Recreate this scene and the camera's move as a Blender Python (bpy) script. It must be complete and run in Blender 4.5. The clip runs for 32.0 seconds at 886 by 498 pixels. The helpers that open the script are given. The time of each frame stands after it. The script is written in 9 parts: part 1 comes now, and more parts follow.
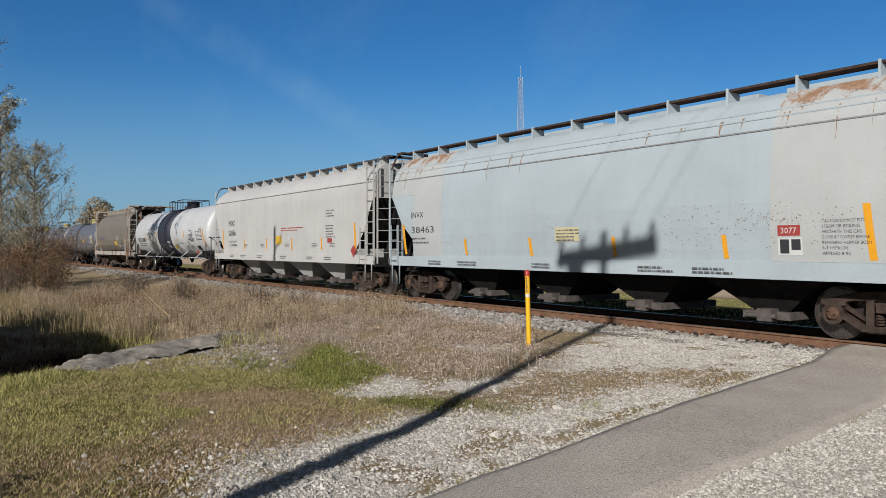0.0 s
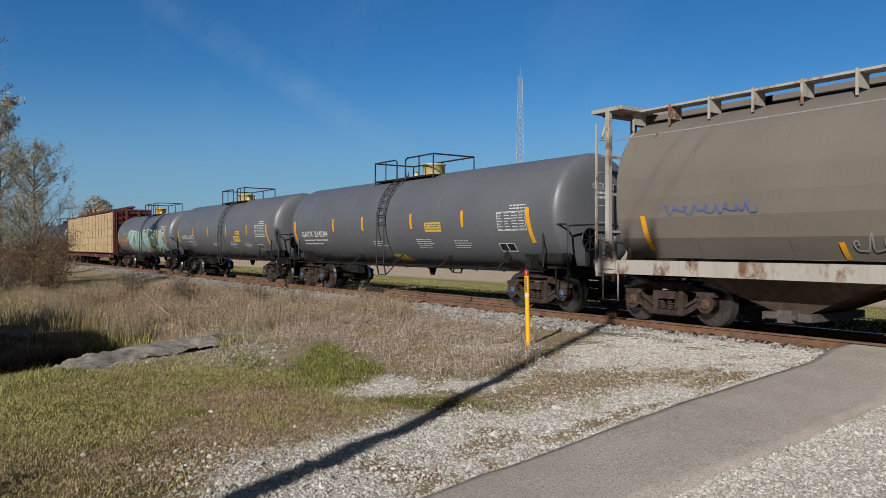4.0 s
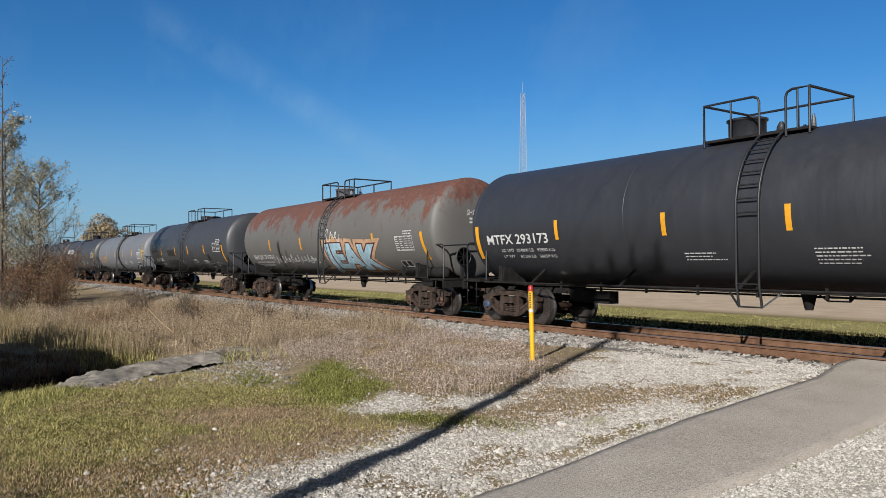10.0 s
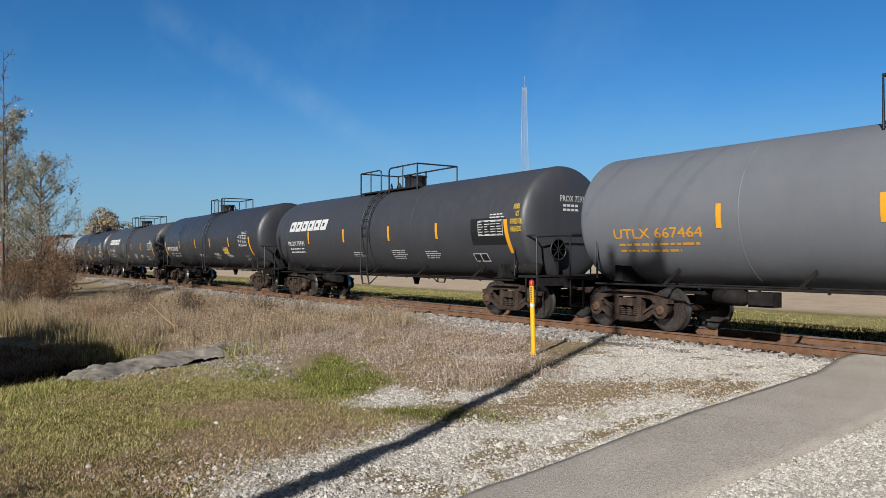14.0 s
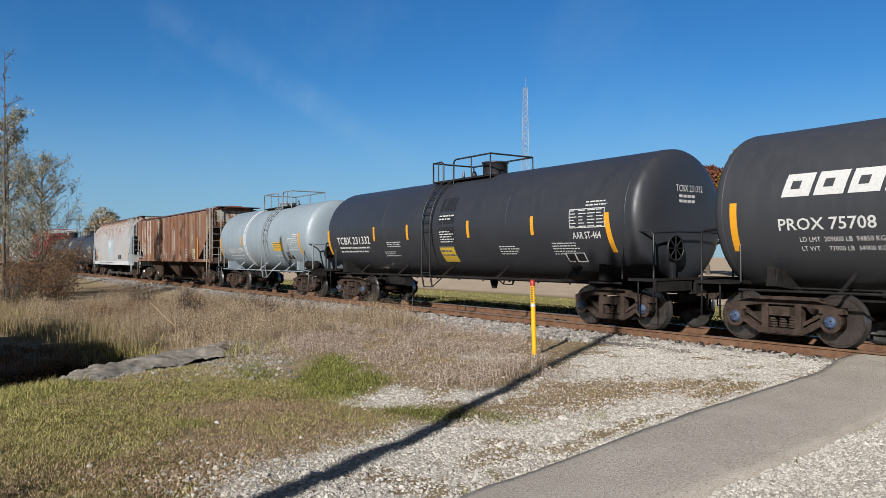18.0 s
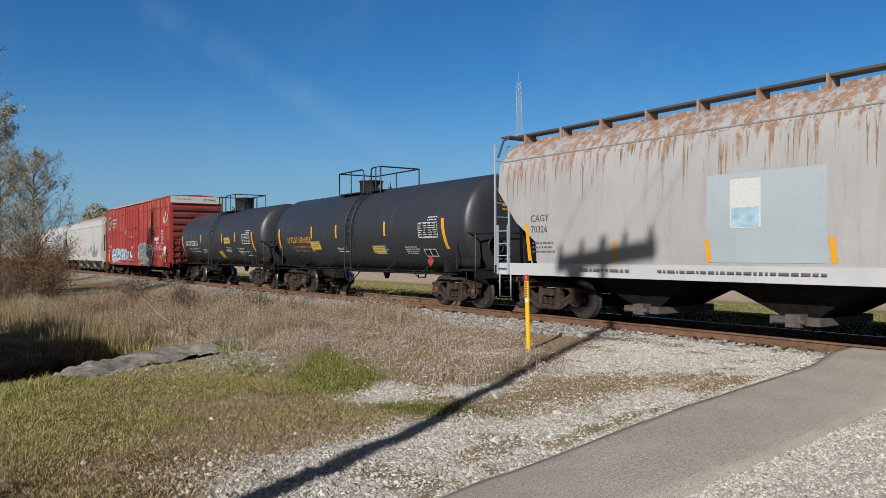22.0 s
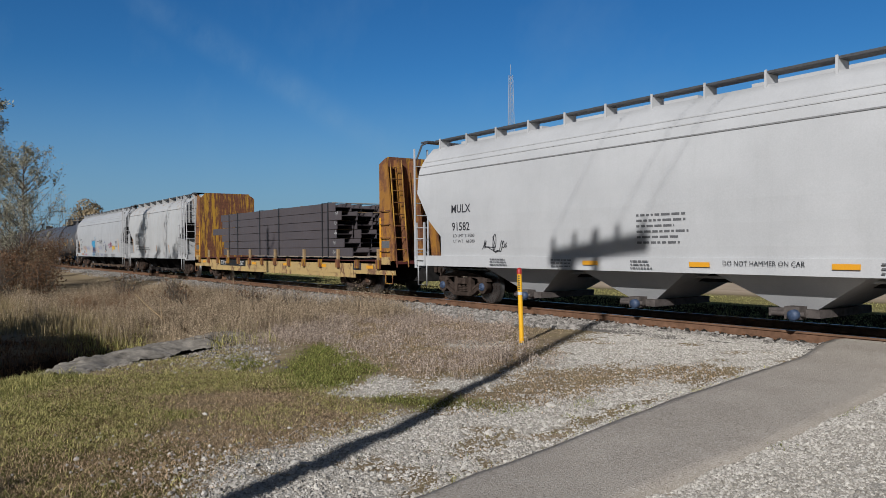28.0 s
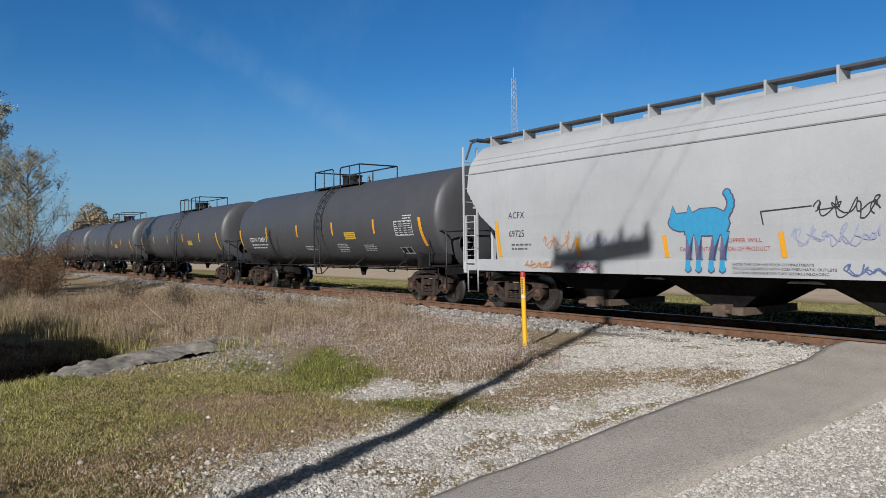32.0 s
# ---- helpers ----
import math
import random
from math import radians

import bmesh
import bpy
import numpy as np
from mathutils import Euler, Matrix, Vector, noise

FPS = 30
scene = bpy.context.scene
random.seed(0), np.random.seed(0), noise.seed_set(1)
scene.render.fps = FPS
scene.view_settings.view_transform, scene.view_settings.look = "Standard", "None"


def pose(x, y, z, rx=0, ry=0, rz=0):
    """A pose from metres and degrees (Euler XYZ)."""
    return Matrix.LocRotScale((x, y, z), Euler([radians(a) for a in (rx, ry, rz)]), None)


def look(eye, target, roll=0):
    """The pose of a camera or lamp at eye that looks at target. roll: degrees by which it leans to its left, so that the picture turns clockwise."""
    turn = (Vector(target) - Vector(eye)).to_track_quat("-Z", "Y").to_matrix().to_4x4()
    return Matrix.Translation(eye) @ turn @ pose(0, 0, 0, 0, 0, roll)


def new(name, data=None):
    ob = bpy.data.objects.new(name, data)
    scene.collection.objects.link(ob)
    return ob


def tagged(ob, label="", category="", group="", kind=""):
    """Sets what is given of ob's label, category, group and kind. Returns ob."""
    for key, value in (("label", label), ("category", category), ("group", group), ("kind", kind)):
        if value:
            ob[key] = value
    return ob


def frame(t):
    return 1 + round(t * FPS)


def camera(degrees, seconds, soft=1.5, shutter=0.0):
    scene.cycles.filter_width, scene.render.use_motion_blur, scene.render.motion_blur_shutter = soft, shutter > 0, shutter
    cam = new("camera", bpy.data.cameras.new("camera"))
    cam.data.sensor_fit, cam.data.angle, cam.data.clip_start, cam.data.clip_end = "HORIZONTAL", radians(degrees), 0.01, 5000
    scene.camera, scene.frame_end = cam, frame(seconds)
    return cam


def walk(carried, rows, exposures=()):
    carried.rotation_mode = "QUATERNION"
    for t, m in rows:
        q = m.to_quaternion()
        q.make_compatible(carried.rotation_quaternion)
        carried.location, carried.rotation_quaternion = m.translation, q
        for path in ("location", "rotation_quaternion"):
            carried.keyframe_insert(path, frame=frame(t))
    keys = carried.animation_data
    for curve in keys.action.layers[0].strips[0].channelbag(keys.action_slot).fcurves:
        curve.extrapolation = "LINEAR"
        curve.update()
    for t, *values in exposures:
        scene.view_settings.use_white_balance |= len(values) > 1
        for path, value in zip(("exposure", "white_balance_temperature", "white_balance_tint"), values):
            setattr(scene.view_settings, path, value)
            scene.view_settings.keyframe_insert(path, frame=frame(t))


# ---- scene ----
SPAN, LENS = 32.0, 62.0
FOCAL = 784 / math.tan(radians(LENS / 2))
EYE = (0.0, 0.0, 1.56)          # rail top is z = 0
cam = camera(LENS, SPAN, soft=0.8)


def aim(dx, dy, lean):
    """Heading along the track to the left, with the small sway of the held camera."""
    a = math.pi - radians(35.3) + dx / FOCAL
    b = (dy - 2.5) / FOCAL
    way = Vector((math.cos(a) * math.cos(b), math.sin(a) * math.cos(b), math.sin(b)))
    return look(EYE, Vector(EYE) + way * 10, lean)


SWAY = [(0, 0, 0, 0), (0.5, 0.5, 0.4, 0.01), (1, -0, 0.7, 0.03), (1.5, -0.2, 0.6, -0), (2, -0.1, 0.8, 0.06), (2.5, -0.7, 0.4, 0.06), (3, -0.9, 0.7, 0.11), (3.5, -0.4, -0.7, 0.14), (5.5, -5.6, 2.4, -0.06), (6, -7.6, 4.2, -0.06), (6.5, -8.4, 6.2, -0.04), (7, -8.1, 9.6, -0.05), (7.5, -6.9, 12.9, -0.11), (8, -5, 16, -0.21), (8.5, -2.1, 20.2, -0.15), (9, 1.1, 23.6, -0.12), (9.5, 2.9, 26.4, -0.12), (10, 5.6, 27.4, -0.16), (10.5, 7, 27.6, -0.15), (11, 8.2, 27.8, -0.13), (11.5, 8.7, 27.7, -0.12), (12, 9.6, 25.3, -0.08), (12.5, 9.5, 22.1, -0.09), (13, 9.5, 20.4, -0.06), (13.5, 8.3, 18, -0.05), (14, 7.7, 17.5, -0.08), (14.5, 6.2, 17.3, -0.05), (16.5, 1.8, 16.2, -0.18), (17, 2.5, 15.6, -0.15), (17.5, 4.3, 16.2, -0.09), (18, 9.1, 17.3, -0.05), (18.5, 9.6, 17, -0.05), (19, 7.8, 16.7, -0.04), (19.5, 8, 15.4, 0.02), (20, 7.9, 16.7, -0.04), (20.5, 7.1, 15.2, -0.08), (21, 5.4, 13.5, -0.18), (21.5, 2.3, 11.5, -0.16), (22, -1.4, 9.1, -0.22), (22.5, -3.8, 6, -0.32), (23, -7.1, 5.6, -0.33), (23.5, -10.9, 3.5, -0.44), (24, -14.5, 1.9, -0.44), (24.5, -18.1, 0.4, -0.41), (25, -20, -0.7, -0.45), (25.5, -20.3, -1.8, -0.49), (27.5, -15.4, -1.9, -0.49), (28, -14.1, -2.3, -0.54), (28.5, -14.4, -3.7, -0.47), (29, -13.7, -3, -0.49), (29.5, -12.7, -1.9, -0.52), (30, -10.9, -2, -0.6), (30.5, -8.7, -2, -0.61), (31, -8, -2.2, -0.59), (31.5, -7.4, 1.6, -0.67), (32, -8.5, 3.5, -0.64)]
walk(cam, [(t, aim(dx, dy, lean)) for t, dx, dy, lean in SWAY], exposures=((0, 0.27, 6250, 10), (3.5, 0.19, 6250, 10), (5.5, 0.44, 6250, 10), (8, 0.49, 6250, 10), (8.8, 0.34, 6250, 10), (9.4, 0.39, 6250, 10), (10, 0.51, 6250, 10), (14, 0.49, 6250, 10), (19, 0.51, 6250, 10), (21, 0.47, 6250, 10), (22, 0.31, 6250, 10), (22.8, 0.39, 6250, 10), (23.5, 0.45, 6250, 10), (25, 0.44, 6250, 10), (27.5, 0.04, 6050, 10), (28.5, 0.09, 6050, 10), (30, 0.31, 6050, 10), (32, 0.29, 6050, 10)))

# ---- daylight ----
SUN_AZ = math.atan2(-0.854, 0.52)
SUN_EL = radians(27)
to_sun = Vector((math.cos(SUN_AZ) * math.cos(SUN_EL), math.sin(SUN_AZ) * math.cos(SUN_EL), math.sin(SUN_EL)))
world = bpy.data.worlds.new("sky")
scene.world = world
world.use_nodes = True
wn, wl = world.node_tree.nodes, world.node_tree.links
sky = wn.new("ShaderNodeTexSky")
sky.sky_type = "NISHITA"
sky.sun_disc = False
sky.sun_elevation = SUN_EL
sky.sun_rotation = math.pi / 2 - SUN_AZ
sky.air_density, sky.dust_density, sky.ozone_density = 1.0, 0.0, 2.5
wn["Background"].inputs[1].default_value = 0.05
coord = wn.new("ShaderNodeTexCoord")
cmap = wn.new("ShaderNodeMapping")
cmap.inputs["Rotation"].default_value = (0.3, 0.5, 0.9)
cmap.inputs["Scale"].default_value = (1.2, 5.0, 3.0)
wisp = wn.new("ShaderNodeTexNoise")
wisp.inputs["Scale"].default_value = 1.6
wisp.inputs["Detail"].default_value = 6
wisp.inputs["Roughness"].default_value = 0.6
wramp = wn.new("ShaderNodeValToRGB")
wramp.color_ramp.elements[0].position, wramp.color_ramp.elements[1].position = 0.52, 0.85
# one thin cirrus streak across the clear sky, besides the faint general haze
def sky_dot(v, lo, hi, a, b):
    d = wn.new("ShaderNodeVectorMath")
    d.operation = "DOT_PRODUCT"
    d.inputs[1].default_value = v
    wl.new(coord.outputs["Generated"], d.inputs[0])
    r = wn.new("ShaderNodeMapRange")
    r.interpolation_type = "SMOOTHSTEP"
    for k, x in enumerate((lo, hi, a, b)):
        r.inputs[k + 1].default_value = x
    wl.new(d.outputs["Value"], r.inputs[0])
    return r.outputs[0]


def times_(p, q):
    m = wn.new("ShaderNodeMath")
    m.operation = "MULTIPLY"
    for k, x in enumerate((p, q)):
        if isinstance(x, float):
            m.inputs[k].default_value = x
        else:
            wl.new(x, m.inputs[k])
    return m.outputs[0]


ACROSS = (-0.3673, -0.3873, -0.8456)
band = times_(sky_dot(ACROSS, -0.034, 0.0, 0.0, 1.0), sky_dot(ACROSS, 0.0, 0.026, 1.0, 0.0))
band = times_(band, sky_dot((-0.9023, 0.3681, 0.2243), 0.975, 0.998, 0.0, 1.0))
wmix = wn.new("ShaderNodeMixRGB")
wmix.inputs[2].default_value = (5.8, 8.2, 9.8, 1)
wl.new(coord.outputs["Generated"], cmap.inputs[0])
wl.new(cmap.outputs[0], wisp.inputs[0])
wl.new(wisp.outputs["Fac"], wramp.inputs[0])
wadd = wn.new("ShaderNodeMath")
wadd.operation = "ADD"
wl.new(times_(wramp.outputs[0], 0.10), wadd.inputs[0])
wide = wn.new("ShaderNodeMapRange")
wide.inputs[1].default_value, wide.inputs[2].default_value = 0.38, 0.72
wl.new(wisp.outputs["Fac"], wide.inputs[0])
wl.new(times_(times_(band, wide.outputs[0]), 0.3), wadd.inputs[1])
wl.new(wadd.outputs[0], wmix.inputs[0])
clear = wn.new("ShaderNodeHueSaturation")
clear.inputs["Saturation"].default_value = 1.25
wl.new(sky.outputs[0], clear.inputs["Color"])
tint = wn.new("ShaderNodeMixRGB")
tint.blend_type = "MULTIPLY"
tint.inputs[0].default_value = 1.0
tint.inputs[2].default_value = (0.59, 1.0, 1.28, 1)
wl.new(clear.outputs[0], tint.inputs[1])
# the sky pales towards the sun
pale_sky = wn.new("ShaderNodeHueSaturation")
pale_sky.inputs["Saturation"].default_value = 0.35
pale_sky.inputs["Value"].default_value = 0.55
wl.new(sky.outputs[0], pale_sky.inputs["Color"])
sunward = wn.new("ShaderNodeMixRGB")
wl.new(sky_dot(tuple(to_sun), -0.1, 0.7, 0.0, 1.0), sunward.inputs[0])
wl.new(tint.outputs[0], sunward.inputs[1])
wl.new(pale_sky.outputs[0], sunward.inputs[2])
wl.new(sunward.outputs[0], wmix.inputs[1])
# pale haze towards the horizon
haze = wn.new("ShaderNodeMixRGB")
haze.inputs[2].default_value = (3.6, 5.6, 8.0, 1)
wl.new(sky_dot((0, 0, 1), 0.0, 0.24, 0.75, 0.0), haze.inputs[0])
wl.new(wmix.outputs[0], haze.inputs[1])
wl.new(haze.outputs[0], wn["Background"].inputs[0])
sun = new("sun", bpy.data.lights.new("sun", "SUN"))
sun.data.energy, sun.data.angle, sun.data.color = 5.0, radians(0.53), (1.0, 0.95, 0.885)
sun.matrix_world = look((0, 0, 60), Vector((0, 0, 60)) - to_sun)

# ---- materials ----


def nodes_of(name, gloss=0.5):
    m = bpy.data.materials.new(name)
    m.use_nodes = True
    n, l = m.node_tree.nodes, m.node_tree.links
    n["Principled BSDF"].inputs["Specular IOR Level"].default_value = gloss
    if gloss < 0.2:
        n["Principled BSDF"].inputs["IOR"].default_value = 1.0      # fully matt
    return m, n, l, n["Principled BSDF"]


def noise_node(n, l, scale, detail=5.0, stretch=(1, 1, 1), rough=0.6, shift=0.0):
    """Noise on object coordinates, in metres."""
    tc, mp, ns = n.new("ShaderNodeTexCoord"), n.new("ShaderNodeMapping"), n.new("ShaderNodeTexNoise")
    mp.inputs["Scale"].default_value = stretch
    mp.inputs["Location"].default_value = (shift, shift * 0.7, shift * 0.3)
    ns.inputs["Scale"].default_value = scale
    ns.inputs["Detail"].default_value = detail
    ns.inputs["Roughness"].default_value = rough
    l.new(tc.outputs["Object"], mp.inputs[0])
    l.new(mp.outputs[0], ns.inputs[0])
    return ns.outputs["Fac"]


def ramp(n, l, fac, a, b, ca=(0, 0, 0, 1), cb=(1, 1, 1, 1)):
    r = n.new("ShaderNodeValToRGB")
    r.color_ramp.elements[0].position, r.color_ramp.elements[1].position = a, b
    r.color_ramp.elements[0].color, r.color_ramp.elements[1].color = ca, cb
    l.new(fac, r.inputs[0])
    return r.outputs[0]


def mix(n, l, fac, a, b, kind="MIX"):
    m = n.new("ShaderNodeMixRGB")
    m.blend_type = kind
    for socket, v in zip(m.inputs, (fac, a, b)):
        if isinstance(v, (int, float)):
            socket.default_value = v
        elif isinstance(v, tuple):
            socket.default_value = (*v[:3], 1)
        else:
            l.new(v, socket)
    return m.outputs[0]


def bump(n, l, bsdf, height, strength, distance):
    b = n.new("ShaderNodeBump")
    b.inputs["Strength"].default_value, b.inputs["Distance"].default_value = strength, distance
    l.new(height, b.inputs["Height"])
    l.new(b.outputs[0], bsdf.inputs["Normal"])


def paint(name, col, rough=0.45, dirt=0.35, rust=0.0, runs=None, dirt_col=(0.10, 0.085, 0.07), rust_col=(0.13, 0.045, 0.018), seed=0.0, dent=0.02, rust_edge=0.5, crown=None):
    """Weathered paint on steel: broad fading, downward dirt streaks, rust patches, slightly dented sheet."""
    m, n, l, b = nodes_of(name)
    fade = noise_node(n, l, 0.6, 4, shift=seed)
    c = mix(n, l, ramp(n, l, fade, 0.3, 0.75), tuple(v * 0.86 for v in col), tuple(min(1, v * 1.08) for v in col))
    streak = noise_node(n, l, 2.2, 6, (2.2, 2.2, 0.22), 0.7, seed + 3)
    c = mix(n, l, ramp(n, l, streak, 0.5, 0.8, cb=(dirt, dirt, dirt, 1)), c, dirt_col)
    grain = noise_node(n, l, 38, 4, shift=seed)
    c = mix(n, l, 0.22, c, mix(n, l, ramp(n, l, grain, 0.3, 0.7), tuple(v * 0.7 for v in col), tuple(min(1, v * 1.15) for v in col)))
    if rust > 0:
        big = noise_node(n, l, 1.1, 9, runs or (1.4, 1.4, 0.7), 0.72, seed + 7)
        if crown:
            # rain and sun work on the crown first
            xyz, tc = n.new("ShaderNodeSeparateXYZ"), n.new("ShaderNodeTexCoord")
            l.new(tc.outputs["Object"], xyz.inputs[0])
            mr, ad = n.new("ShaderNodeMapRange"), n.new("ShaderNodeMath")
            for k, v in enumerate((crown[0], crown[1], -0.16, 0.20)):
                mr.inputs[k + 1].default_value = v
            l.new(xyz.outputs[2], mr.inputs[0])
            l.new(big, ad.inputs[0])
            l.new(mr.outputs[0], ad.inputs[1])
            big = ad.outputs[0]
        lo = rust_edge + 0.25 - rust * 0.5
        rfac = ramp(n, l, big, lo, lo + 0.09)
        rc = mix(n, l, ramp(n, l, noise_node(n, l, 9, 6, shift=seed), 0.3, 0.7), rust_col, tuple(v * 2.1 for v in rust_col))
        c = mix(n, l, rfac, c, rc)
        rr = mix(n, l, rfac, (rough,) * 3, (0.85,) * 3)
        l.new(rr, b.inputs["Roughness"])
    else:
        rv = ramp(n, l, streak, 0.3, 0.8, (rough - 0.07,) * 3 + (1,), (min(1, rough + 0.2),) * 3 + (1,))
        l.new(rv, b.inputs["Roughness"])
    l.new(c, b.inputs["Base Color"])
    bump(n, l, b, mix(n, l, 0.08, noise_node(n, l, 0.9, 3, shift=seed + 1), noise_node(n, l, 60, 3)), 0.5, dent)
    return m


def plain(name, col, rough=0.6, metal=0.0, var=0.25, scale=12.0, bmp=0.004):
    m, n, l, b = nodes_of(name, 0.5 if rough < 0.7 else 0.15)
    f = noise_node(n, l, scale, 6)
    l.new(mix(n, l, ramp(n, l, f, 0.28, 0.75), tuple(v * (1 - var) for v in col), tuple(min(1, v * (1 + var)) for v in col)), b.inputs["Base Color"])
    b.inputs["Roughness"].default_value, b.inputs["Metallic"].default_value = rough, metal
    if bmp:
        bump(n, l, b, noise_node(n, l, scale * 3, 4), 0.6, bmp)
    return m


def leafy(name, a, b_, rough=0.6, through_light=0.3):
    """Leaves and blades: each island its own tint."""
    m, n, l, b = nodes_of(name, 0.15)
    g = n.new("ShaderNodeNewGeometry")
    c = mix(n, l, g.outputs["Random Per Island"], a, b_)
    l.new(c, b.inputs["Base Color"])
    b.inputs["Roughness"].default_value = rough
    t = n.new("ShaderNodeBsdfTranslucent")
    l.new(c, t.inputs[0])
    ms = n.new("ShaderNodeMixShader")
    ms.inputs[0].default_value = through_light
    l.new(b.outputs[0], ms.inputs[1])
    l.new(t.outputs[0], ms.inputs[2])
    l.new(ms.outputs[0], n["Material Output"].inputs[0])
    return m


def stony(name, a, b_, rough=0.9):
    m, n, l, b = nodes_of(name, 0.1)
    g = n.new("ShaderNodeNewGeometry")
    c = mix(n, l, g.outputs["Random Per Island"], a, b_)
    c = mix(n, l, 0.35, c, mix(n, l, ramp(n, l, noise_node(n, l, 45, 5), 0.3, 0.7), a, b_))
    l.new(c, b.inputs["Base Color"])
    b.inputs["Roughness"].default_value = rough
    bump(n, l, b, noise_node(n, l, 120, 3), 0.5, 0.004)
    return m

# ---- mesh tools ----


class Shape:
    """Collects vertices and faces of one mesh."""

    def __init__(self):
        self.v, self.f, self.s, self.k = [], [], [], []

    def add(self, verts, faces, smooth=False, slot=0):
        o = len(self.v)
        self.v.extend(verts)
        self.f.extend([tuple(i + o for i in f) for f in faces])
        self.s.extend([smooth] * len(faces))
        self.k.extend([slot] * len(faces))
        return self

    def box(self, x0, x1, y0, y1, z0, z1, slot=0, m=None):
        v = [Vector((x, y, z)) for x in (x0, x1) for y in (y0, y1) for z in (z0, z1)]
        if m is not None:
            v = [m @ p for p in v]
        return self.add([tuple(p) for p in v], [(0, 1, 3, 2), (4, 6, 7, 5), (0, 4, 5, 1), (2, 3, 7, 6), (0, 2, 6, 4), (1, 5, 7, 3)], False, slot)

    def beam(self, p, q, w, h=None, slot=0):
        """A square bar from p to q."""
        p, q = Vector(p), Vector(q)
        d = (q - p).normalized()
        a = d.cross(Vector((0, 0, 1)) if abs(d.z) < 0.9 else Vector((0, 1, 0))).normalized()
        b = a.cross(d)
        h = w if h is None else h
        ring = [(-1, -1), (1, -1), (1, 1), (-1, 1)]
        v = [tuple(e + a * (i * w / 2) + b * (j * h / 2)) for e in (p, q) for i, j in ring]
        return self.add(v, [(0, 1, 2, 3), (7, 6, 5, 4)] + [(i, i + 4, (i + 1) % 4 + 4, (i + 1) % 4) for i in range(4)], False, slot)

    def tube(self, pts, r, n=6, slot=0, caps=True):
        """A round bar along points; r is one radius or one per point."""
        pts = [Vector(p) for p in pts]
        rad = r if isinstance(r, (list, tuple)) else [r] * len(pts)
        rings, prev = [], None
        for i, p in enumerate(pts):
            d = (pts[min(i + 1, len(pts) - 1)] - pts[max(i - 1, 0)]).normalized()
            if prev is None:
                prev = d.cross(Vector((0, 0, 1)) if abs(d.z) < 0.9 else Vector((0, 1, 0))).normalized()
            a = (prev - d * prev.dot(d)).normalized()
            b = d.cross(a)
            prev = a
            rings.append([tuple(p + (a * math.cos(t) + b * math.sin(t)) * rad[i]) for t in [2 * math.pi * j / n for j in range(n)]])
        return self.loft(rings, True, caps, True, slot)

    def loft(self, rings, closed=True, caps=True, smooth=True, slot=0):
        n, o = len(rings[0]), []
        v = [p for r in rings for p in r]
        for i in range(len(rings) - 1):
            for j in range(n if closed else n - 1):
                k = (j + 1) % n
                o.append((i * n + j, i * n + k, (i + 1) * n + k, (i + 1) * n + j))
        self.add(v, o, smooth, slot)
        if caps and closed:
            self.add(list(rings[0]), [tuple(range(n - 1, -1, -1))], False, slot)
            self.add(list(rings[-1]), [tuple(range(n))], False, slot)
        return self

    def turn(self, prof, axis="y", at=(0, 0, 0), n=20, slot=0, smooth=True):
        """Revolves (along, radius) pairs round an axis."""
        rings = []
        for a, r in prof:
            ring = []
            for j in range(n):
                t = 2 * math.pi * j / n
                c, s = r * math.cos(t), r * math.sin(t)
                p = (c, a, -s) if axis == "y" else ((a, c, s) if axis == "x" else (c, s, a))
                ring.append((p[0] + at[0], p[1] + at[1], p[2] + at[2]))
            rings.append(ring)
        return self.loft(rings, True, True, smooth, slot)

    def mesh(self, name, *mats):
        me = bpy.data.meshes.new(name)
        me.from_pydata([tuple(p) for p in self.v], [], self.f)
        for m in mats:
            me.materials.append(m)
        me.polygons.foreach_set("use_smooth", self.s)
        me.polygons.foreach_set("material_index", self.k)
        me.update()
        return me


def part(name, shape, material, parent, label="", at=(0, 0, 0), **tags):
    """One mesh object under a thing or a part."""
    mats = material if isinstance(material, (list, tuple)) else (material,)
    data = shape.mesh(name, *mats) if isinstance(shape, Shape) else shape
    ob = new(name, data)
    ob.location = at
    ob.parent = parent
    if label or tags:
        tagged(ob, label=label, **tags)
    return ob


def array_mesh(name, verts, faces, material, smooth=False):
    """A large mesh from arrays: verts (n, 3), faces (m, 3 or 4)."""
    verts, faces = np.asarray(verts, dtype=np.float32), np.asarray(faces, dtype=np.int32)
    me = bpy.data.meshes.new(name)
    me.vertices.add(len(verts))
    me.vertices.foreach_set("co", verts.ravel())
    k = faces.shape[1]
    me.loops.add(faces.size)
    me.loops.foreach_set("vertex_index", faces.ravel())
    me.polygons.add(len(faces))
    me.polygons.foreach_set("loop_start", np.arange(0, faces.size, k, dtype=np.int32))
    me.polygons.foreach_set("use_smooth", np.full(len(faces), smooth))
    me.materials.append(material)
    me.update(calc_edges=True)
    return me


rng = np.random.default_rng(7)

# ---- setting: ground, pavement, track ----
Y_RAIL, GAUGE = 12.76, 1.505
Y_MID = Y_RAIL + GAUGE / 2


def smooth(a, b, x):
    t = np.clip((x - a) / (b - a), 0, 1)
    return t * t * (3 - 2 * t)


def hump(x, y, cx, cy, ax, ay, turn):
    c, s = math.cos(turn), math.sin(turn)
    u, v = ((x - cx) * c + (y - cy) * s) / ax, (-(x - cx) * s + (y - cy) * c) / ay
    return np.exp(-(u * u + v * v))


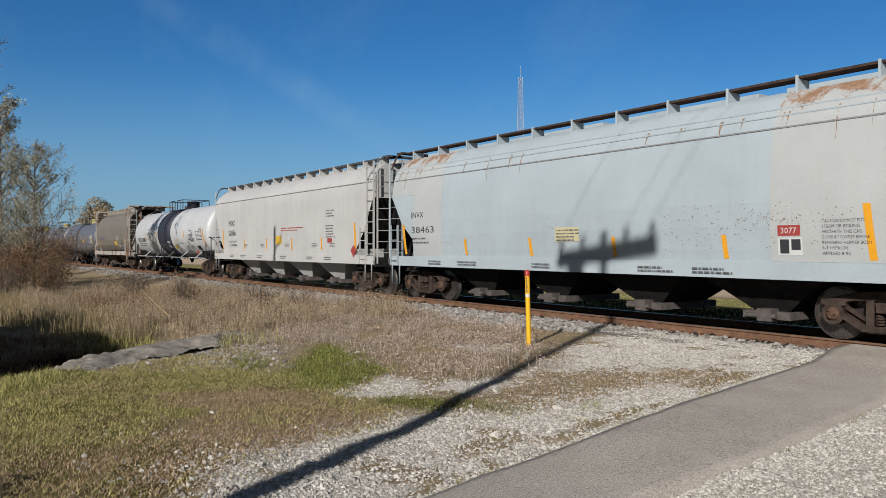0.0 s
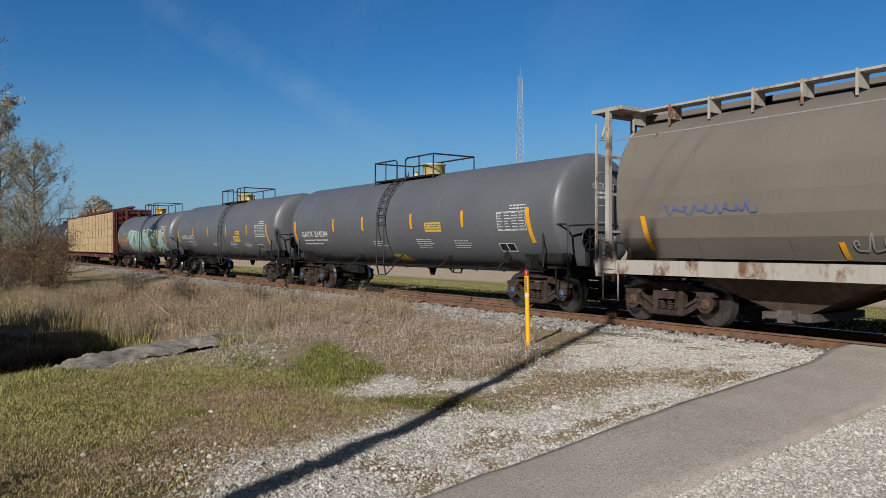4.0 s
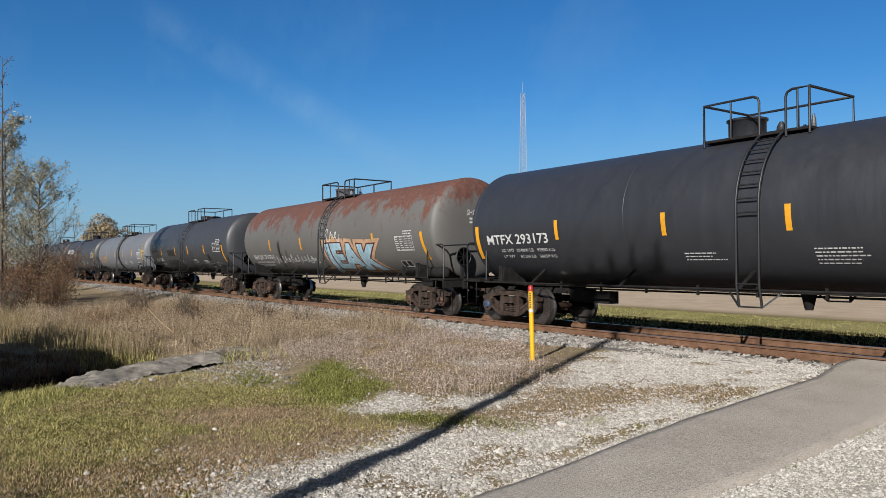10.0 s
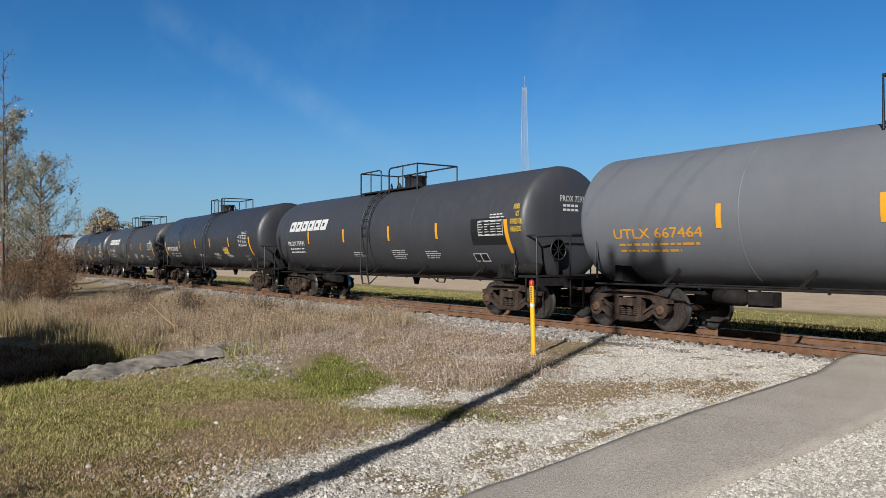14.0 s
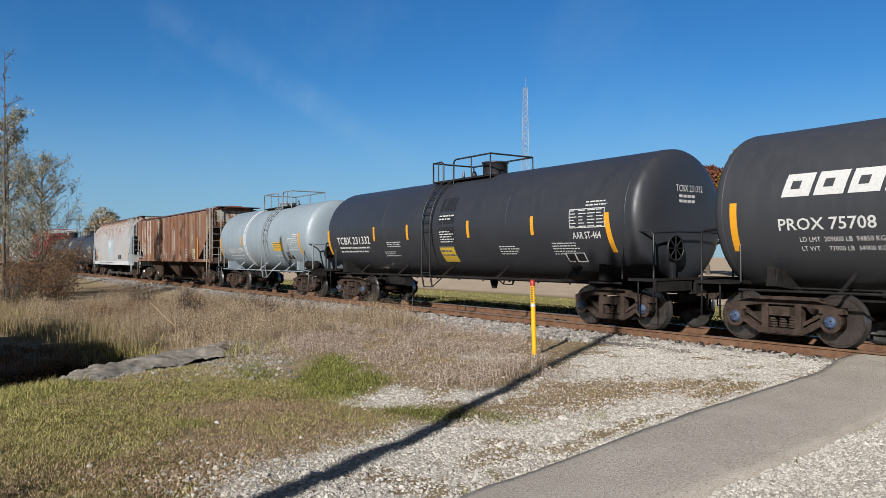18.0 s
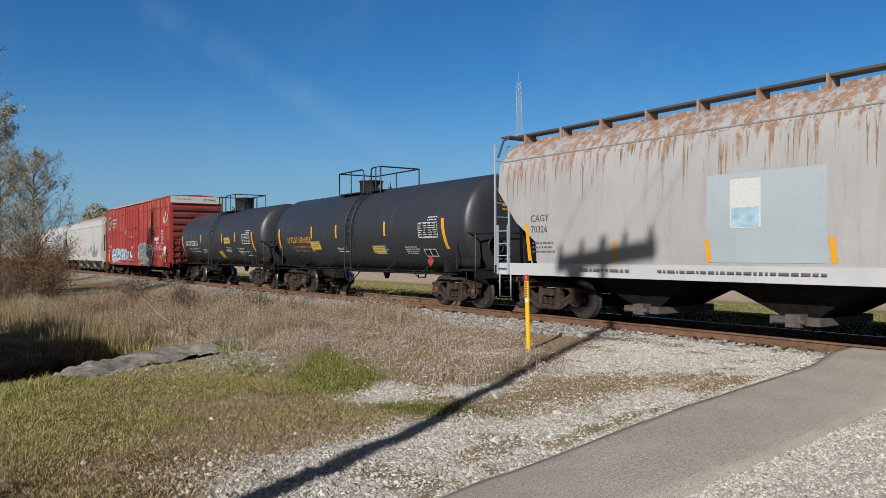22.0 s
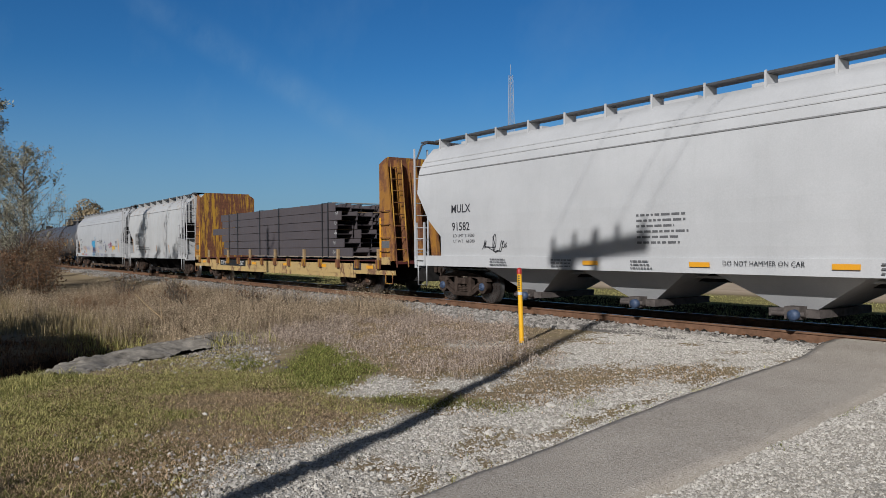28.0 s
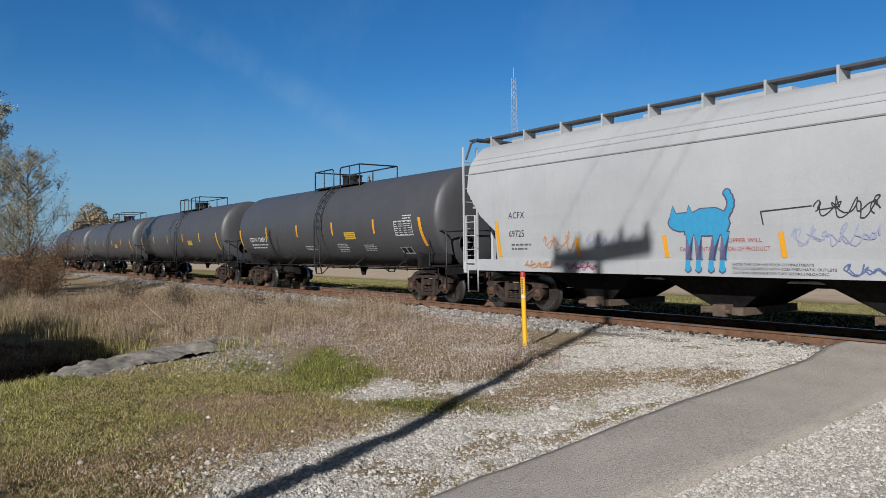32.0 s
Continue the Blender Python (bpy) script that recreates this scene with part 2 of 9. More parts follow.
def ground_z(x, y):
    """Height of the ground, from rail top."""
    x, y = np.asarray(x, float), np.asarray(y, float)
    z = np.interp(y, [-30, 1.8, 2.8, 3.7, 4.3, 5, 9.3, 11.2, 12.3, 14.9, 15.4, 17.5, 24, 60], [-0.08, -0.08, -0.13, -0.18, -0.175, -0.145, -0.125, -0.14, -0.19, -0.2, -0.27, -0.6, -0.5, -0.4])
    left = smooth(-12, -24, x) * (1 - smooth(9.5, 11.6, y))
    z = z - 0.25 * left
    z = z - 0.75 * np.clip(1.3 * hump(x, y, -14.3, 2.3, 3.1, 1.25, radians(136)), 0, 1)
    z = z + 0.05 * np.sin(x * 0.9 + 1.3) * np.cos(y * 0.8) * (y < 11) * smooth(-10.5, -13.5, x)
    return z


def inside(px, py, poly):
    """Which points lie in a polygon."""
    px, py = np.asarray(px, float), np.asarray(py, float)
    hit = np.zeros(px.shape, bool)
    for (x0, y0), (x1, y1) in zip(poly, poly[1:] + poly[:1]):
        if y0 == y1:
            continue
        hit ^= ((y0 > py) != (y1 > py)) & (px < (x1 - x0) * (py - y0) / (y1 - y0) + x0)
    return hit


PATH_L = [(-2.39, -7.95), (-3.63, 0.5), (-4.02, 2.62), (-4.27, 3.36), (-4.51, 4.47), (-4.74, 5.44), (-4.99, 6.62), (-5.25, 8.04), (-5.49, 9.45), (-5.65, 10.5), (-6.15, 12.1), (-6.2, 12.7)]
PATH_R = [(-0.89, -7.95), (-2.58, 0.5), (-3.26, 3.88), (-3.31, 4.72), (-3.35, 5.68), (-3.45, 6.48), (-3.59, 7.39), (-3.69, 8.42), (-4.12, 10.6), (-4.4, 12.7)]
# pale gravel: before the path, before the track, two worn patches, beyond the path
WHITE = [
    [(-4.73, 1.36), (-5.15, 1.7), (-5.51, 1.89), (-5.72, 2.33), (-5.81, 2.78), (-6.15, 3.47), (-6.37, 4.06), (-6.29, 4.49), (-5.79, 4.77), (-5.72, 5.74), (-5.83, 6.69), (-5.88, 7.57), (-5.35, 7.96), (-5.52, 8.84), (-5.89, 10.95), (-5.31, 8.14), (-4.82, 5.52), (-4.5, 3.82), (-4, 2.46)],
    [(-7.67, 7.15), (-8.53, 8.44), (-9.69, 10.8), (-8.84, 10.91), (-7.42, 11.37), (-6.44, 11.84), (-5.89, 10.95), (-5.51, 8.95), (-6.05, 9.01), (-6.69, 8.25), (-6.79, 7.56), (-7.06, 7.2)],
    [(-7.94, 4.13), (-8.4, 4.49), (-8.19, 5.04), (-7.58, 5.51), (-7.43, 5.94), (-7.7, 6.65), (-7.59, 7.08), (-7.01, 5.96), (-6.73, 5.38), (-6.93, 4.88), (-7.27, 4.47), (-7.61, 4.03)],
    [(-10.65, 7.56), (-10.56, 8.31), (-9.69, 8.63), (-9.03, 7.92), (-9.54, 7.39)],
    [(-3.21, 3.73), (-3.3, 4.7), (-3.38, 5.73), (-3.54, 6.67), (-3.73, 7.44), (-3.81, 8.68), (-3.83, 9.76), (-2.09, 5.32)],
]
TUFTS = [
    [(-9.61, 4.08), (-10.67, 4.91), (-11.94, 5.93), (-10.85, 5.8), (-8.76, 5.24), (-8.28, 4.59), (-8.09, 4.17), (-8.28, 3.96), (-8.82, 3.9)],
    [(-10.76, 3.73), (-11.76, 4.31), (-10.74, 4.36), (-10.09, 4.03), (-10.05, 3.68)],
    [(-7.42, 4.11), (-7.33, 4.52), (-6.76, 4.83), (-6.34, 4.91), (-6.33, 4.45), (-6.8, 4.33)],
    [(-5.62, 5.77), (-5.65, 6.02), (-5.49, 6.05), (-5.34, 5.7)],
    [(-4.98, 5.79), (-5.02, 6.2), (-4.78, 5.86)],
    [(-3.71, 7.24), (-3.77, 7.75), (-3.72, 7.95), (-3.55, 7.3)],
    [(-3.34, 5.68), (-3.42, 6.18), (-3.22, 5.68)],
    [(-5.97, 4.89), (-5.99, 5.26), (-5.69, 5.27), (-5.66, 4.89)],
    [(-9.24, 0.59), (-10.16, 0.76), (-14.36, 1.58), (-11.3, 1.72), (-10.44, 1.79), (-9.75, 1.07)],
    [(-7.43, 1.85), (-7.81, 2.26), (-7.39, 2.33), (-7.12, 1.95)],
    [(-6.38, 4.79), (-6.4, 5.11), (-6.02, 5.12), (-6.05, 4.76)],
]
LAWN = [(-9.13, 0.48), (-10.01, 0.75), (-10.86, 1.59), (-10.13, 2.56), (-10.71, 3.17), (-9.61, 4.08), (-8.01, 4.13), (-7.35, 4.08), (-6.66, 4.1), (-6.15, 3.47), (-5.81, 2.78), (-5.72, 2.33), (-5.51, 1.89), (-5.15, 1.7), (-4.73, 1.36), (-5.41, 0.28)]
BROWN = [(-8.57, 2.23), (-8.77, 3.14), (-8.09, 3.72), (-7.52, 3.87), (-6.56, 3.9), (-6.02, 3.22), (-5.75, 2.35), (-5.91, 1.93), (-6.83, 1.87)]
LITTERED = [(-6.73, 5.38), (-6.96, 5.92), (-7.52, 7.01), (-7, 7.13), (-6.73, 7.5), (-6.62, 8.17), (-5.99, 8.92), (-5.52, 8.84), (-5.35, 7.96), (-5.88, 7.57), (-5.83, 6.69), (-5.72, 5.74), (-5.79, 4.77), (-6.29, 4.49)]
DRY_MID = [(-11.85, 5.66), (-13.49, 8.3), (-10.11, 9), (-7.59, 7.08), (-7.72, 6.56), (-7.48, 5.98), (-8.25, 5.08), (-8.77, 5.31), (-10.98, 5.87)]


def pos_noise(x, y, s, k=0.0):
    return np.array([noise.noise(Vector((a * s + k, b * s - k, k))) for a, b in zip(np.ravel(x), np.ravel(y))]).reshape(np.shape(x))


def stretch_axis(knots):
    """Coordinates with a given step between knots (start, end, step)."""
    out = []
    for a, b, s in knots:
        out.extend(np.arange(a, b, s))
    return np.array(out + [knots[-1][1]])


def lie(q):
    """Height of the uneven ground at points (n, 2)."""
    z = ground_z(q[:, 0], q[:, 1])
    k = (q[:, 0] > -30) & (q[:, 0] < 4) & (q[:, 1] > -2) & (q[:, 1] < 11.5)
    z[k] += 0.025 * pos_noise(q[k, 0], q[k, 1], 1.7) + 0.012 * pos_noise(q[k, 0], q[k, 1], 6.0, 4)
    return z


gx = stretch_axis([(-3000, -600, 300), (-600, -120, 40), (-120, -40, 4), (-40, -18, 0.5), (-18, -2, 0.16), (-2, 12, 0.7), (12, 120, 9), (120, 600, 60), (600, 3000, 300)])
gy = stretch_axis([(-3000, -600, 300), (-600, -120, 40), (-120, -20, 8), (-20, 0, 1), (0, 9, 0.16), (9, 18, 0.25), (18, 27, 0.5), (27, 60, 3), (60, 600, 30), (600, 3000, 300)])
GX, GY = np.meshgrid(gx, gy)
GZ = ground_z(GX, GY)
near = (GX > -30) & (GX < 4) & (GY > -2) & (GY < 11.5)
GZ[near] += 0.025 * pos_noise(GX[near], GY[near], 1.7) + 0.012 * pos_noise(GX[near], GY[near], 6.0, 4)
# the ground is cut away under the path
under = (GY > -8) & (GY < 11.4) & (GX > np.interp(GY, [p[1] for p in PATH_L], [p[0] for p in PATH_L]) + 0.2) & (GX < np.interp(GY, [p[1] for p in PATH_R], [p[0] for p in PATH_R]) - 0.18)
GZ[under] -= 0.06
nx, ny = len(gx), len(gy)
idx = np.arange(nx * ny).reshape(ny, nx)
quads = np.stack([idx[:-1, :-1], idx[:-1, 1:], idx[1:, 1:], idx[1:, :-1]], -1).reshape(-1, 4)


def ground_material():
    m, n, l, b = nodes_of("ground_cover", 0.05)
    white = n.new("ShaderNodeAttribute")
    white.attribute_name = "white"
    green = n.new("ShaderNodeAttribute")
    green.attribute_name = "green"
    stone = n.new("ShaderNodeAttribute")
    stone.attribute_name = "stone"
    f1, f2, f3 = noise_node(n, l, 1.1, 8), noise_node(n, l, 9, 6), noise_node(n, l, 70, 4)
    earth = mix(n, l, ramp(n, l, f2, 0.3, 0.7), (0.15, 0.11, 0.068), (0.35, 0.275, 0.19))
    earth = mix(n, l, ramp(n, l, f1, 0.35, 0.7), earth, (0.244, 0.192, 0.109))
    # thatch soil, darkened further to deepen the shade between blades
    grass = mix(n, l, ramp(n, l, f2, 0.3, 0.72), (0.045, 0.042, 0.014), (0.15, 0.13, 0.052))
    grass = mix(n, l, ramp(n, l, f1, 0.45, 0.7), grass, (0.15, 0.105, 0.055))
    pale = mix(n, l, ramp(n, l, f3, 0.3, 0.7), (0.26, 0.235, 0.195), (0.50, 0.46, 0.40))
    grit = mix(n, l, ramp(n, l, f3, 0.3, 0.7), (0.0897, 0.0801, 0.0705), (0.256, 0.237, 0.215))
    c = mix(n, l, ramp(n, l, mix(n, l, 0.55, green.outputs["Fac"], f2), 0.42, 0.6), earth, grass)
    c = mix(n, l, ramp(n, l, mix(n, l, 0.45, stone.outputs["Fac"], f2), 0.42, 0.58), c, grit)
    mown = n.new("ShaderNodeAttribute")
    mown.attribute_name = "mown"
    lawn = mix(n, l, ramp(n, l, noise_node(n, l, 0.35, 7), 0.35, 0.65), (0.192, 0.179, 0.0673), (0.301, 0.263, 0.128))
    c = mix(n, l, ramp(n, l, mown.outputs["Fac"], 0.3, 0.7), c, mix(n, l, 0.35, lawn, grass))
    stubble = n.new("ShaderNodeAttribute")
    stubble.attribute_name = "stubble"
    c = mix(n, l, ramp(n, l, stubble.outputs["Fac"], 0.3, 0.7), c, mix(n, l, ramp(n, l, f1, 0.3, 0.7), (0.36, 0.28, 0.195), (0.46, 0.365, 0.265)))
    # the ditch's deep shade, put into the soil colour
    ditch_shade = n.new("ShaderNodeAttribute")
    ditch_shade.attribute_name = "ditch_shade"
    c = mix(n, l, ramp(n, l, mix(n, l, 0.3, ditch_shade.outputs["Fac"], f2), 0.35, 0.55), c, (0.0288, 0.016, 0.0103))
    # oily track bed, with the train's shade painted on over the far ground
    oily_shade = n.new("ShaderNodeAttribute")
    oily_shade.attribute_name = "oily_shade"
    c = mix(n, l, ramp(n, l, mix(n, l, 0.3, oily_shade.outputs["Fac"], f2), 0.4, 0.6), c, (0.014, 0.0085, 0.006))
    c = mix(n, l, ramp(n, l, mix(n, l, 0.45, white.outputs["Fac"], f2), 0.42, 0.55), c, pale)
    l.new(c, b.inputs["Base Color"])
    b.inputs["Roughness"].default_value = 0.95
    bump(n, l, b, mix(n, l, 0.5, f2, f3), 0.9, 0.03)
    return m


ground = new("ground", array_mesh("ground", np.stack([GX.ravel(), GY.ravel(), GZ.ravel()], -1), quads, ground_material(), True))
tagged(ground, "dry grass, earth and pale gravel beside the railway track", "ground", kind="structure")


def thin_spots(q):
    """Where the pale gravel has sunk into the earth, 0 to 1."""
    return smooth(0.02, 0.34, pos_noise(q[:, 0], q[:, 1], 1.5, 9.0) + 0.5 * pos_noise(q[:, 0], q[:, 1], 4.5, 2.0))


def soft_mask(polys, x, y, blur):
    m = np.zeros(x.shape)
    for dx, dy in [(0, 0)] + [(blur * math.cos(a), blur * math.sin(a)) for a in np.arange(8) * math.pi / 4]:
        hit = np.zeros(x.shape, bool)
        for p in polys:
            hit |= inside(x + dx, y + dy, p)
        m += hit / 9.0
    return m


mask_white = soft_mask(WHITE, GX.ravel(), GY.ravel(), 0.25)
k = (mask_white > 0) & (GX.ravel() < -4.2)
mask_white[k] *= 1 - 0.7 * thin_spots(np.stack([GX.ravel()[k], GY.ravel()[k]], -1))
mask_green = np.clip(soft_mask([LAWN], GX.ravel(), GY.ravel(), 0.3) * 0.9 - 0.8 * soft_mask([BROWN], GX.ravel(), GY.ravel(), 0.35), 0, 1)
mask_green = np.maximum(mask_green, 0.85 * (smooth(17.5, 19, GY) * (1 - smooth(25.0, 28.0, GY))).ravel())
mask_green = np.maximum(mask_green, (smooth(-9.5, -11, GX) * (1 - smooth(0.6, 1.4, GY)) * (GX > -40)).ravel() * 0.9)
mask_green = np.maximum(mask_green, soft_mask(TUFTS, GX.ravel(), GY.ravel(), 0.2))
mask_stone = (smooth(10.4, 11.4, GY) * (1 - smooth(16.0, 17.2, GY))).ravel()
# the dark band ends where the train's shadow would
mask_oily_shade = (smooth(12.3, 12.8, GY) * (1 - smooth(22.0, 23.0, GY))).ravel()
mask_mown = (smooth(22.0, 23.0, GY) * (1 - smooth(24.5, 28, GY))).ravel()
mask_ditch_shade = np.clip(2.0 * hump(GX, GY, -14.3, 2.3, 3.1, 1.25, radians(136)) - 0.25, 0, 1).ravel()
mask_stubble = smooth(25.5, 29.0, GY).ravel()
for key, values in (("stubble", mask_stubble), ("mown", mask_mown), ("ditch_shade", mask_ditch_shade), ("oily_shade", mask_oily_shade), ("white", mask_white), ("green", mask_green), ("stone", mask_stone)):
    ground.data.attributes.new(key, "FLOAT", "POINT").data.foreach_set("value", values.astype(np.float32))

# asphalt path up to the crossing
M_ASPHALT, n_, l_, b_ = nodes_of("asphalt_path", 0.15)
fa, fb = noise_node(n_, l_, 1.3, 6), noise_node(n_, l_, 55, 2, rough=0.8)
ca = mix(n_, l_, ramp(n_, l_, fa, 0.3, 0.72), (0.31, 0.272, 0.228), (0.39, 0.346, 0.292))
l_.new(mix(n_, l_, ramp(n_, l_, fb, 0.52, 0.68, cb=(0.75, 0.75, 0.75, 1)), mix(n_, l_, ramp(n_, l_, fb, 0.30, 0.42), (0.154, 0.128, 0.103), ca), (0.513, 0.474, 0.423)), b_.inputs["Base Color"])
b_.inputs["Roughness"].default_value = 0.9
bump(n_, l_, b_, fb, 0.8, 0.012)


def along(line, y):
    return float(np.interp(y, [p[1] for p in line], [p[0] for p in line]))


rows_v, ys = [], np.concatenate([np.arange(-8, 12.0, 0.3), [12.05, 12.25, 12.5, 12.66]])
for y in ys:
    a, b = along(PATH_L, y), along(PATH_R, y)
    jit = 0.03 * noise.noise(Vector((y * 1.6, 3.3, 0)))
    jit2 = 0.07 * noise.noise(Vector((y * 1.9, 8.3, 0)))
    for k, u in enumerate((0, 0, 0.1, 0.3, 0.5, 0.7, 0.9, 1, 1)):
        x = a + (b - a) * u + (jit if k < 2 else jit2 if k > 6 else 0)
        top_ = float(np.interp(y, [-8, 1.8, 3.7, 5, 9.3, 11, 12.2, 12.7], [-0.04, -0.04, -0.11, -0.1, -0.09, -0.09, -0.06, -0.04]))
        z = float(ground_z(x, min(y, 11.4))) - 0.12 if k in (0, 8) else top_ - (0.02 if k in (1, 7) else 0.0)
        rows_v.append((x, y, z))
w = 9
pq = [(i * w + j, i * w + j + 1, (i + 1) * w + j + 1, (i + 1) * w + j) for i in range(len(ys) - 1) for j in range(w - 1)]
pavement = new("pavement", array_mesh("pavement", rows_v, pq, M_ASPHALT, True))
tagged(pavement, "worn grey asphalt path rising to the track crossing", "pavement", kind="structure")

# rails, ties, ballast bed
M_RAIL = plain("rail_steel_rusty", (0.15, 0.086, 0.054), 0.75, 0.1, 0.35, 6)
M_RAILTOP = plain("rail_head_polished", (0.269, 0.256, 0.244), 0.28, 0.9, 0.12, 20, 0)
M_TIE = plain("creosote_tie", (0.0321, 0.0237, 0.0186), 0.9, 0, 0.4, 9, 0.01)
M_PLATE = plain("tie_plate_rust", (0.103, 0.0481, 0.0224), 0.85, 0, 0.35, 14)
R_PROF = [(-0.075, -0.18), (0.075, -0.18), (0.075, -0.165), (0.012, -0.14), (0.012, -0.05), (0.036, -0.035), (0.036, -0.004), (0.028, 0), (-0.028, 0), (-0.036, -0.004), (-0.036, -0.035), (-0.012, -0.05), (-0.012, -0.14), (-0.075, -0.165)]
track = new("railway_track")
track.location = (0, 0, 0)
tagged(track, "rusty steel railway track on dark timber ties", "railway track", kind="structure")
for y in (Y_RAIL, Y_RAIL + GAUGE):
    s = Shape()
    s.loft([[(x, y + a, b) for a, b in R_PROF] for x in (-900, 300)], True, True, False)
    s.k = [1 if i == 7 else 0 for i in range(len(s.f))]
    part("rail", s, (M_RAIL, M_RAILTOP), track)
tie_data = Shape().box(-0.115, 0.115, -1.3, 1.3, -0.09, 0.09).mesh("tie", M_TIE)
plate_data = Shape().box(-0.1, 0.1, -0.18, 0.18, -0.012, 0.012).box(-0.02, 0.02, -0.14, -0.1, 0, 0.05).box(-0.02, 0.02, 0.1, 0.14, 0, 0.05).mesh("tie_plate", M_PLATE)
for i in range(120):
    x = 2 - i * 0.52 + 0.03 * math.sin(i * 2.3)
    t = part("tie", tie_data, None, track, at=(x, Y_MID, -0.285))
    t.rotation_euler = (0, 0, 0.012 * math.sin(i * 5.1))
    part("tie_plate", plate_data, None, t, at=(0, -GAUGE / 2, 0.1))
far_ties = Shape()
for i in range(500):
    x = 2 - (120 + i) * 0.52
    far_ties.box(x - 0.115, x + 0.115, Y_MID - 1.3, Y_MID + 1.3, -0.375, -0.195)
part("far_ties", far_ties, M_TIE, track, kind="stuff")
# ---- the train: shared parts ----
M_TRUCK = plain("truck_cast_steel", (0.046, 0.034, 0.028), 0.8, 0.0, 0.6, 6, 0.01)
M_WHEEL = plain("wheel_rusty", (0.03, 0.0185, 0.0145), 0.75, 0.0, 0.4, 9)
M_TREAD = plain("wheel_tread", (0.244, 0.231, 0.218), 0.3, 0.9, 0.2, 20, 0)
M_CAP = plain("bearing_cap_blue", (0.0321, 0.0513, 0.0961), 0.6, 0, 0.3, 20)
M_CAPB = plain("bearing_cap_brown", (0.0897, 0.0545, 0.0385), 0.7, 0, 0.3, 20)
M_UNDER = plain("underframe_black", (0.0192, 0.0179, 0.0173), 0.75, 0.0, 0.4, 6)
M_BLACK = plain("black_steel", (0.0141, 0.0141, 0.0154), 0.5, 0.0, 0.3, 8, 0)
M_AMBER = plain("amber_reflector", (0.585, 0.27, 0.015), 0.4, 0, 0.08, 20, 0)
M_WHITE = plain("white_stencil", (0.462, 0.462, 0.449), 0.6, 0, 0.12, 25, 0)
M_INK = plain("dark_stencil", (0.0224, 0.0224, 0.0256), 0.6, 0, 0.2, 25, 0)
M_INKS = plain("grey_stencil", (0.0961, 0.0961, 0.0994), 0.6, 0, 0.2, 25, 0)
M_YSTEN = plain("yellow_stencil", (0.462, 0.321, 0.0385), 0.6, 0, 0.15, 25, 0)
M_ASTEN = plain("orange_stencil", (0.449, 0.212, 0.0256), 0.6, 0, 0.15, 25, 0)
M_LABEL = plain("yellow_label", (0.481, 0.308, 0.0321), 0.5, 0, 0.08, 25, 0)
M_RED = plain("red_label", (0.269, 0.0385, 0.0321), 0.5, 0, 0.1, 25, 0)
M_DARKSPOT = plain("repaint_patch", (0.00897, 0.00897, 0.0103), 0.5, 0, 0.15, 6, 0)
M_GRATE = plain("steel_grating", (0.0961, 0.0961, 0.0994), 0.5, 0.5, 0.3, 30)
M_ROSE = plain("pink_spray", (0.256, 0.0385, 0.103), 0.5, 0, 0.1, 15, 0)
M_BLUES = plain("blue_spray", (0.0385, 0.231, 0.397), 0.5, 0, 0.1, 15, 0)
M_TEAL = plain("teal_spray", (0.19, 0.33, 0.30), 0.5, 0, 0.35, 5, 0)
M_PALEB = plain("pale_blue_spray", (0.269, 0.397, 0.462), 0.5, 0, 0.3, 5, 0)
M_GREYS = plain("grey_spray", (0.192, 0.192, 0.192), 0.5, 0, 0.2, 5, 0)
M_ORSPR = plain("orange_spray", (0.417, 0.179, 0.0641), 0.5, 0, 0.2, 5, 0)

WR = 0.457


def wheelset_mesh(cap):
    s = Shape()
    s.turn([(-0.95, 0.08), (0.95, 0.08)], n=10)
    for d in (-1, 1):
        y = d * GAUGE / 2
        prof = [(-0.068, 0.44), (-0.068, 0.40), (-0.055, 0.385), (-0.012, 0.36), (-0.02, 0.15), (-0.075, 0.13), (-0.075, 0.0)]
        s.turn([(y + d * -a, r) for a, r in prof], n=28)
        s.turn([(y + d * 0.068, WR - 0.012), (y - d * 0.035, WR), (y - d * 0.055, WR + 0.026), (y - d * 0.072, WR + 0.02), (y - d * 0.072, 0.40), (y - d * 0.02, 0.35), (y - d * 0.03, 0.1)], n=28, slot=1)
        s.turn([(d * 0.90, 0.115), (d * 1.10, 0.108), (d * 1.13, 0.08), (d * 1.13, 0.0)], n=14, slot=2)
        for j in range(3):
            a = j * 2 * math.pi / 3
            s.turn([(d * 1.12, 0.022), (d * 1.155, 0.02), (d * 1.155, 0)], at=(0.06 * math.cos(a), 0, 0.06 * math.sin(a)), n=6, slot=2)
        for j in range(5):
            a = j * 2 * math.pi / 5
            s.turn([(y + d * 0.02, 0.03), (y + d * 0.06, 0.025), (y + d * 0.06, 0)], at=(0.26 * math.cos(a), 0, 0.26 * math.sin(a)), n=6)
    return s.mesh("wheelset", M_WHEEL, M_TREAD, cap)


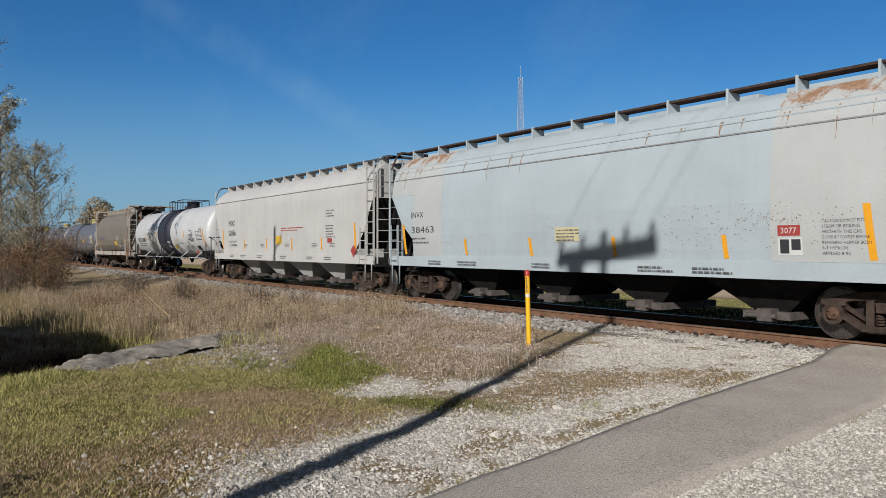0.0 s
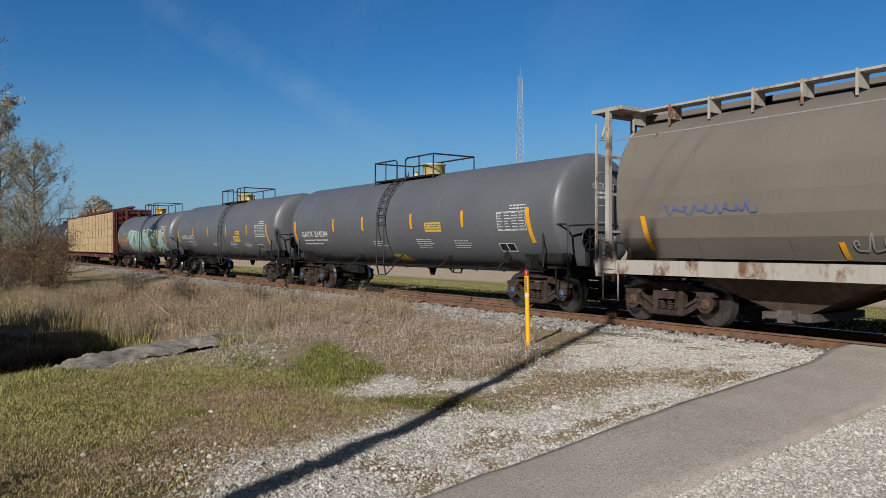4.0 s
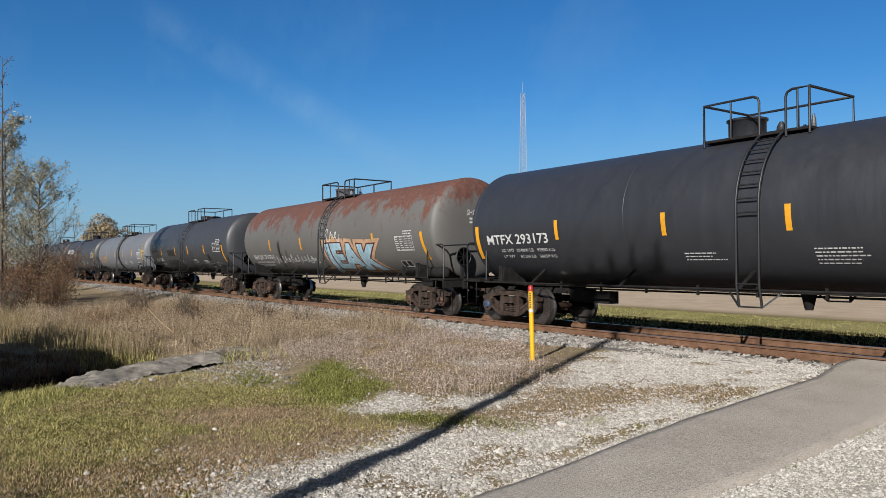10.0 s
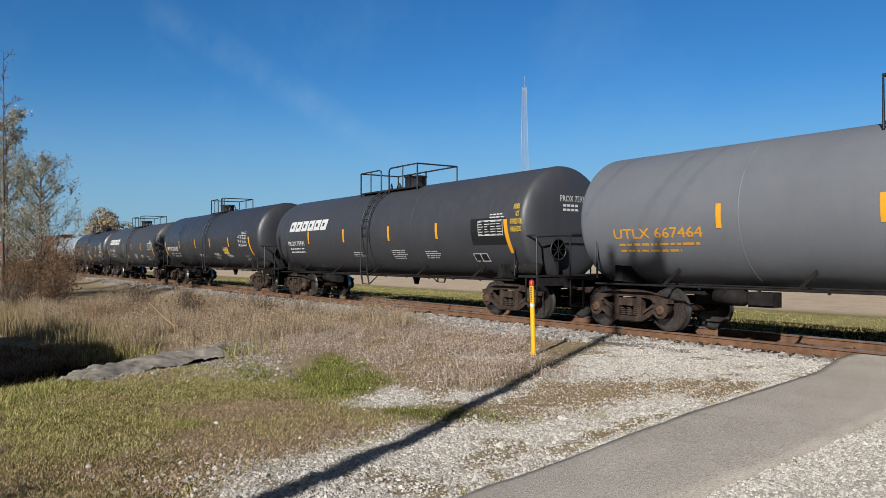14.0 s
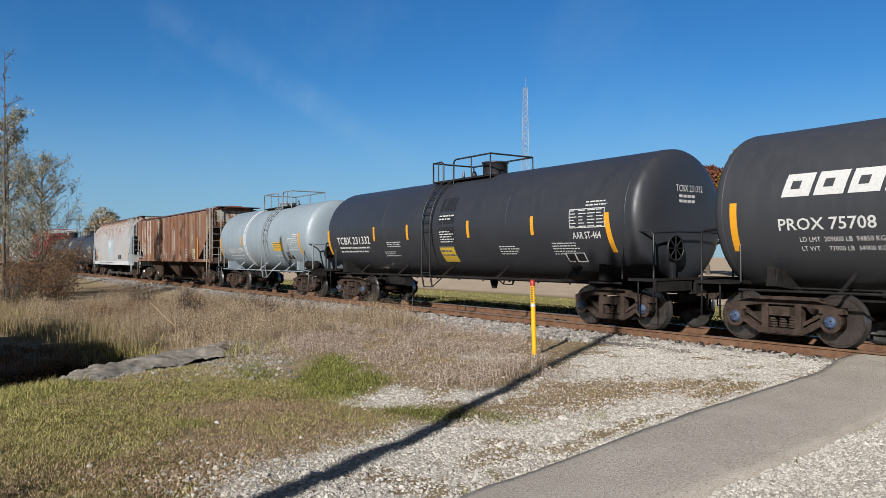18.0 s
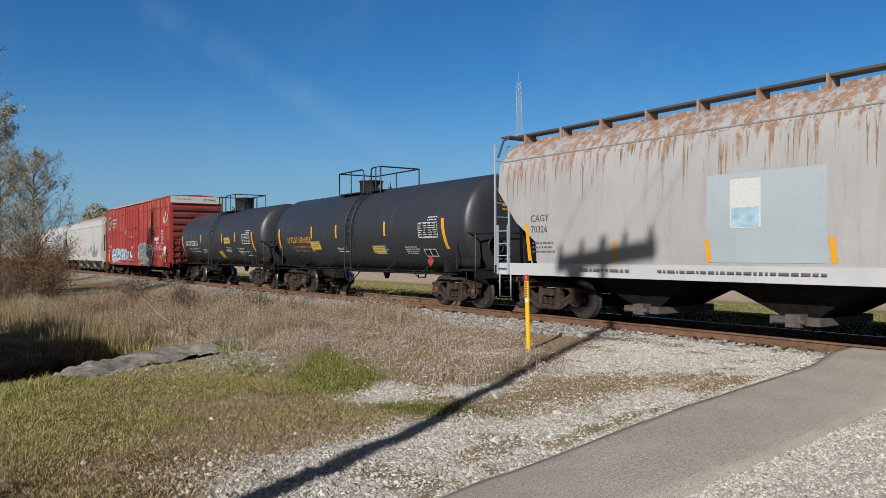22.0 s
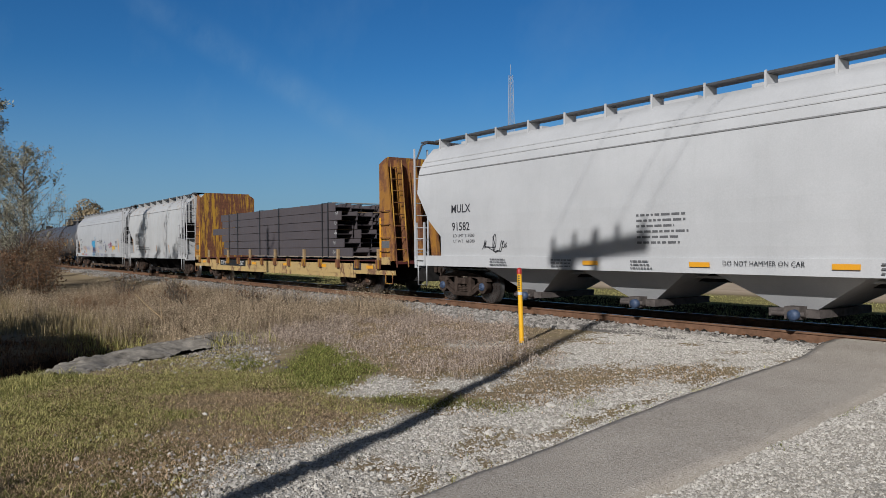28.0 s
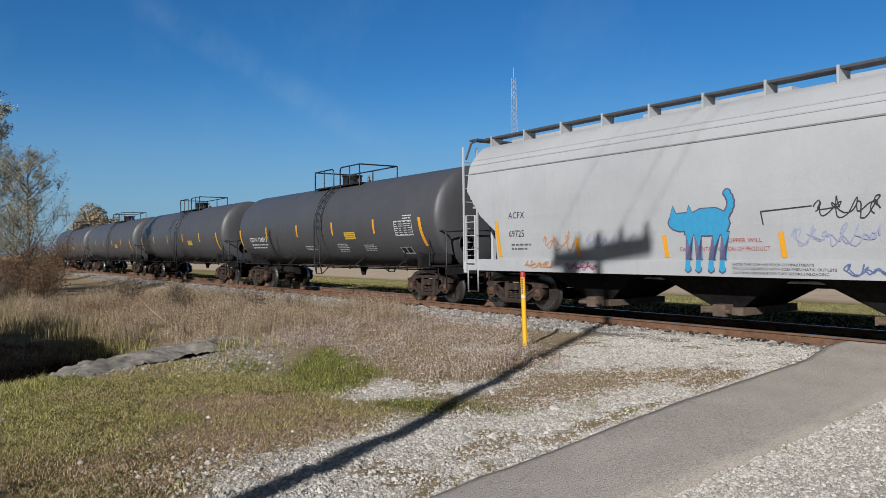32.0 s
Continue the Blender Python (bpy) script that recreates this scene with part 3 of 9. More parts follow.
def side_frame_mesh():
    """Cast side frame: arched top chord, dipped bottom chord, two columns, pedestal jaws over the bearings."""
    s = Shape()
    n = 16
    for lo_hi, w in (("top", 0.085), ("bottom", 0.095)):
        rings = []
        for i in range(n + 1):
            x = -1.02 + 2.04 * i / n
            u = abs(x) / 1.02
            if lo_hi == "top":
                zc = 0.79 - 0.15 * u ** 2.2
                h = 0.055 + 0.02 * (1 - u)
            else:
                zc = 0.24 + (0.40 * max(0.0, (u - 0.36) / 0.64) ** 1.15 if u > 0.36 else 0.0)
                h = 0.06
            rings.append([(x, -w, zc - h), (x, w, zc - h), (x, w, zc + h), (x, 0.3 * w, zc + h * 0.8), (x, -0.3 * w, zc + h * 0.8), (x, -w, zc + h)])
        s.loft(rings, True, True, False)
    for d in (-1, 1):
        s.box(d * 0.31 - 0.06, d * 0.31 + 0.06, -0.075, 0.075, 0.26, 0.76)
        s.loft([[(d * 0.30, y, 0.30), (d * 0.30, y, 0.36), (d * 0.78, y, 0.66), (d * 0.78, y, 0.58)] for y in (-0.03, 0.03)], True, True, False)
        s.turn([(-0.10, 0.185), (0.10, 0.185), (0.10, 0.13), (-0.10, 0.13), (-0.10, 0.185)], axis="y", at=(d * 0.889, 0, 0.457), n=14)
        s.box(d * 0.889 - 0.2, d * 0.889 + 0.2, -0.09, 0.09, 0.60, 0.70)
    s.box(-0.42, 0.42, -0.12, 0.12, 0.20, 0.29)
    return s.mesh("side_frame", M_TRUCK)


def spring_mesh():
    s = Shape()
    for x in (-0.18, 0, 0.18):
        for k in range(5):
            s.turn([(0.31 + k * 0.045, 0.062), (0.335 + k * 0.045, 0.078), (0.345 + k * 0.045, 0.062)], axis="z", at=(x, 0, 0), n=9)
    return s.mesh("coil_spring", M_TRUCK)


D_SIDE, D_SPRING = side_frame_mesh(), spring_mesh()
D_WHEELS = [wheelset_mesh(M_CAPB), wheelset_mesh(M_CAP)]
D_BOLSTER = Shape().box(-0.19, 0.19, -1.12, 1.12, 0.52, 0.68).box(-0.3, 0.3, -0.3, 0.3, 0.6, 0.82).box(-0.75, 0.75, -0.05, 0.05, 0.42, 0.5).box(-0.55, -0.45, -0.95, 0.95, 0.3, 0.44).box(0.45, 0.55, -0.95, 0.95, 0.3, 0.44).mesh("truck", M_TRUCK)
D_COUPLER = (Shape().box(-0.55, 0.05, -0.09, 0.09, 0.74, 0.94).box(0.05, 0.20, -0.16, 0.16, 0.70, 0.98).box(0.20, 0.30, -0.17, -0.06, 0.68, 1.0)
             .tube([(0.1, -0.14, 0.74), (0.14, -0.2, 0.5), (0.3, -0.24, 0.42)], 0.03, 6)).mesh("coupler", M_TRUCK)
SPINNERS = []


def running_gear(car, half, front, rear, blue=0, wb=0.889):
    """Two trucks and two couplers. front and rear: from the truck's centre to the coupler's face."""
    for d in (-1, 1):
        t = part("truck", D_BOLSTER, None, car, at=(d * half, 0, 0))
        for k in (-1, 1):
            ws = part("wheelset", D_WHEELS[blue], None, t, at=(k * wb, 0, WR))
            SPINNERS.append((ws, car))
            sf = part("side_frame", D_SIDE, None, t, at=(0, k * 0.985, 0))
            part("coil_spring", D_SPRING, None, t, at=(0, k * 0.985, 0))
    for d, oh in ((1, front), (-1, rear)):
        c = part("coupler", D_COUPLER, None, car, at=(d * (half + oh - 0.27), 0, 0))
        c.rotation_euler = (0, 0, 0 if d > 0 else math.pi)


FONT_CACHE = {}


def letter_mesh(txt, fat, rows):
    """Outline letters as vertices and faces, cut into level rows so that they can be laid on a curved side."""
    key = (txt, fat, rows)
    if key not in FONT_CACHE:
        cu = bpy.data.curves.new("letters", "FONT")
        cu.body, cu.size, cu.resolution_u, cu.offset = txt, 1.0, 2, fat
        ob = bpy.data.objects.new("letters", cu)
        scene.collection.objects.link(ob)
        bpy.context.view_layer.update()
        me = bpy.data.meshes.new_from_object(ob)
        bm = bmesh.new()
        bm.from_mesh(me)
        for k in range(rows + 2):
            bmesh.ops.bisect_plane(bm, geom=bm.verts[:] + bm.edges[:] + bm.faces[:], plane_co=(0, 0.70 * (k - 0.5) / rows, 0), plane_no=(0, 1, 0))
        bm.verts.index_update()
        FONT_CACHE[key] = ([tuple(v.co) for v in bm.verts], [tuple(v.index for v in p.verts) for p in bm.faces])
        bm.free()
        bpy.data.objects.remove(ob)
        bpy.data.meshes.remove(me)
        bpy.data.curves.remove(cu)
    return FONT_CACHE[key]


def lettering(txt, parent, x, z, cap, mat, surf, name="lettering", label="", squeeze=1.0, fat=0.0, lean=0.0, width=None, wavy=0.0, along=None):
    """Letters of height cap, starting at x with their foot at height z, laid on the near side by surf(z, rise)."""
    vs, fs = letter_mesh(txt, fat, max(1, int(cap / 0.09)))
    k = cap / 0.70
    if width:
        bare = [v[0] for v in letter_mesh(txt, 0.0, 1)[0]]
        squeeze = width / (k * (max(bare) - min(bare)))
    s = Shape()
    out = []
    for a, b, _ in vs:
        up = b * k + wavy * cap * math.sin(a * 2.1 + 0.6)
        px = x + a * k * squeeze + lean * b * k
        y, zz = along(px)(z, up) if along else surf(z, up)
        out.append((px, y, zz))
    s.add(out, fs)
    return part(name, s, mat, parent, label)


def patch(parent, x0, x1, z0, z1, mat, surf, name, label="", n=4, lift=0.0, skew=0.0):
    """A painted or stuck-on rectangle that follows the near side."""
    s = Shape()
    v, f = [], []
    for i in range(n + 1):
        u = (z1 - z0) * i / n
        y, z = surf(z0, u)
        v += [(x0 + skew * u, y - lift, z), (x1 + skew * u, y - lift, z)]
        if i:
            f.append((2 * i - 2, 2 * i - 1, 2 * i + 1, 2 * i))
    s.add(v, f)
    return part(name, s, mat, parent, label)


def stencil_rows(parent, x0, x1, z_top, rows, step, mat, surf, seed=0, name="stencil"):
    """Small writing that cannot be read: rows of short bars."""
    r = random.Random(seed)
    s = Shape()
    mat = M_INKS if mat is M_INK else mat
    for k in range(rows):
        z = z_top - k * step
        x = x0
        end = x1 - r.random() * 0.35 * (x1 - x0)
        while x < end:
            w = (0.4 + r.random() * 1.6) * step
            e = min(x + w, end)
            y0, a = surf(z, -0.42 * step)
            y1, b = surf(z, 0)
            s.add([(x, y0, a), (e, y0, a), (e, y1, b), (x, y1, b)], [(0, 1, 2, 3)])
            x = e + step * 0.35
    return part(name, s, mat, parent, kind="stuff")


def table_plate(parent, x0, x1, z0, z1, surf, mat=None, seed=1):
    """A consolidated stencil: a framed table of small lines."""
    m = mat or M_WHITE
    s = Shape()
    t = 0.018

    def q(a, b, c, d):
        n = 3 if d - c > 0.2 else 1
        for i in range(n):
            c0, d0 = c + (d - c) * i / n, c + (d - c) * (i + 1) / n
            ya, za = surf(c0, 0)
            yb, zb = surf(d0, 0)
            s.add([(a, ya, za), (b, ya, za), (b, yb, zb), (a, yb, zb)], [(0, 1, 2, 3)])

    q(x0, x1, z0, z0 + t), q(x0, x1, z1 - t, z1), q(x0, x0 + t, z0, z1), q(x1 - t, x1, z0, z1)
    r = random.Random(seed)
    rows = max(4, int((z1 - z0) / 0.062))
    for i in range(rows):
        z = z0 + (z1 - z0) * (i + 0.35) / rows
        for j in range(4):
            a = x0 + (x1 - x0) * (j + 0.08) / 4
            q(a, a + (x1 - x0) / 4 * (0.5 + 0.4 * r.random()), z, z + (z1 - z0) / rows * 0.28)
    return part("data_table", s, m, parent)


def ladder(parent, x, w, z0, z1, y, mat, rungs, name="ladder", deep=0.05, bar=0.035):
    s = Shape()
    for d in (-w / 2, w / 2):
        s.box(x + d - bar / 2, x + d + bar / 2, y - deep, y + deep * 0.2, z0, z1)
    for i in range(rungs):
        z = z0 + (z1 - z0) * (i + 0.5) / rungs
        s.tube([(x - w / 2, y - deep * 0.6, z), (x + w / 2, y - deep * 0.6, z)], 0.014, 5)
    return part(name, s, mat, parent)


# ---- tank cars ----


def tank_car(label, half, front, rear, R, zc, a, b, mat, **o):
    """a, b: the shell's two ends, rear and front of the car's centre."""
    car = new("tank_car")
    tagged(car, label, "tank car", group="train")
    dome = o.get("dome", 0.32)
    s = Shape()
    prof = [(a + dome * (1 - math.sin(t)), R * max(0.001, math.cos(t)) ** 0.5) for t in np.linspace(math.pi / 2, 0, 11)]
    prof += [(b - dome * (1 - math.sin(t)), R * max(0.001, math.cos(t)) ** 0.5) for t in np.linspace(0, math.pi / 2, 11)]
    s.turn(prof, axis="x", at=(0, 0, zc), n=48)
    part("tank_shell", s, mat, car, o.get("shell", ""))

    def on(z0, rise, lift=0.006):
        t = math.asin(max(-1, min(1, (z0 - zc) / R))) + rise / R
        return -(R + lift) * math.cos(t), zc + (R + lift) * math.sin(t)

    def on_at(x):
        """The side surface where the heads begin to close."""
        d = max(0.0, a + dome - x, x - (b - dome)) / dome
        k = math.sqrt(max(0.0, 1 - min(d, 1) ** 2)) ** 0.5

        def f(z0, rise):
            t = math.asin(max(-1, min(1, (z0 - zc) / (R * max(k, 0.2))))) + rise / R
            return -(R * k + 0.008) * math.cos(t), zc + (R * k + 0.008) * math.sin(t)
        return f

    def on_head(y, z):
        """x of the front head at a point of it."""
        q = min(0.999, math.hypot(y, z - zc) / R) ** (1 / 0.5)
        return b - dome * (1 - math.sqrt(1 - q * q)) + 0.008

    trim = o.get("trim", M_BLACK)
    # weld and jacket seams
    for x in o.get("seams", (a + 0.36, -2.6, 2.7, b - 0.36)):
        part("jacket_band", Shape().turn([(x - 0.016, R + 0.001), (x - 0.010, R + 0.005), (x + 0.010, R + 0.005), (x + 0.016, R + 0.001)], axis="x", at=(0, 0, zc), n=48), mat, car)
    p0, p1 = o.get("plat", (-1.6, 1.8))
    mw, pl = (p0 + p1) / 2, (p1 - p0) / 2
    for x, w_, m_ in o.get("bands", ()):
        part("tank_band", Shape().turn([(x - w_, R), (x - w_, R + 0.012), (x + w_, R + 0.012), (x + w_, R)], axis="x", at=(0, 0, zc), n=48), m_, car, "contrasting band round the middle of the tank")
    # saddles and stub sills
    for d in (-1, 1):
        e = half + (front if d > 0 else rear) - 0.45
        x = d * half
        st = Shape().box(min(x - d * 1.4, d * e), max(x - d * 1.4, d * e), -0.28, 0.28, 0.78, 1.08)
        part("stub_sill", st, M_UNDER, car)
        for y in (-1, 1):
            sd = Shape()
            sd.add([(x - 0.10, y * 0.55, 0.95), (x + 0.10, y * 0.55, 0.95), (x + 0.10, y * 1.36, 1.05), (x - 0.10, y * 1.36, 1.05), (x - 0.10, y * 0.6, 1.4), (x + 0.10, y * 0.6, 1.4), (x + 0.10, y * 1.30, zc - R * 0.70), (x - 0.10, y * 1.30, zc - R * 0.70)],
                   [(0, 1, 2, 3), (0, 4, 5, 1), (3, 2, 6, 7), (0, 3, 7, 4), (1, 5, 6, 2), (4, 7, 6, 5)])
            sd.box(x - 0.07, x + 0.07, y * 1.33 - 0.03, y * 1.33 + 0.03, 1.05, zc - R * 0.68)
            part("saddle", sd, o.get("saddle_mat", M_UNDER), car)
        # end platform with its handrail
        xe = d * e
        part("end_platform", Shape().box(min(xe, xe - d * 0.75), max(xe, xe - d * 0.75), -1.42, 1.42, 1.06, 1.12).box(min(xe, xe - d * 0.06), max(xe, xe - d * 0.06), -1.45, 1.45, 0.86, 1.08), M_UNDER, car)
        rail_ = o.get("railmat", trim)
        for y in (-1.36, 1.36):
            x1, x2 = xe - d * 0.12, xe - d * 0.95
            part("handrail", Shape().tube([(x1, y, 1.1), (x1, y, 2.02), (x1 - d * 0.08, y, 2.1), (x2 + d * 0.08, y, 2.1), (x2, y, 2.02), (x2, y, 1.1)], 0.024, 6), rail_, car)
            part("step", Shape().tube([(x1, y, 1.05), (x1, y, 0.45), (x1 - d * 0.4, y, 0.45), (x1 - d * 0.4, y, 1.05)], 0.02, 5), rail_, car)
        part("handrail", Shape().tube([(xe - d * 0.1, -1.36, 2.06), (xe - d * 0.1, -0.6, 2.1), (xe - d * 0.1, 0.6, 2.1), (xe - d * 0.1, 1.36, 2.06)], 0.022, 6), rail_, car)
    # brake wheel and chain gear on the front end
    bx = half + front - 0.62
    s = Shape()
    s.turn([(bx, 0.26), (bx + 0.03, 0.28), (bx + 0.05, 0.26), (bx + 0.03, 0.24), (bx, 0.26)], axis="x", at=(0, -0.62, 1.75), n=18)
    for j in range(4):
        t = j * math.pi / 4
        s.beam((bx + 0.03, -0.62 + 0.26 * math.cos(t), 1.75 + 0.26 * math.sin(t)), (bx + 0.03, -0.62 - 0.26 * math.cos(t), 1.75 - 0.26 * math.sin(t)), 0.02)
    s.beam((bx - 0.05, -0.62, 1.1), (bx - 0.05, -0.62, 1.8), 0.08)
    part("brake_wheel", s, trim, car)
    # long side rails below the shell with their brackets
    zr = o.get("zr", 1.16)
    for y in (-1, 1):
        part("side_rail", Shape().tube([(-half - 0.6, y * 1.40, zr), (half + 0.6, y * 1.40, zr)], 0.026, 6), o.get("sidemat", M_UNDER), car)
        for x in np.linspace(-half + 1.2, half - 1.2, 5):
            yy, zz = on(zr + 0.34, 0, 0)
            part("rail_bracket", Shape().beam((x, y * 1.38, zr), (x + 0.12, y * -yy, zz), 0.04), o.get("sidemat", M_UNDER), car)
    # piping and fittings below
    part("bottom_outlet", Shape().turn([(0.66, 0.07), (0.78, 0.10), (zc - R + 0.08, 0.16)], axis="z", at=(mw + 0.6, 0, 0), n=12), M_UNDER, car)
    part("brake_pipe", Shape().tube([(-half, -0.75, 1.0), (half, -0.75, 1.0)], 0.02, 6).tube([(-half + 1, 0.3, 0.9), (half - 1, 0.3, 0.9)], 0.025, 6), M_UNDER, car)
    part("brake_cylinder", Shape().turn([(-half + 1.9, 0.0), (-half + 1.9, 0.17), (-half + 2.5, 0.17), (-half + 2.6, 0.1)], axis="x", at=(0, -0.6, 0.78), n=12).box(-half + 2.7, -half + 3.2, -0.8, -0.5, 0.62, 0.9), M_UNDER, car)
    for x in np.linspace(-half + 1.6, half - 1.6, 9):
        part("pipe_hanger", Shape().box(x - 0.022, x + 0.022, -0.77, -0.73, 0.90, zc - R + 0.1), M_UNDER, car)
    # walkway on top, round the manway
    top = zc + R - 0.10
    pw = 0.78
    up = o.get("up", 0.1)       # how far rails and housings stand over the walkway, beyond the usual
    rise = top + 0.54 + up
    part("top_walkway", Shape().box(mw - pl, mw + pl, -pw, -0.34, top - 0.02, top + 0.03).box(mw - pl, mw + pl, 0.34, pw, top - 0.02, top + 0.03).box(mw - pl, mw - pl + 0.3, -0.34, 0.34, top - 0.02, top + 0.03), o.get("walkmat", M_UNDER), car)
    rm = o.get("railmat", trim)
    lx = o.get("lad_x", mw)
    for y in (-pw, pw):
        for x0, x1, r_ in ((mw - pl, lx - 0.26, 1), (mw + pl, lx + 0.26, -1)):
            if y < 0:
                part("railing", Shape().tube([(x0, y, top - 0.1), (x0, y, rise), (x1 - r_ * 0.12, y, rise), (x1 - r_ * 0.03, y, rise - 0.04), (x1, y, rise - 0.12), (x1, y, top - 0.1)], 0.026, 6).tube([((x0 + x1) / 2, y, top), ((x0 + x1) / 2, y, rise)], 0.02, 5), rm, car)
        if y > 0:
            part("railing", Shape().tube([(mw - pl, y, top), (mw - pl, y, rise), (mw + pl, y, rise), (mw + pl, y, top)], 0.026, 6).tube([(mw, y, top), (mw, y, rise)], 0.026, 6), rm, car)
    for x in (mw - pl, mw + pl):
        part("railing", Shape().tube([(x, -pw, rise), (x, pw, rise)], 0.026, 6), rm, car)
    hm = o.get("hood", M_UNDER)
    hh, hr = o.get("hood_h", 0.42) + 0.3 * up, o.get("hood_r", 0.36)
    mwp = part("manway", Shape().turn([(top - 0.15, hr), (top + hh - 0.05, hr), (top + hh - 0.04, hr + 0.035), (top + hh, hr + 0.035), (top + hh + 0.02, hr * 0.7), (top + hh + 0.03, 0.001)], axis="z", at=(o.get("hood_x", mw), 0, 0), n=20), hm, car)
    vx = o.get("hood_x", mw) + (hr + 0.45 if o.get("hood_x", mw) < mw + 0.2 else -hr - 0.45)
    for k, (dx, dy, w_, h_) in enumerate(((0, -0.15, 0.10, 0.30), (0.32, 0.1, 0.07, 0.22), (0.6, -0.1, 0.05, 0.36))):
        q = vx + (dx if vx > o.get("hood_x", mw) else -dx)
        part("valve", Shape().turn([(top - 0.1, w_ * 1.4), (top + 0.08, w_ * 1.4), (top + 0.09, w_), (top + h_ * 0.7, w_ * 0.8), (top + h_, w_ * 0.35)], axis="z", at=(q, dy, 0), n=10), M_GRATE if k == 2 else hm, car)
    if o.get("box_x") is not None:
        part("hatch_box", Shape().box(o["box_x"] - 0.28, o["box_x"] + 0.28, -0.3, 0.25, top - 0.05, top + 0.32), hm, car)
    # ladder that follows the shell down to the side rail
    for side in (-1, 1):
        pts, rg = [], Shape()
        t0 = math.acos(pw / R) if pw < R else 0.5
        curve = [(-(R + 0.10) * math.cos(t), zc + (R + 0.10) * math.sin(t)) for t in np.linspace(t0, -0.05, 8)] + [(-(R + 0.10), zr + 0.1), (-(R + 0.02), zr - 0.30)]
        for d in (-0.22, 0.22):
            rg.tube([(lx + d, -side * y, z) for y, z in curve], 0.026, 5)
        tot = 10
        for i in range(tot):
            f = i / (tot - 1) * (len(curve) - 1.01)
            k = int(f)
            y = curve[k][0] + (curve[k + 1][0] - curve[k][0]) * (f - k)
            z = curve[k][1] + (curve[k + 1][1] - curve[k][1]) * (f - k)
            rg.tube([(lx - 0.22, -side * y, z), (lx + 0.22, -side * y, z)], 0.016, 5)
        rg.beam((lx - 0.22, -side * -(R + 0.02), zr - 0.30), (lx - 0.55, side * 1.38, zr), 0.03)
        rg.beam((lx + 0.22, -side * -(R + 0.02), zr - 0.30), (lx + 0.55, side * 1.38, zr), 0.03)
        part("ladder", rg, o.get("ladmat", trim), car)
    # amber strips
    for x in o.get("strips", ()):
        patch(car, x - 0.055, x + 0.055, 2.10, 2.56, M_AMBER, on, "reflector_strip")
    for x in o.get("bigs", ()):
        patch(car, x - 0.07, x + 0.07, 1.67, 2.57, M_AMBER, on_at(x), "reflector_strip", n=8, skew=-0.10 if x > 0 else 0.02)
    marks = o.get("marks")
    mm = o.get("ink", M_WHITE)
    ms = M_INK if mm is M_INK else M_WHITE
    if marks:
        tx, tz, tw = o["text"]
        lettering(marks, car, tx, tz, o.get("mcap", 0.21), mm, on, width=tw, fat=o.get("fat", 0.013))
        if o.get("wts"):
            for k, line in enumerate(o["wts"]):
                lettering(line, car, tx + tw * 0.22, tz - 0.20 - 0.15 * k, 0.085, mm, on, width=tw * 0.85)
        else:
            stencil_rows(car, tx + 0.12, tx + tw * 1.05, tz - 0.10, 2, 0.13, mm, on, 3)
        if o.get("table"):
            table_plate(car, *o["table"], on, ms)
            stencil_rows(car, o["table"][0] + 0.5, o["table"][1] + 0.1, o["table"][3] + 0.16, 2, 0.075, ms, on, 11)
        for k, (x, z) in enumerate(o.get("notes", ((-1.2, 1.75), (3.3, 1.75), (1.4, 1.8)))):
            stencil_rows(car, x, x + 0.9, z, 3 + k % 3, 0.062, ms, on, 5 + k)
        px = o.get("plate", half - 1.2)
        patch(car, px, px + 0.62, 1.45, 1.72, ms, on, "test_plate")
        patch(car, px + 0.03, px + 0.29, 1.48, 1.69, M_DARKSPOT, on, "test_plate", lift=0.003)
        patch(car, px + 0.33, px + 0.59, 1.48, 1.69, M_DARKSPOT, on, "test_plate", lift=0.003)
        # small copy of the mark on the front head
        vs, fs = letter_mesh(marks, 0.0, 1)
        s = Shape()
        hy, hz, k = o.get("head_y", -0.4), 2.98, 0.92 / max(v[0] for v in vs)
        s.add([(on_head(hy + p * k, hz + q * k * 1.3), hy + p * k, hz + q * k * 1.3) for p, q, _ in vs], fs)
        for j in range(2):
            z1 = hz - 0.07 - 0.11 * j
            for i in range(4):
                y0 = hy + 0.1 + 0.14 * i
                q = [(y0, z1 - 0.06), (y0 + 0.11, z1 - 0.06), (y0 + 0.11, z1), (y0, z1)]
                s.add([(on_head(y, z), y, z) for y, z in q], [(0, 1, 2, 3)])
        part("head_lettering", s, mm, car)
        # diamond placard
        patch_x = half - 0.75
        part("placard", Shape().add([(patch_x - 0.17, -1.36, 1.32), (patch_x, -1.36, 1.15), (patch_x + 0.17, -1.36, 1.32), (patch_x, -1.37, 1.49)], [(0, 1, 2, 3)]).add([(patch_x - 0.17, -1.345, 1.32), (patch_x, -1.345, 1.15), (patch_x + 0.17, -1.345, 1.32), (patch_x, -1.355, 1.49)], [(3, 2, 1, 0)]), o.get("placard", M_UNDER), car)
    # air reservoir lying on the end sill
    part("air_reservoir", Shape().turn([(half + 0.12, 0.001), (half + 0.12, 0.13), (half + 0.2, 0.16), (half + 1.05, 0.16), (half + 1.13, 0.13), (half + 1.13, 0.001)], axis="x", at=(0, -1.0, 1.28), n=14), M_UNDER, car)
    for x0, x1, z0, z1, m_ in o.get("labels", ()):
        patch(car, x0, x1, z0, z1, m_, on, "label")
        if m_ is M_LABEL:
            stencil_rows(car, x0 + 0.04, x1 + 0.1, z1 - 0.05, 3, (z1 - z0) / 4.2, M_INK, lambda z, r_: (on(z, r_)[0] - 0.004, on(z, r_)[1]), 4)
    running_gear(car, half, front, rear, o.get("blue", 0))
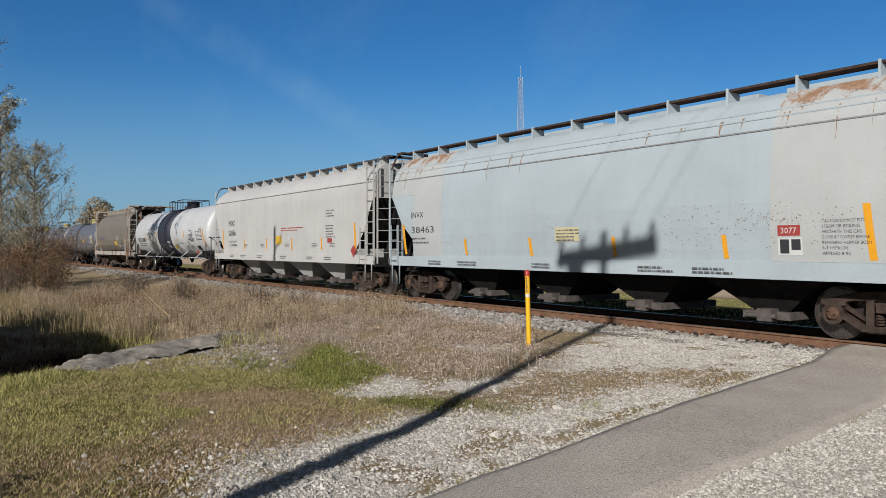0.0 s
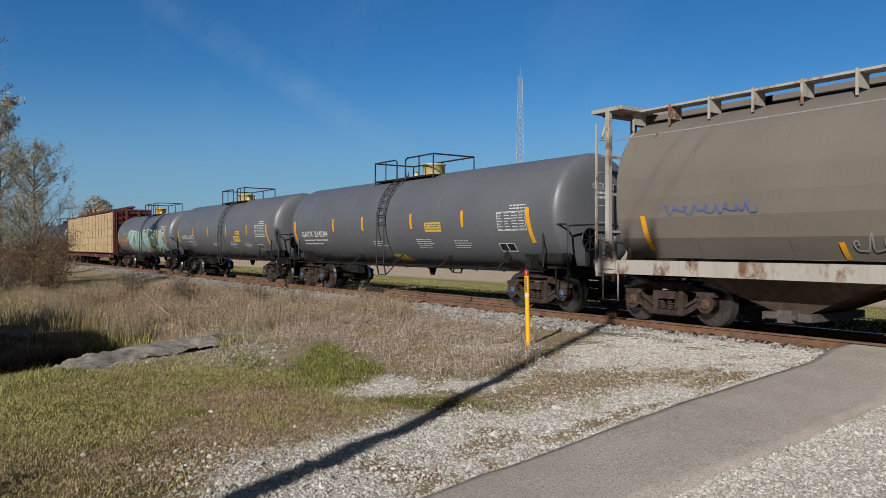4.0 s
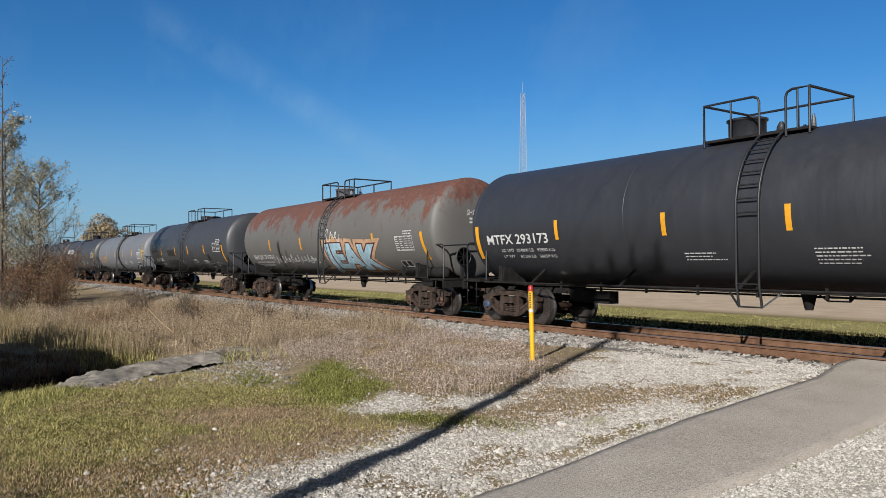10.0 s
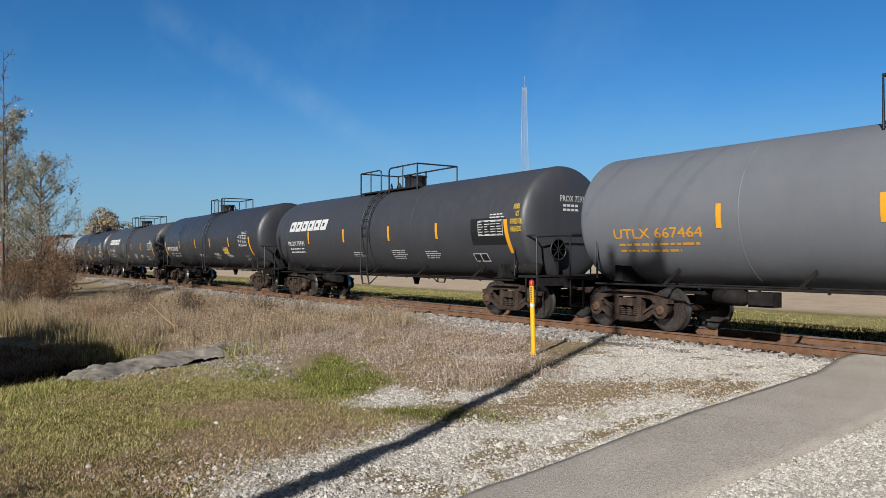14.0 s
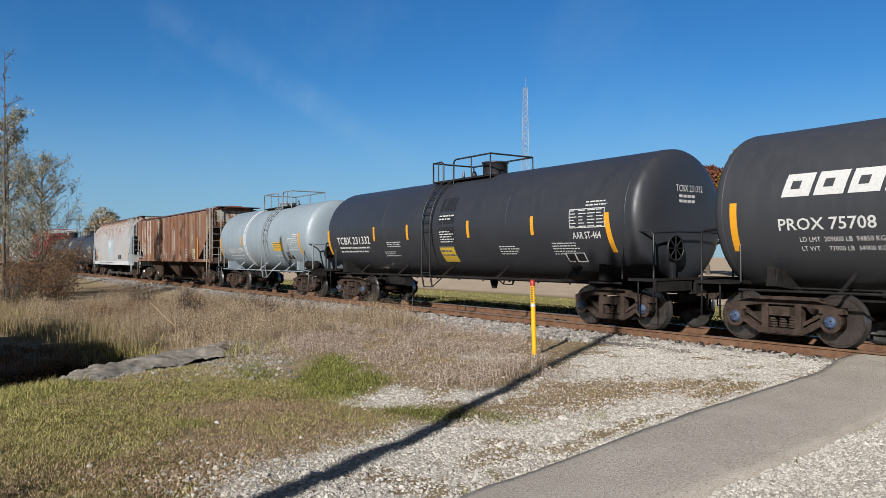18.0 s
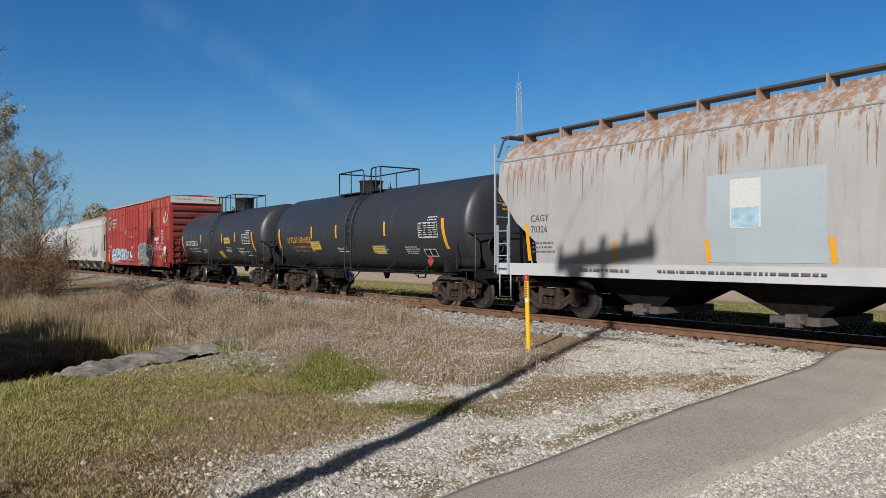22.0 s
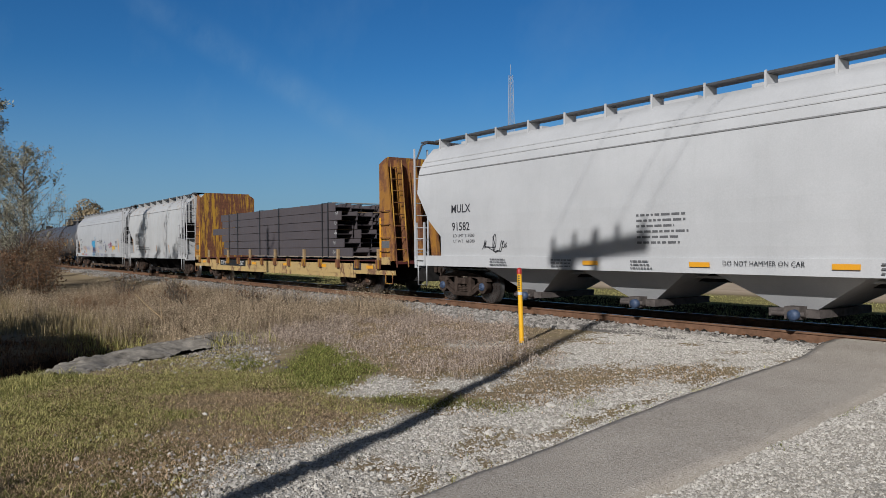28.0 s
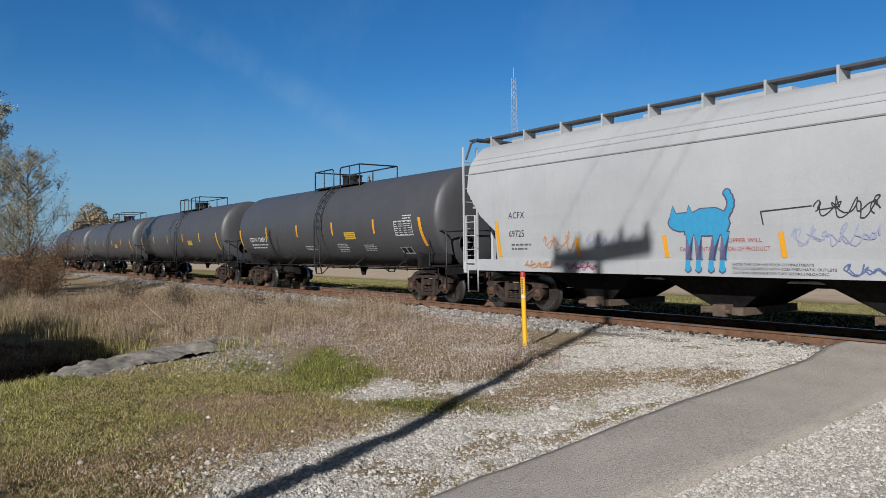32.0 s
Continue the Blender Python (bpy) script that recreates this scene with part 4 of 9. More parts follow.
    return car, on, on_at


# ---- covered hoppers ----


def hopper_car(label, half, front, rear, mat, **o):
    """Smooth-sided covered hopper; body length follows the couplers."""
    car = new("hopper_car")
    tagged(car, label, "hopper car", group="train")
    xe, xr = half + front - 0.62, -(half + rear - 0.62)
    top, seam, sill = o.get("top", 4.32), o.get("seam", 3.62), o.get("sill", 1.04)
    W = o.get("W", 1.56)
    belly = o.get("belly", 0.0)      # how far the side bows out between sill and roof
    cut = o.get("cut", 1.2)
    zlow, zcut = o.get("zlow", 1.8), o.get("zcut", 3.1)
    deep = o.get("deep", 2.2)

    def side(z):
        t = (z - sill) / (seam - sill)
        if z <= seam:
            return -(W - belly * (2 * t - 1) ** 2) if belly else -W
        u = min(1, (z - seam) / (top - seam))
        return -((W - belly) * (1 - 0.36 * u ** 1.6))

    def on(z0, rise, lift=0.006):
        return side(z0 + rise) - lift, z0 + rise

    if o.get("round", 0):
        # rounded shell between upright bulkheads
        def side(z):
            return -W * math.sqrt(max(0.10, 1 - abs((z - 2.62) / 1.70) ** 2.6))

    xs = sorted({xr, xr + cut * 0.5, xr + cut - 0.01, xe - cut + 0.01, xe - cut * 0.5, xe} | set(np.linspace(xr + cut, xe - cut, 7)))
    if o.get("round"):
        xs = list(np.linspace(xr + cut, xe - cut, 7))
    s = Shape()
    rings = []
    for x in xs:
        d = max(0.0, (xr + cut - x), (x - (xe - cut))) / cut
        low = zlow if o.get("round") else (sill + 0.05 if d == 0 else zlow + (zcut - zlow) * (d - 0.12 * math.sin(math.pi * d)))
        zs = list(np.linspace(low, seam, 7)) + list(np.linspace(seam, top, 6))[1:]
        left = [(x, side(z), z) for z in zs]
        rings.append(left + [(x, 0, top + 0.10)] + [(p[0], -p[1], p[2]) for p in reversed(left)])
    rings = [rings[0]] + rings[1:]
    s.loft(rings, True, not o.get("round"), False)
    for i, f in enumerate(s.f):
        zz = [s.v[j][2] for j in f]
        s.s[i] = min(zz) > seam - 1.2 and len(f) == 4
    # slope undersides are coloured dark for both their shade and grime
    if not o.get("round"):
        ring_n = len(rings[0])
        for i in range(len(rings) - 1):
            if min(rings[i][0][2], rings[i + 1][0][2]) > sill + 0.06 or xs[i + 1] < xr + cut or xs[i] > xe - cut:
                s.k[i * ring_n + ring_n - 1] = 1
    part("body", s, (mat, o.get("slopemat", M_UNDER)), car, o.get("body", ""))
    if o.get("round"):
        for xa, d in ((xr + cut, -1), (xe - cut, 1)):
            part("slope_sheet", Shape().add([(xa - d * 0.75, -1.25, 3.9), (xa - d * 0.75, 1.25, 3.9), (xa - d * 0.05, 1.35, 1.3), (xa - d * 0.05, -1.35, 1.3)], [(0, 1, 2, 3)]), o.get("framemat", mat), car)
            for y in (-0.75, 0.75):
                part("gusset", Shape().box(xa - 0.02, xa + 0.02, y - 0.02, y + 0.02, 1.2, 4.1).add([(xa - d * 0.6, y, 3.9), (xa, y, 1.2), (xa + d * (cut - 0.05), y, 1.2), (xa - d * 0.5, y, 4.0)], [(0, 1, 2, 3)]), o.get("framemat", mat), car)
    if not o.get("round"):
        # end slope triangles are open; lower corner panels close the middle part of the body
        for xa in (xr + cut, xe - cut):
            d = 1 if xa > 0 else -1
            part("slope_sheet", Shape().add([(xa, -W + 0.12, sill + 0.1), (xa, W - 0.12, sill + 0.1), (xa + d * 0.02, W - 0.12, zlow + 0.02), (xa + d * 0.02, -W + 0.12, zlow + 0.02)], [(0, 1, 2, 3)]), mat, car)
    # roof seams; the lowest is coloured grey as a painted shadow line
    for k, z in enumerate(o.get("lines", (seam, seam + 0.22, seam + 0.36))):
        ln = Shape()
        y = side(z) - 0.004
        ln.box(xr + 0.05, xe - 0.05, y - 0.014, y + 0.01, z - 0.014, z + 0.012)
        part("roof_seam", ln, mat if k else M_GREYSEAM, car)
    for x in np.linspace(xr + cut, xe - cut, o.get("welds", 6)):
        wl_ = Shape()
        zz = np.linspace(sill + 0.3, seam - 0.05, 8)
        for z0, z1 in zip(zz, zz[1:]):
            wl_.add([(x - 0.008, side(z0) - 0.003, z0), (x + 0.008, side(z0) - 0.003, z0), (x + 0.008, side(z1) - 0.003, z1), (x - 0.008, side(z1) - 0.003, z1)], [(0, 1, 2, 3)])
        part("weld_seam", wl_, mat, car)
    # side sill
    for y in (-1, 1):
        sy = W + (0.03 if not belly else 0.0)
        part("side_sill", Shape().box(xr - 0.05, xe + 0.05, min(y * (sy - 0.10), y * sy), max(y * (sy - 0.10), y * sy), sill - 0.03, sill + o.get("sill_h", 0.26)), o.get("sillmat", mat), car)
    part("centre_sill", Shape().box(xr - 0.2, xe + 0.2, -0.25, 0.25, 0.78, 1.02), M_UNDER, car)
    # bays and outlet gates
    nb = o.get("bays", 4)
    x0, x1 = xr + deep + o.get("bay_in", 0.15), xe - deep - o.get("bay_in", 0.15)
    bw = (x1 - x0) / nb
    bm = o.get("baymat", mat)
    for i in range(nb):
        c = x0 + bw * (i + 0.5)
        b_ = Shape()
        t_, w_ = bw * 0.49, 0.34
        zt, zb = sill + 0.12, 0.40
        b_.add([(c - t_, -W + 0.25, zt), (c + t_, -W + 0.25, zt), (c + t_, W - 0.25, zt), (c - t_, W - 0.25, zt), (c - w_, -0.75, zb), (c + w_, -0.75, zb), (c + w_, 0.75, zb), (c - w_, 0.75, zb)],
               [(0, 1, 5, 4), (1, 2, 6, 5), (2, 3, 7, 6), (3, 0, 4, 7), (4, 5, 6, 7)])
        part("hopper_bay", b_, bm, car)
        g = Shape().box(c - 0.46, c + 0.46, -0.95, 0.95, 0.26, 0.40).tube([(c - 0.3, -1.12, 0.33), (c + 0.3, -1.12, 0.33)], 0.045, 8).box(c - 0.05, c + 0.22, -1.16, -0.9, 0.24, 0.46)
        gate = part("outlet_gate", g, o.get("gatemat", M_GATE), car)
        if o.get("caps"):
            part("outlet_cap", Shape().turn([(-1.28, 0.001), (-1.28, 0.09), (-1.18, 0.10), (-1.12, 0.07)], at=(c + 0.15, 0, 0.32), n=12), M_CAP, gate, "blue plastic outlet cap")
    # roof walk with brackets
    rb = o.get("walk", M_GRATE)
    brk = o.get("brk", mat)
    zt = top + o.get("walk_h", 0.20)
    for y in (-1, 1):
        yy = y * o.get("walk_y", 0.62)
        part("running_board", Shape().box(xr + 0.1, xe + 0.35, min(yy, yy + y * 0.34), max(yy, yy + y * 0.34), zt, zt + 0.045), rb, car)
        for i in range(o.get("brks", 13)):
            x = xr + 0.4 + (xe - xr - 0.8) * i / (o.get("brks", 13) - 1)
            y2 = yy + y * 0.36
            zz = top - 0.02 - 0.35 * max(0, abs(y2) - 0.85)
            part("walk_bracket", Shape().box(x - 0.018, x + 0.018, min(yy, y2), max(yy, y2), top - 0.05, zt).box(x - 0.022, x + 0.022, min(y2, y2 + y * 0.03), max(y2, y2 + y * 0.03), zz - 0.12, zt + 0.06), brk, car)
    for i in range(4):
        x = xr + (xe - xr) * (i + 0.5) / 4
        part("roof_hatch", Shape().box(x - 1.7, x + 1.7, -0.36, 0.36, top + 0.06, top + 0.2), mat, car)
    # ends: frame posts, ladders, platforms
    for d, e in ((1, xe), (-1, xr)):
        lm = o.get("ladmat", mat)
        end = Shape()
        for y in (-0.55, 0.55):
            end.beam((e + d * 0.02, y, zcut + 0.1), (e - d * 0.9, y * 0.8, sill + 0.1), 0.12)
            end.beam((e + d * 0.10, y, sill), (e + d * 0.10, y, zcut + 0.2), 0.10)
        part("end_frame", end, o.get("framemat", mat), car)
        part("end_deck", Shape().box(min(e - d * deep, e + d * 0.14), max(e - d * deep, e + d * 0.14), -W + 0.12, W - 0.12, sill - 0.02, sill + 0.05), o.get("framemat", mat), car)
        part("end_sill", Shape().box(min(e, e + d * 0.16), max(e, e + d * 0.16), -W + 0.02, W - 0.02, sill - 0.10, sill + 0.20), o.get("framemat", mat), car)
        if d > 0:
            ladder(car, e - d * 0.10, 0.46, sill + 0.1, top + 0.05, -W - 0.03, lm, 9, bar=0.03)
        ladder(car, e - d * (0.62 if d > 0 else 0.24), 0.40, sill - 0.02, zlow + (0.75 if d > 0 else 0.45), -W - 0.02, lm, 4, "side_steps", bar=0.028)
        ladder(car, e - d * 0.10, 0.46, sill + 0.1, top, W + 0.07, lm, 9)
        s2 = Shape()
        for i in range(8):
            z = sill + 0.35 + i * 0.36
            s2.tube([(e + d * 0.2, -W + 0.08, z), (e + d * 0.2, -W + 0.5, z)], 0.013, 5)
        for y in (-W + 0.06, -W + 0.52):
            s2.box(e + d * 0.18 - 0.02, e + d * 0.18 + 0.02, y - 0.02, y + 0.02, sill, top)
        part("end_ladder", s2, lm, car)
        part("stirrup_step", Shape().tube([(e - d * 0.08, -W - 0.01, sill), (e - d * 0.08, -W - 0.01, 0.46), (e - d * 0.5, -W - 0.01, 0.46), (e - d * 0.5, -W - 0.01, sill)], 0.024, 5), lm, car)
        part("roof_walk_end", Shape().box(min(e, e + d * 0.35), max(e, e + d * 0.35), -1.15, 1.15, zt, zt + 0.045).tube([(e + d * 0.05, -1.1, zt), (e + d * 0.05, -1.32, zt - 0.1), (e - d * 0.05, -W - 0.02, top - 0.35)], 0.03, 5), rb, car)
    wz = Shape()
    wz.turn([(xe + 0.22, 0.26), (xe + 0.25, 0.28), (xe + 0.27, 0.26), (xe + 0.25, 0.24), (xe + 0.22, 0.26)], axis="x", at=(0, 0.3, 2.1), n=16)
    wz.beam((xe + 0.15, 0.3, 1.0), (xe + 0.15, 0.3, 2.3), 0.09)
    part("brake_wheel", wz, lm, car)
    part("brake_rigging", Shape().turn([(xr + 0.5, 0.0), (xr + 0.5, 0.16), (xr + 1.3, 0.16), (xr + 1.3, 0.0)], axis="x", at=(0, -0.7, sill + 0.35), n=12).tube([(xr, -0.6, 0.9), (xe, -0.6, 0.9)], 0.03, 5), o.get("framemat", mat), car)
    for x in o.get("strips", ()):
        z0, z1 = o.get("strip_z", (1.36, 1.79))
        patch(car, x - 0.05, x + 0.05, z0, z1, o.get("strip_mat", M_AMBER), on, "reflector_strip", skew=-0.1)
    for x, z0, z1 in o.get("dashes", ()):
        patch(car, x - 0.22, x + 0.22, z0, z1, M_AMBER, lambda z, r_: (-W - 0.04, z + r_), "reflector_strip")
    for x in o.get("big", ()):
        z0, z1 = o.get("big_z", (1.36, 2.25))
        patch(car, x - 0.06, x + 0.06, z0, z1, o.get("strip_mat", M_AMBER), on, "reflector_strip", skew=-0.1)
    running_gear(car, half, front, rear, o.get("blue", 0))
    return car, on, xr, xe


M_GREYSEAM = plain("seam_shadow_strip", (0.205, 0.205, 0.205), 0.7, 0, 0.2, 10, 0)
M_GATE = plain("gate_grimy_steel", (0.0961, 0.0833, 0.0769), 0.7, 0.2, 0.35, 8)
# ---- the train: its cars, front to rear ----
SPOTS = [(-11.97, 6.57), (-28.63, 6.6), (-45.88, 6.71), (-61.25, 4.58), (-76.18, 6.41), (-92.51, 6.02), (-108.43, 5.89), (-128.0, 8.75), (-148.36, 6.81), (-165.78, 6.65),
         (-183.47, 6.44), (-200.88, 6.83), (-218.51, 6.81), (-236.31, 6.85), (-254.22, 6.63), (-270.97, 6.14), (-285.3, 4.16), (-300.21, 6.68), (-316.98, 6.05), (-332.4, 5.48),
         (-346.75, 4.92), (-363.52, 6.67), (-382.99, 7.7), (-402.19, 7.84), (-423.11, 7.03), (-440.03, 4.94), (-456.23, 7.47), (-474.26, 6.67), (-492.1, 6.6), (-509.9, 6.6), (-527.7, 6.6)]
RUN = [(0, 0.0), (4, 56.21), (8, 112.32), (12, 168.61), (16, 225.2), (20, 281.77), (24, 337.96), (28, 393.75), (32, 449.45)]
TRAIN = []


SHIFT = {6: 0.5, 7: -0.4, 20: 0.6, 21: -0.35, 23: 0.90, 24: -0.6, 25: 0.1}


def reach(i):
    """Half truck spacing and the two overhangs of car i."""
    c, h = SPOTS[i]
    f = (SPOTS[i - 1][0] - SPOTS[i - 1][1] - c - h) / 2 if i else 2.2
    r = (c - h - SPOTS[i + 1][0] - SPOTS[i + 1][1]) / 2 if i + 1 < len(SPOTS) else 2.2
    return h, f + SHIFT.get(i - 1, 0.0), r - SHIFT.get(i, 0.0)


def put(i, car):
    TRAIN.append((car, SPOTS[i][0]))
    car.location = (SPOTS[i][0], Y_MID, 0)


M_ICE = paint("pale_blue_grey_paint", (0.321, 0.365, 0.385), 0.5, 0.12, 0.0, seed=1)
M_CREAM = paint("cream_white_paint", (0.404, 0.394, 0.375), 0.5, 0.15, seed=2)
M_WHITEP = paint("white_paint", (0.423, 0.423, 0.423), 0.45, 0.1, seed=3)
M_WHITEG = paint("greyed_white_paint", (0.34, 0.343, 0.346), 0.5, 0.12, seed=44)
M_OFFW = paint("off_white_paint", (0.385, 0.378, 0.353), 0.5, 0.18, seed=4)
M_TAUPE = paint("dusty_taupe_paint", (0.138, 0.119, 0.0961), 0.6, 0.35, seed=5)
M_GREYT = paint("dark_grey_tank_paint", (0.096, 0.098, 0.107), 0.42, 0.2, seed=6, dirt_col=(0.12, 0.11, 0.1))
M_MIDG = paint("mid_grey_tank_paint", (0.116, 0.123, 0.136), 0.55, 0.25, seed=7)
M_LIGHTG = paint("light_grey_tank_paint", (0.215, 0.258, 0.287), 0.45, 0.15, seed=8)
M_BLK = paint("black_tank_paint", (0.0265, 0.0282, 0.0335), 0.4, 0.10, seed=9, dirt_col=(0.056, 0.052, 0.048))
M_BLK2 = paint("black_tank_paint_sooty", (0.036, 0.0376, 0.0424), 0.48, 0.16, seed=10, dirt_col=(0.072, 0.068, 0.064))
M_RUSTT = paint("faded_grey_tank_rusting", (0.104, 0.099, 0.092), 0.6, 0.35, 0.46, crown=(2.2, 4.0), rust_col=(0.062, 0.026, 0.018), seed=11)
M_TANKW = paint("white_tank_paint", (0.423, 0.423, 0.417), 0.4, 0.1, seed=12)
M_NAVY = plain("blue_black_band", (0.0144, 0.016, 0.0256), 0.55, 0, 0.2, 5, 0)
M_RUSTH = paint("rust_brown_hopper_paint", (0.155, 0.076, 0.043), 0.75, 0.6, 0.42, runs=(3.2, 3.2, 0.35), dirt_col=(0.27, 0.18, 0.115), rust_col=(0.095, 0.036, 0.018), seed=13)
M_STREAKY = paint("pale_grey_paint_with_rust_streaks", (0.321, 0.314, 0.311), 0.6, 0.5, 0.27, runs=(6.5, 6.5, 0.35), crown=(1.2, 4.4), dirt_col=(0.192, 0.128, 0.0897), rust_col=(0.147, 0.0897, 0.0609), seed=14)
M_CPRED = paint("faded_red_boxcar_paint", (0.262, 0.030, 0.024), 0.5, 0.28, 0.14, dirt_col=(0.26, 0.075, 0.04), rust_col=(0.25, 0.09, 0.035), seed=15)
M_MAROON = paint("maroon_frame_paint", (0.0833, 0.0179, 0.0141), 0.6, 0.3, 0.15, seed=16)
M_BULK = paint("yellow_bulkhead_rusting", (0.372, 0.199, 0.016), 0.65, 0.3, 0.66, runs=(6.0, 6.0, 0.75), rust_col=(0.075, 0.027, 0.012), seed=17)
M_SILLY = paint("faded_yellow_sill_paint", (0.385, 0.269, 0.109), 0.6, 0.4, 0.46, runs=(2.2, 2.2, 1.6), rust_col=(0.0897, 0.0481, 0.0256), seed=33)
M_BULK2 = paint("amber_bulkhead_paint", (0.28, 0.128, 0.02), 0.6, 0.6, 0.62, dirt_col=(0.212, 0.0897, 0.0256), rust_col=(0.0833, 0.0321, 0.0128), seed=18)
M_STEELB = paint("dark_primer_steel", (0.069, 0.058, 0.0605), 0.5, 0.12, 0.0, seed=19)
M_WOOD = plain("stake_wood", (0.269, 0.192, 0.109), 0.8, 0, 0.3, 9)


def lumber_material():
    m, n, l, b = nodes_of("stacked_lumber")
    g = n.new("ShaderNodeObjectInfo")
    grain = noise_node(n, l, 5, 6, (0.35, 6, 9), 0.7)
    c = mix(n, l, ramp(n, l, grain, 0.3, 0.72), (0.28, 0.185, 0.09), (0.46, 0.34, 0.185))
    c = mix(n, l, 0.22, c, mix(n, l, g.outputs["Random"], (0.33, 0.235, 0.105), (0.50, 0.39, 0.22)))
    l.new(c, b.inputs["Base Color"])
    b.inputs["Roughness"].default_value = 0.75
    w = n.new("ShaderNodeTexWave")
    w.bands_direction = "Z"
    w.inputs["Scale"].default_value = 8.2
    w.inputs["Distortion"].default_value = 0.6
    tc = n.new("ShaderNodeTexCoord")
    l.new(tc.outputs["Object"], w.inputs[0])
    bump(n, l, b, w.outputs["Fac"], 0.35, 0.01)
    return m


M_LUMBER = lumber_material()
M_TAG = plain("white_paper_tag", (0.5, 0.5, 0.5), 0.6, 0, 0.05, 20, 0)
flat = lambda y: (lambda z, r_: (y, z + r_))


def build_hoppers():
    # pale blue-grey four-bay car
    h, f, r = reach(0)
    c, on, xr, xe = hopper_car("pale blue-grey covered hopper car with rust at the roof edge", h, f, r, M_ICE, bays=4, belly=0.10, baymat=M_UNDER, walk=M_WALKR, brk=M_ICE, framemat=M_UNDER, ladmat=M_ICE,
                               strips=(-3.87, -1.28, 1.34, 3.98), big=(6.53, -6.9), brks=12)
    lettering("INVX", c, -6.56, 2.43, 0.18, M_INK, on, width=0.64)
    lettering("38463", c, -6.56, 1.99, 0.19, M_INK, on, width=1.16)
    stencil_rows(c, -6.5, -5.4, 1.85, 2, 0.12, M_INK, on, 2)
    for a, b, wide in ((xr + 0.06, -5.0, xr + 1.25), (4.85, xe - 0.06, xe - 1.25)):
        patch(c, max(a, wide) if a < 0 else a, min(b, wide) if a > 0 else b, 1.32, 3.12, M_FADED, lambda z, q: (on(z, q)[0] + 0.003, z + q), "faded_panel", "cream faded panel", n=10)
        patch(c, a, b, 3.12, 4.31, M_FADED, lambda z, q: (on(z, q)[0] + 0.003, z + q), "faded_panel", "cream panel rusting at the roof", n=10)
    chips(c, on, 71, ((-6.3, -2.5, 1.4, 2.0, 60), (-1.0, 1.0, 1.5, 2.3, 40), (2.6, 6.4, 1.35, 2.45, 230), (4.2, 5.4, 1.9, 2.25, 70)))
    patch(c, -0.45, 0.31, 1.70, 2.02, M_PALELAB, on, "label")
    stencil_rows(c, -0.41, 0.4, 1.97, 4, 0.075, M_INK, lambda z, r_: (on(z, r_)[0] - 0.004, on(z, r_)[1]), 4)
    patch(c, 4.98, 5.38, 1.76, 1.94, M_RED, on, "label")
    lettering("3077", c, 5.03, 1.80, 0.10, M_WHITE, lambda z, r_: (on(z, r_)[0] - 0.004, on(z, r_)[1]))
    patch(c, 4.98, 5.41, 1.43, 1.73, M_WHITE, on, "test_plate")
    patch(c, 5.02, 5.18, 1.46, 1.70, M_INK, on, "test_plate", lift=0.003)
    patch(c, 5.22, 5.38, 1.52, 1.70, M_INK, on, "test_plate", lift=0.003)
    for k, line in enumerate(("CAUTION DO NOT PUT", "STEAM OR BOILING", "WATER IN THIS CAR", "CONSULT OWNER BEFORE", "REPAIRING HOPPER BODY", "R-7 HYPALOE", "APPLIED 8-95")):
        lettering(line, c, 5.74, 1.97 - 0.088 * k, 0.052, M_INK, on, width=0.037 * len(line))
    for k, x in enumerate((-5.6, -4.2, -1.2, 2.0, 3.3)):
        stencil_rows(c, x, x + 0.9, 1.19, 2, 0.07, M_INK, flat(-1.60), 20 + k)
    roof_rust(c, on, xr, xe, 3.9, 61)
    put(0, c)
    # cream four-bay car
    h, f, r = reach(1)
    c, on, xr, xe = hopper_car("cream-white covered hopper car with four bays", h, f, r, M_CREAM, bays=4, baymat=M_CREAM, walk=M_GRATE, brks=14, framemat=M_UNDER, ladmat=M_CREAM, zlow=1.5, zcut=3.2, cut=1.15, strips=(-3.92, -1.3, 1.31, 3.96), strip_z=(1.47, 1.92), big=(6.55, -6.75), big_z=(1.5, 2.4),
                               lines=(3.72,), seam=3.72, W=1.5)
    lettering("MGRX", c, -6.08, 2.57, 0.27, M_INK, on, width=0.84)
    lettering("50086", c, -6.09, 2.11, 0.27, M_INK, on, width=0.97)
    lettering("LD LMT 222700", c, -6.0, 1.80, 0.085, M_INK, on, width=1.0)
    lettering("LT WT 63300", c, -6.0, 1.63, 0.085, M_INK, on, width=1.0)
    patch(c, -0.35, 0.28, 1.69, 2.03, M_LABEL, on, "label")
    stencil_rows(c, 0.21, 2.5, 2.36, 2, 0.09, M_RED, on, 3)
    stencil_rows(c, 4.28, 5.0, 2.92, 3, 0.1, M_INK, on, 4)
    stencil_rows(c, 4.28, 5.05, 2.37, 5, 0.1, M_INK, on, 5)
    patch(c, 4.42, 4.79, 1.74, 1.90, M_RED, on, "label")
    blob(c, flat(-1.55), [(6.28, 1.45), (6.47, 1.24), (6.66, 1.45), (6.47, 1.66)], M_RED, "placard")
    for k, x in enumerate((-5.8, -4.4, -2.4, 0.2, 2.7, 4.2)):
        stencil_rows(c, x, x + 0.7, 1.22, 2, 0.07, M_INK, flat(-1.54), 30 + k)
        stencil_rows(c, x + 0.4, x + 0.9, 1.72, 3, 0.06, M_INK, on, 40 + k)
    put(1, c)
    # taupe round-sided two-bay car with an outside end cage
    h, f, r = reach(3)
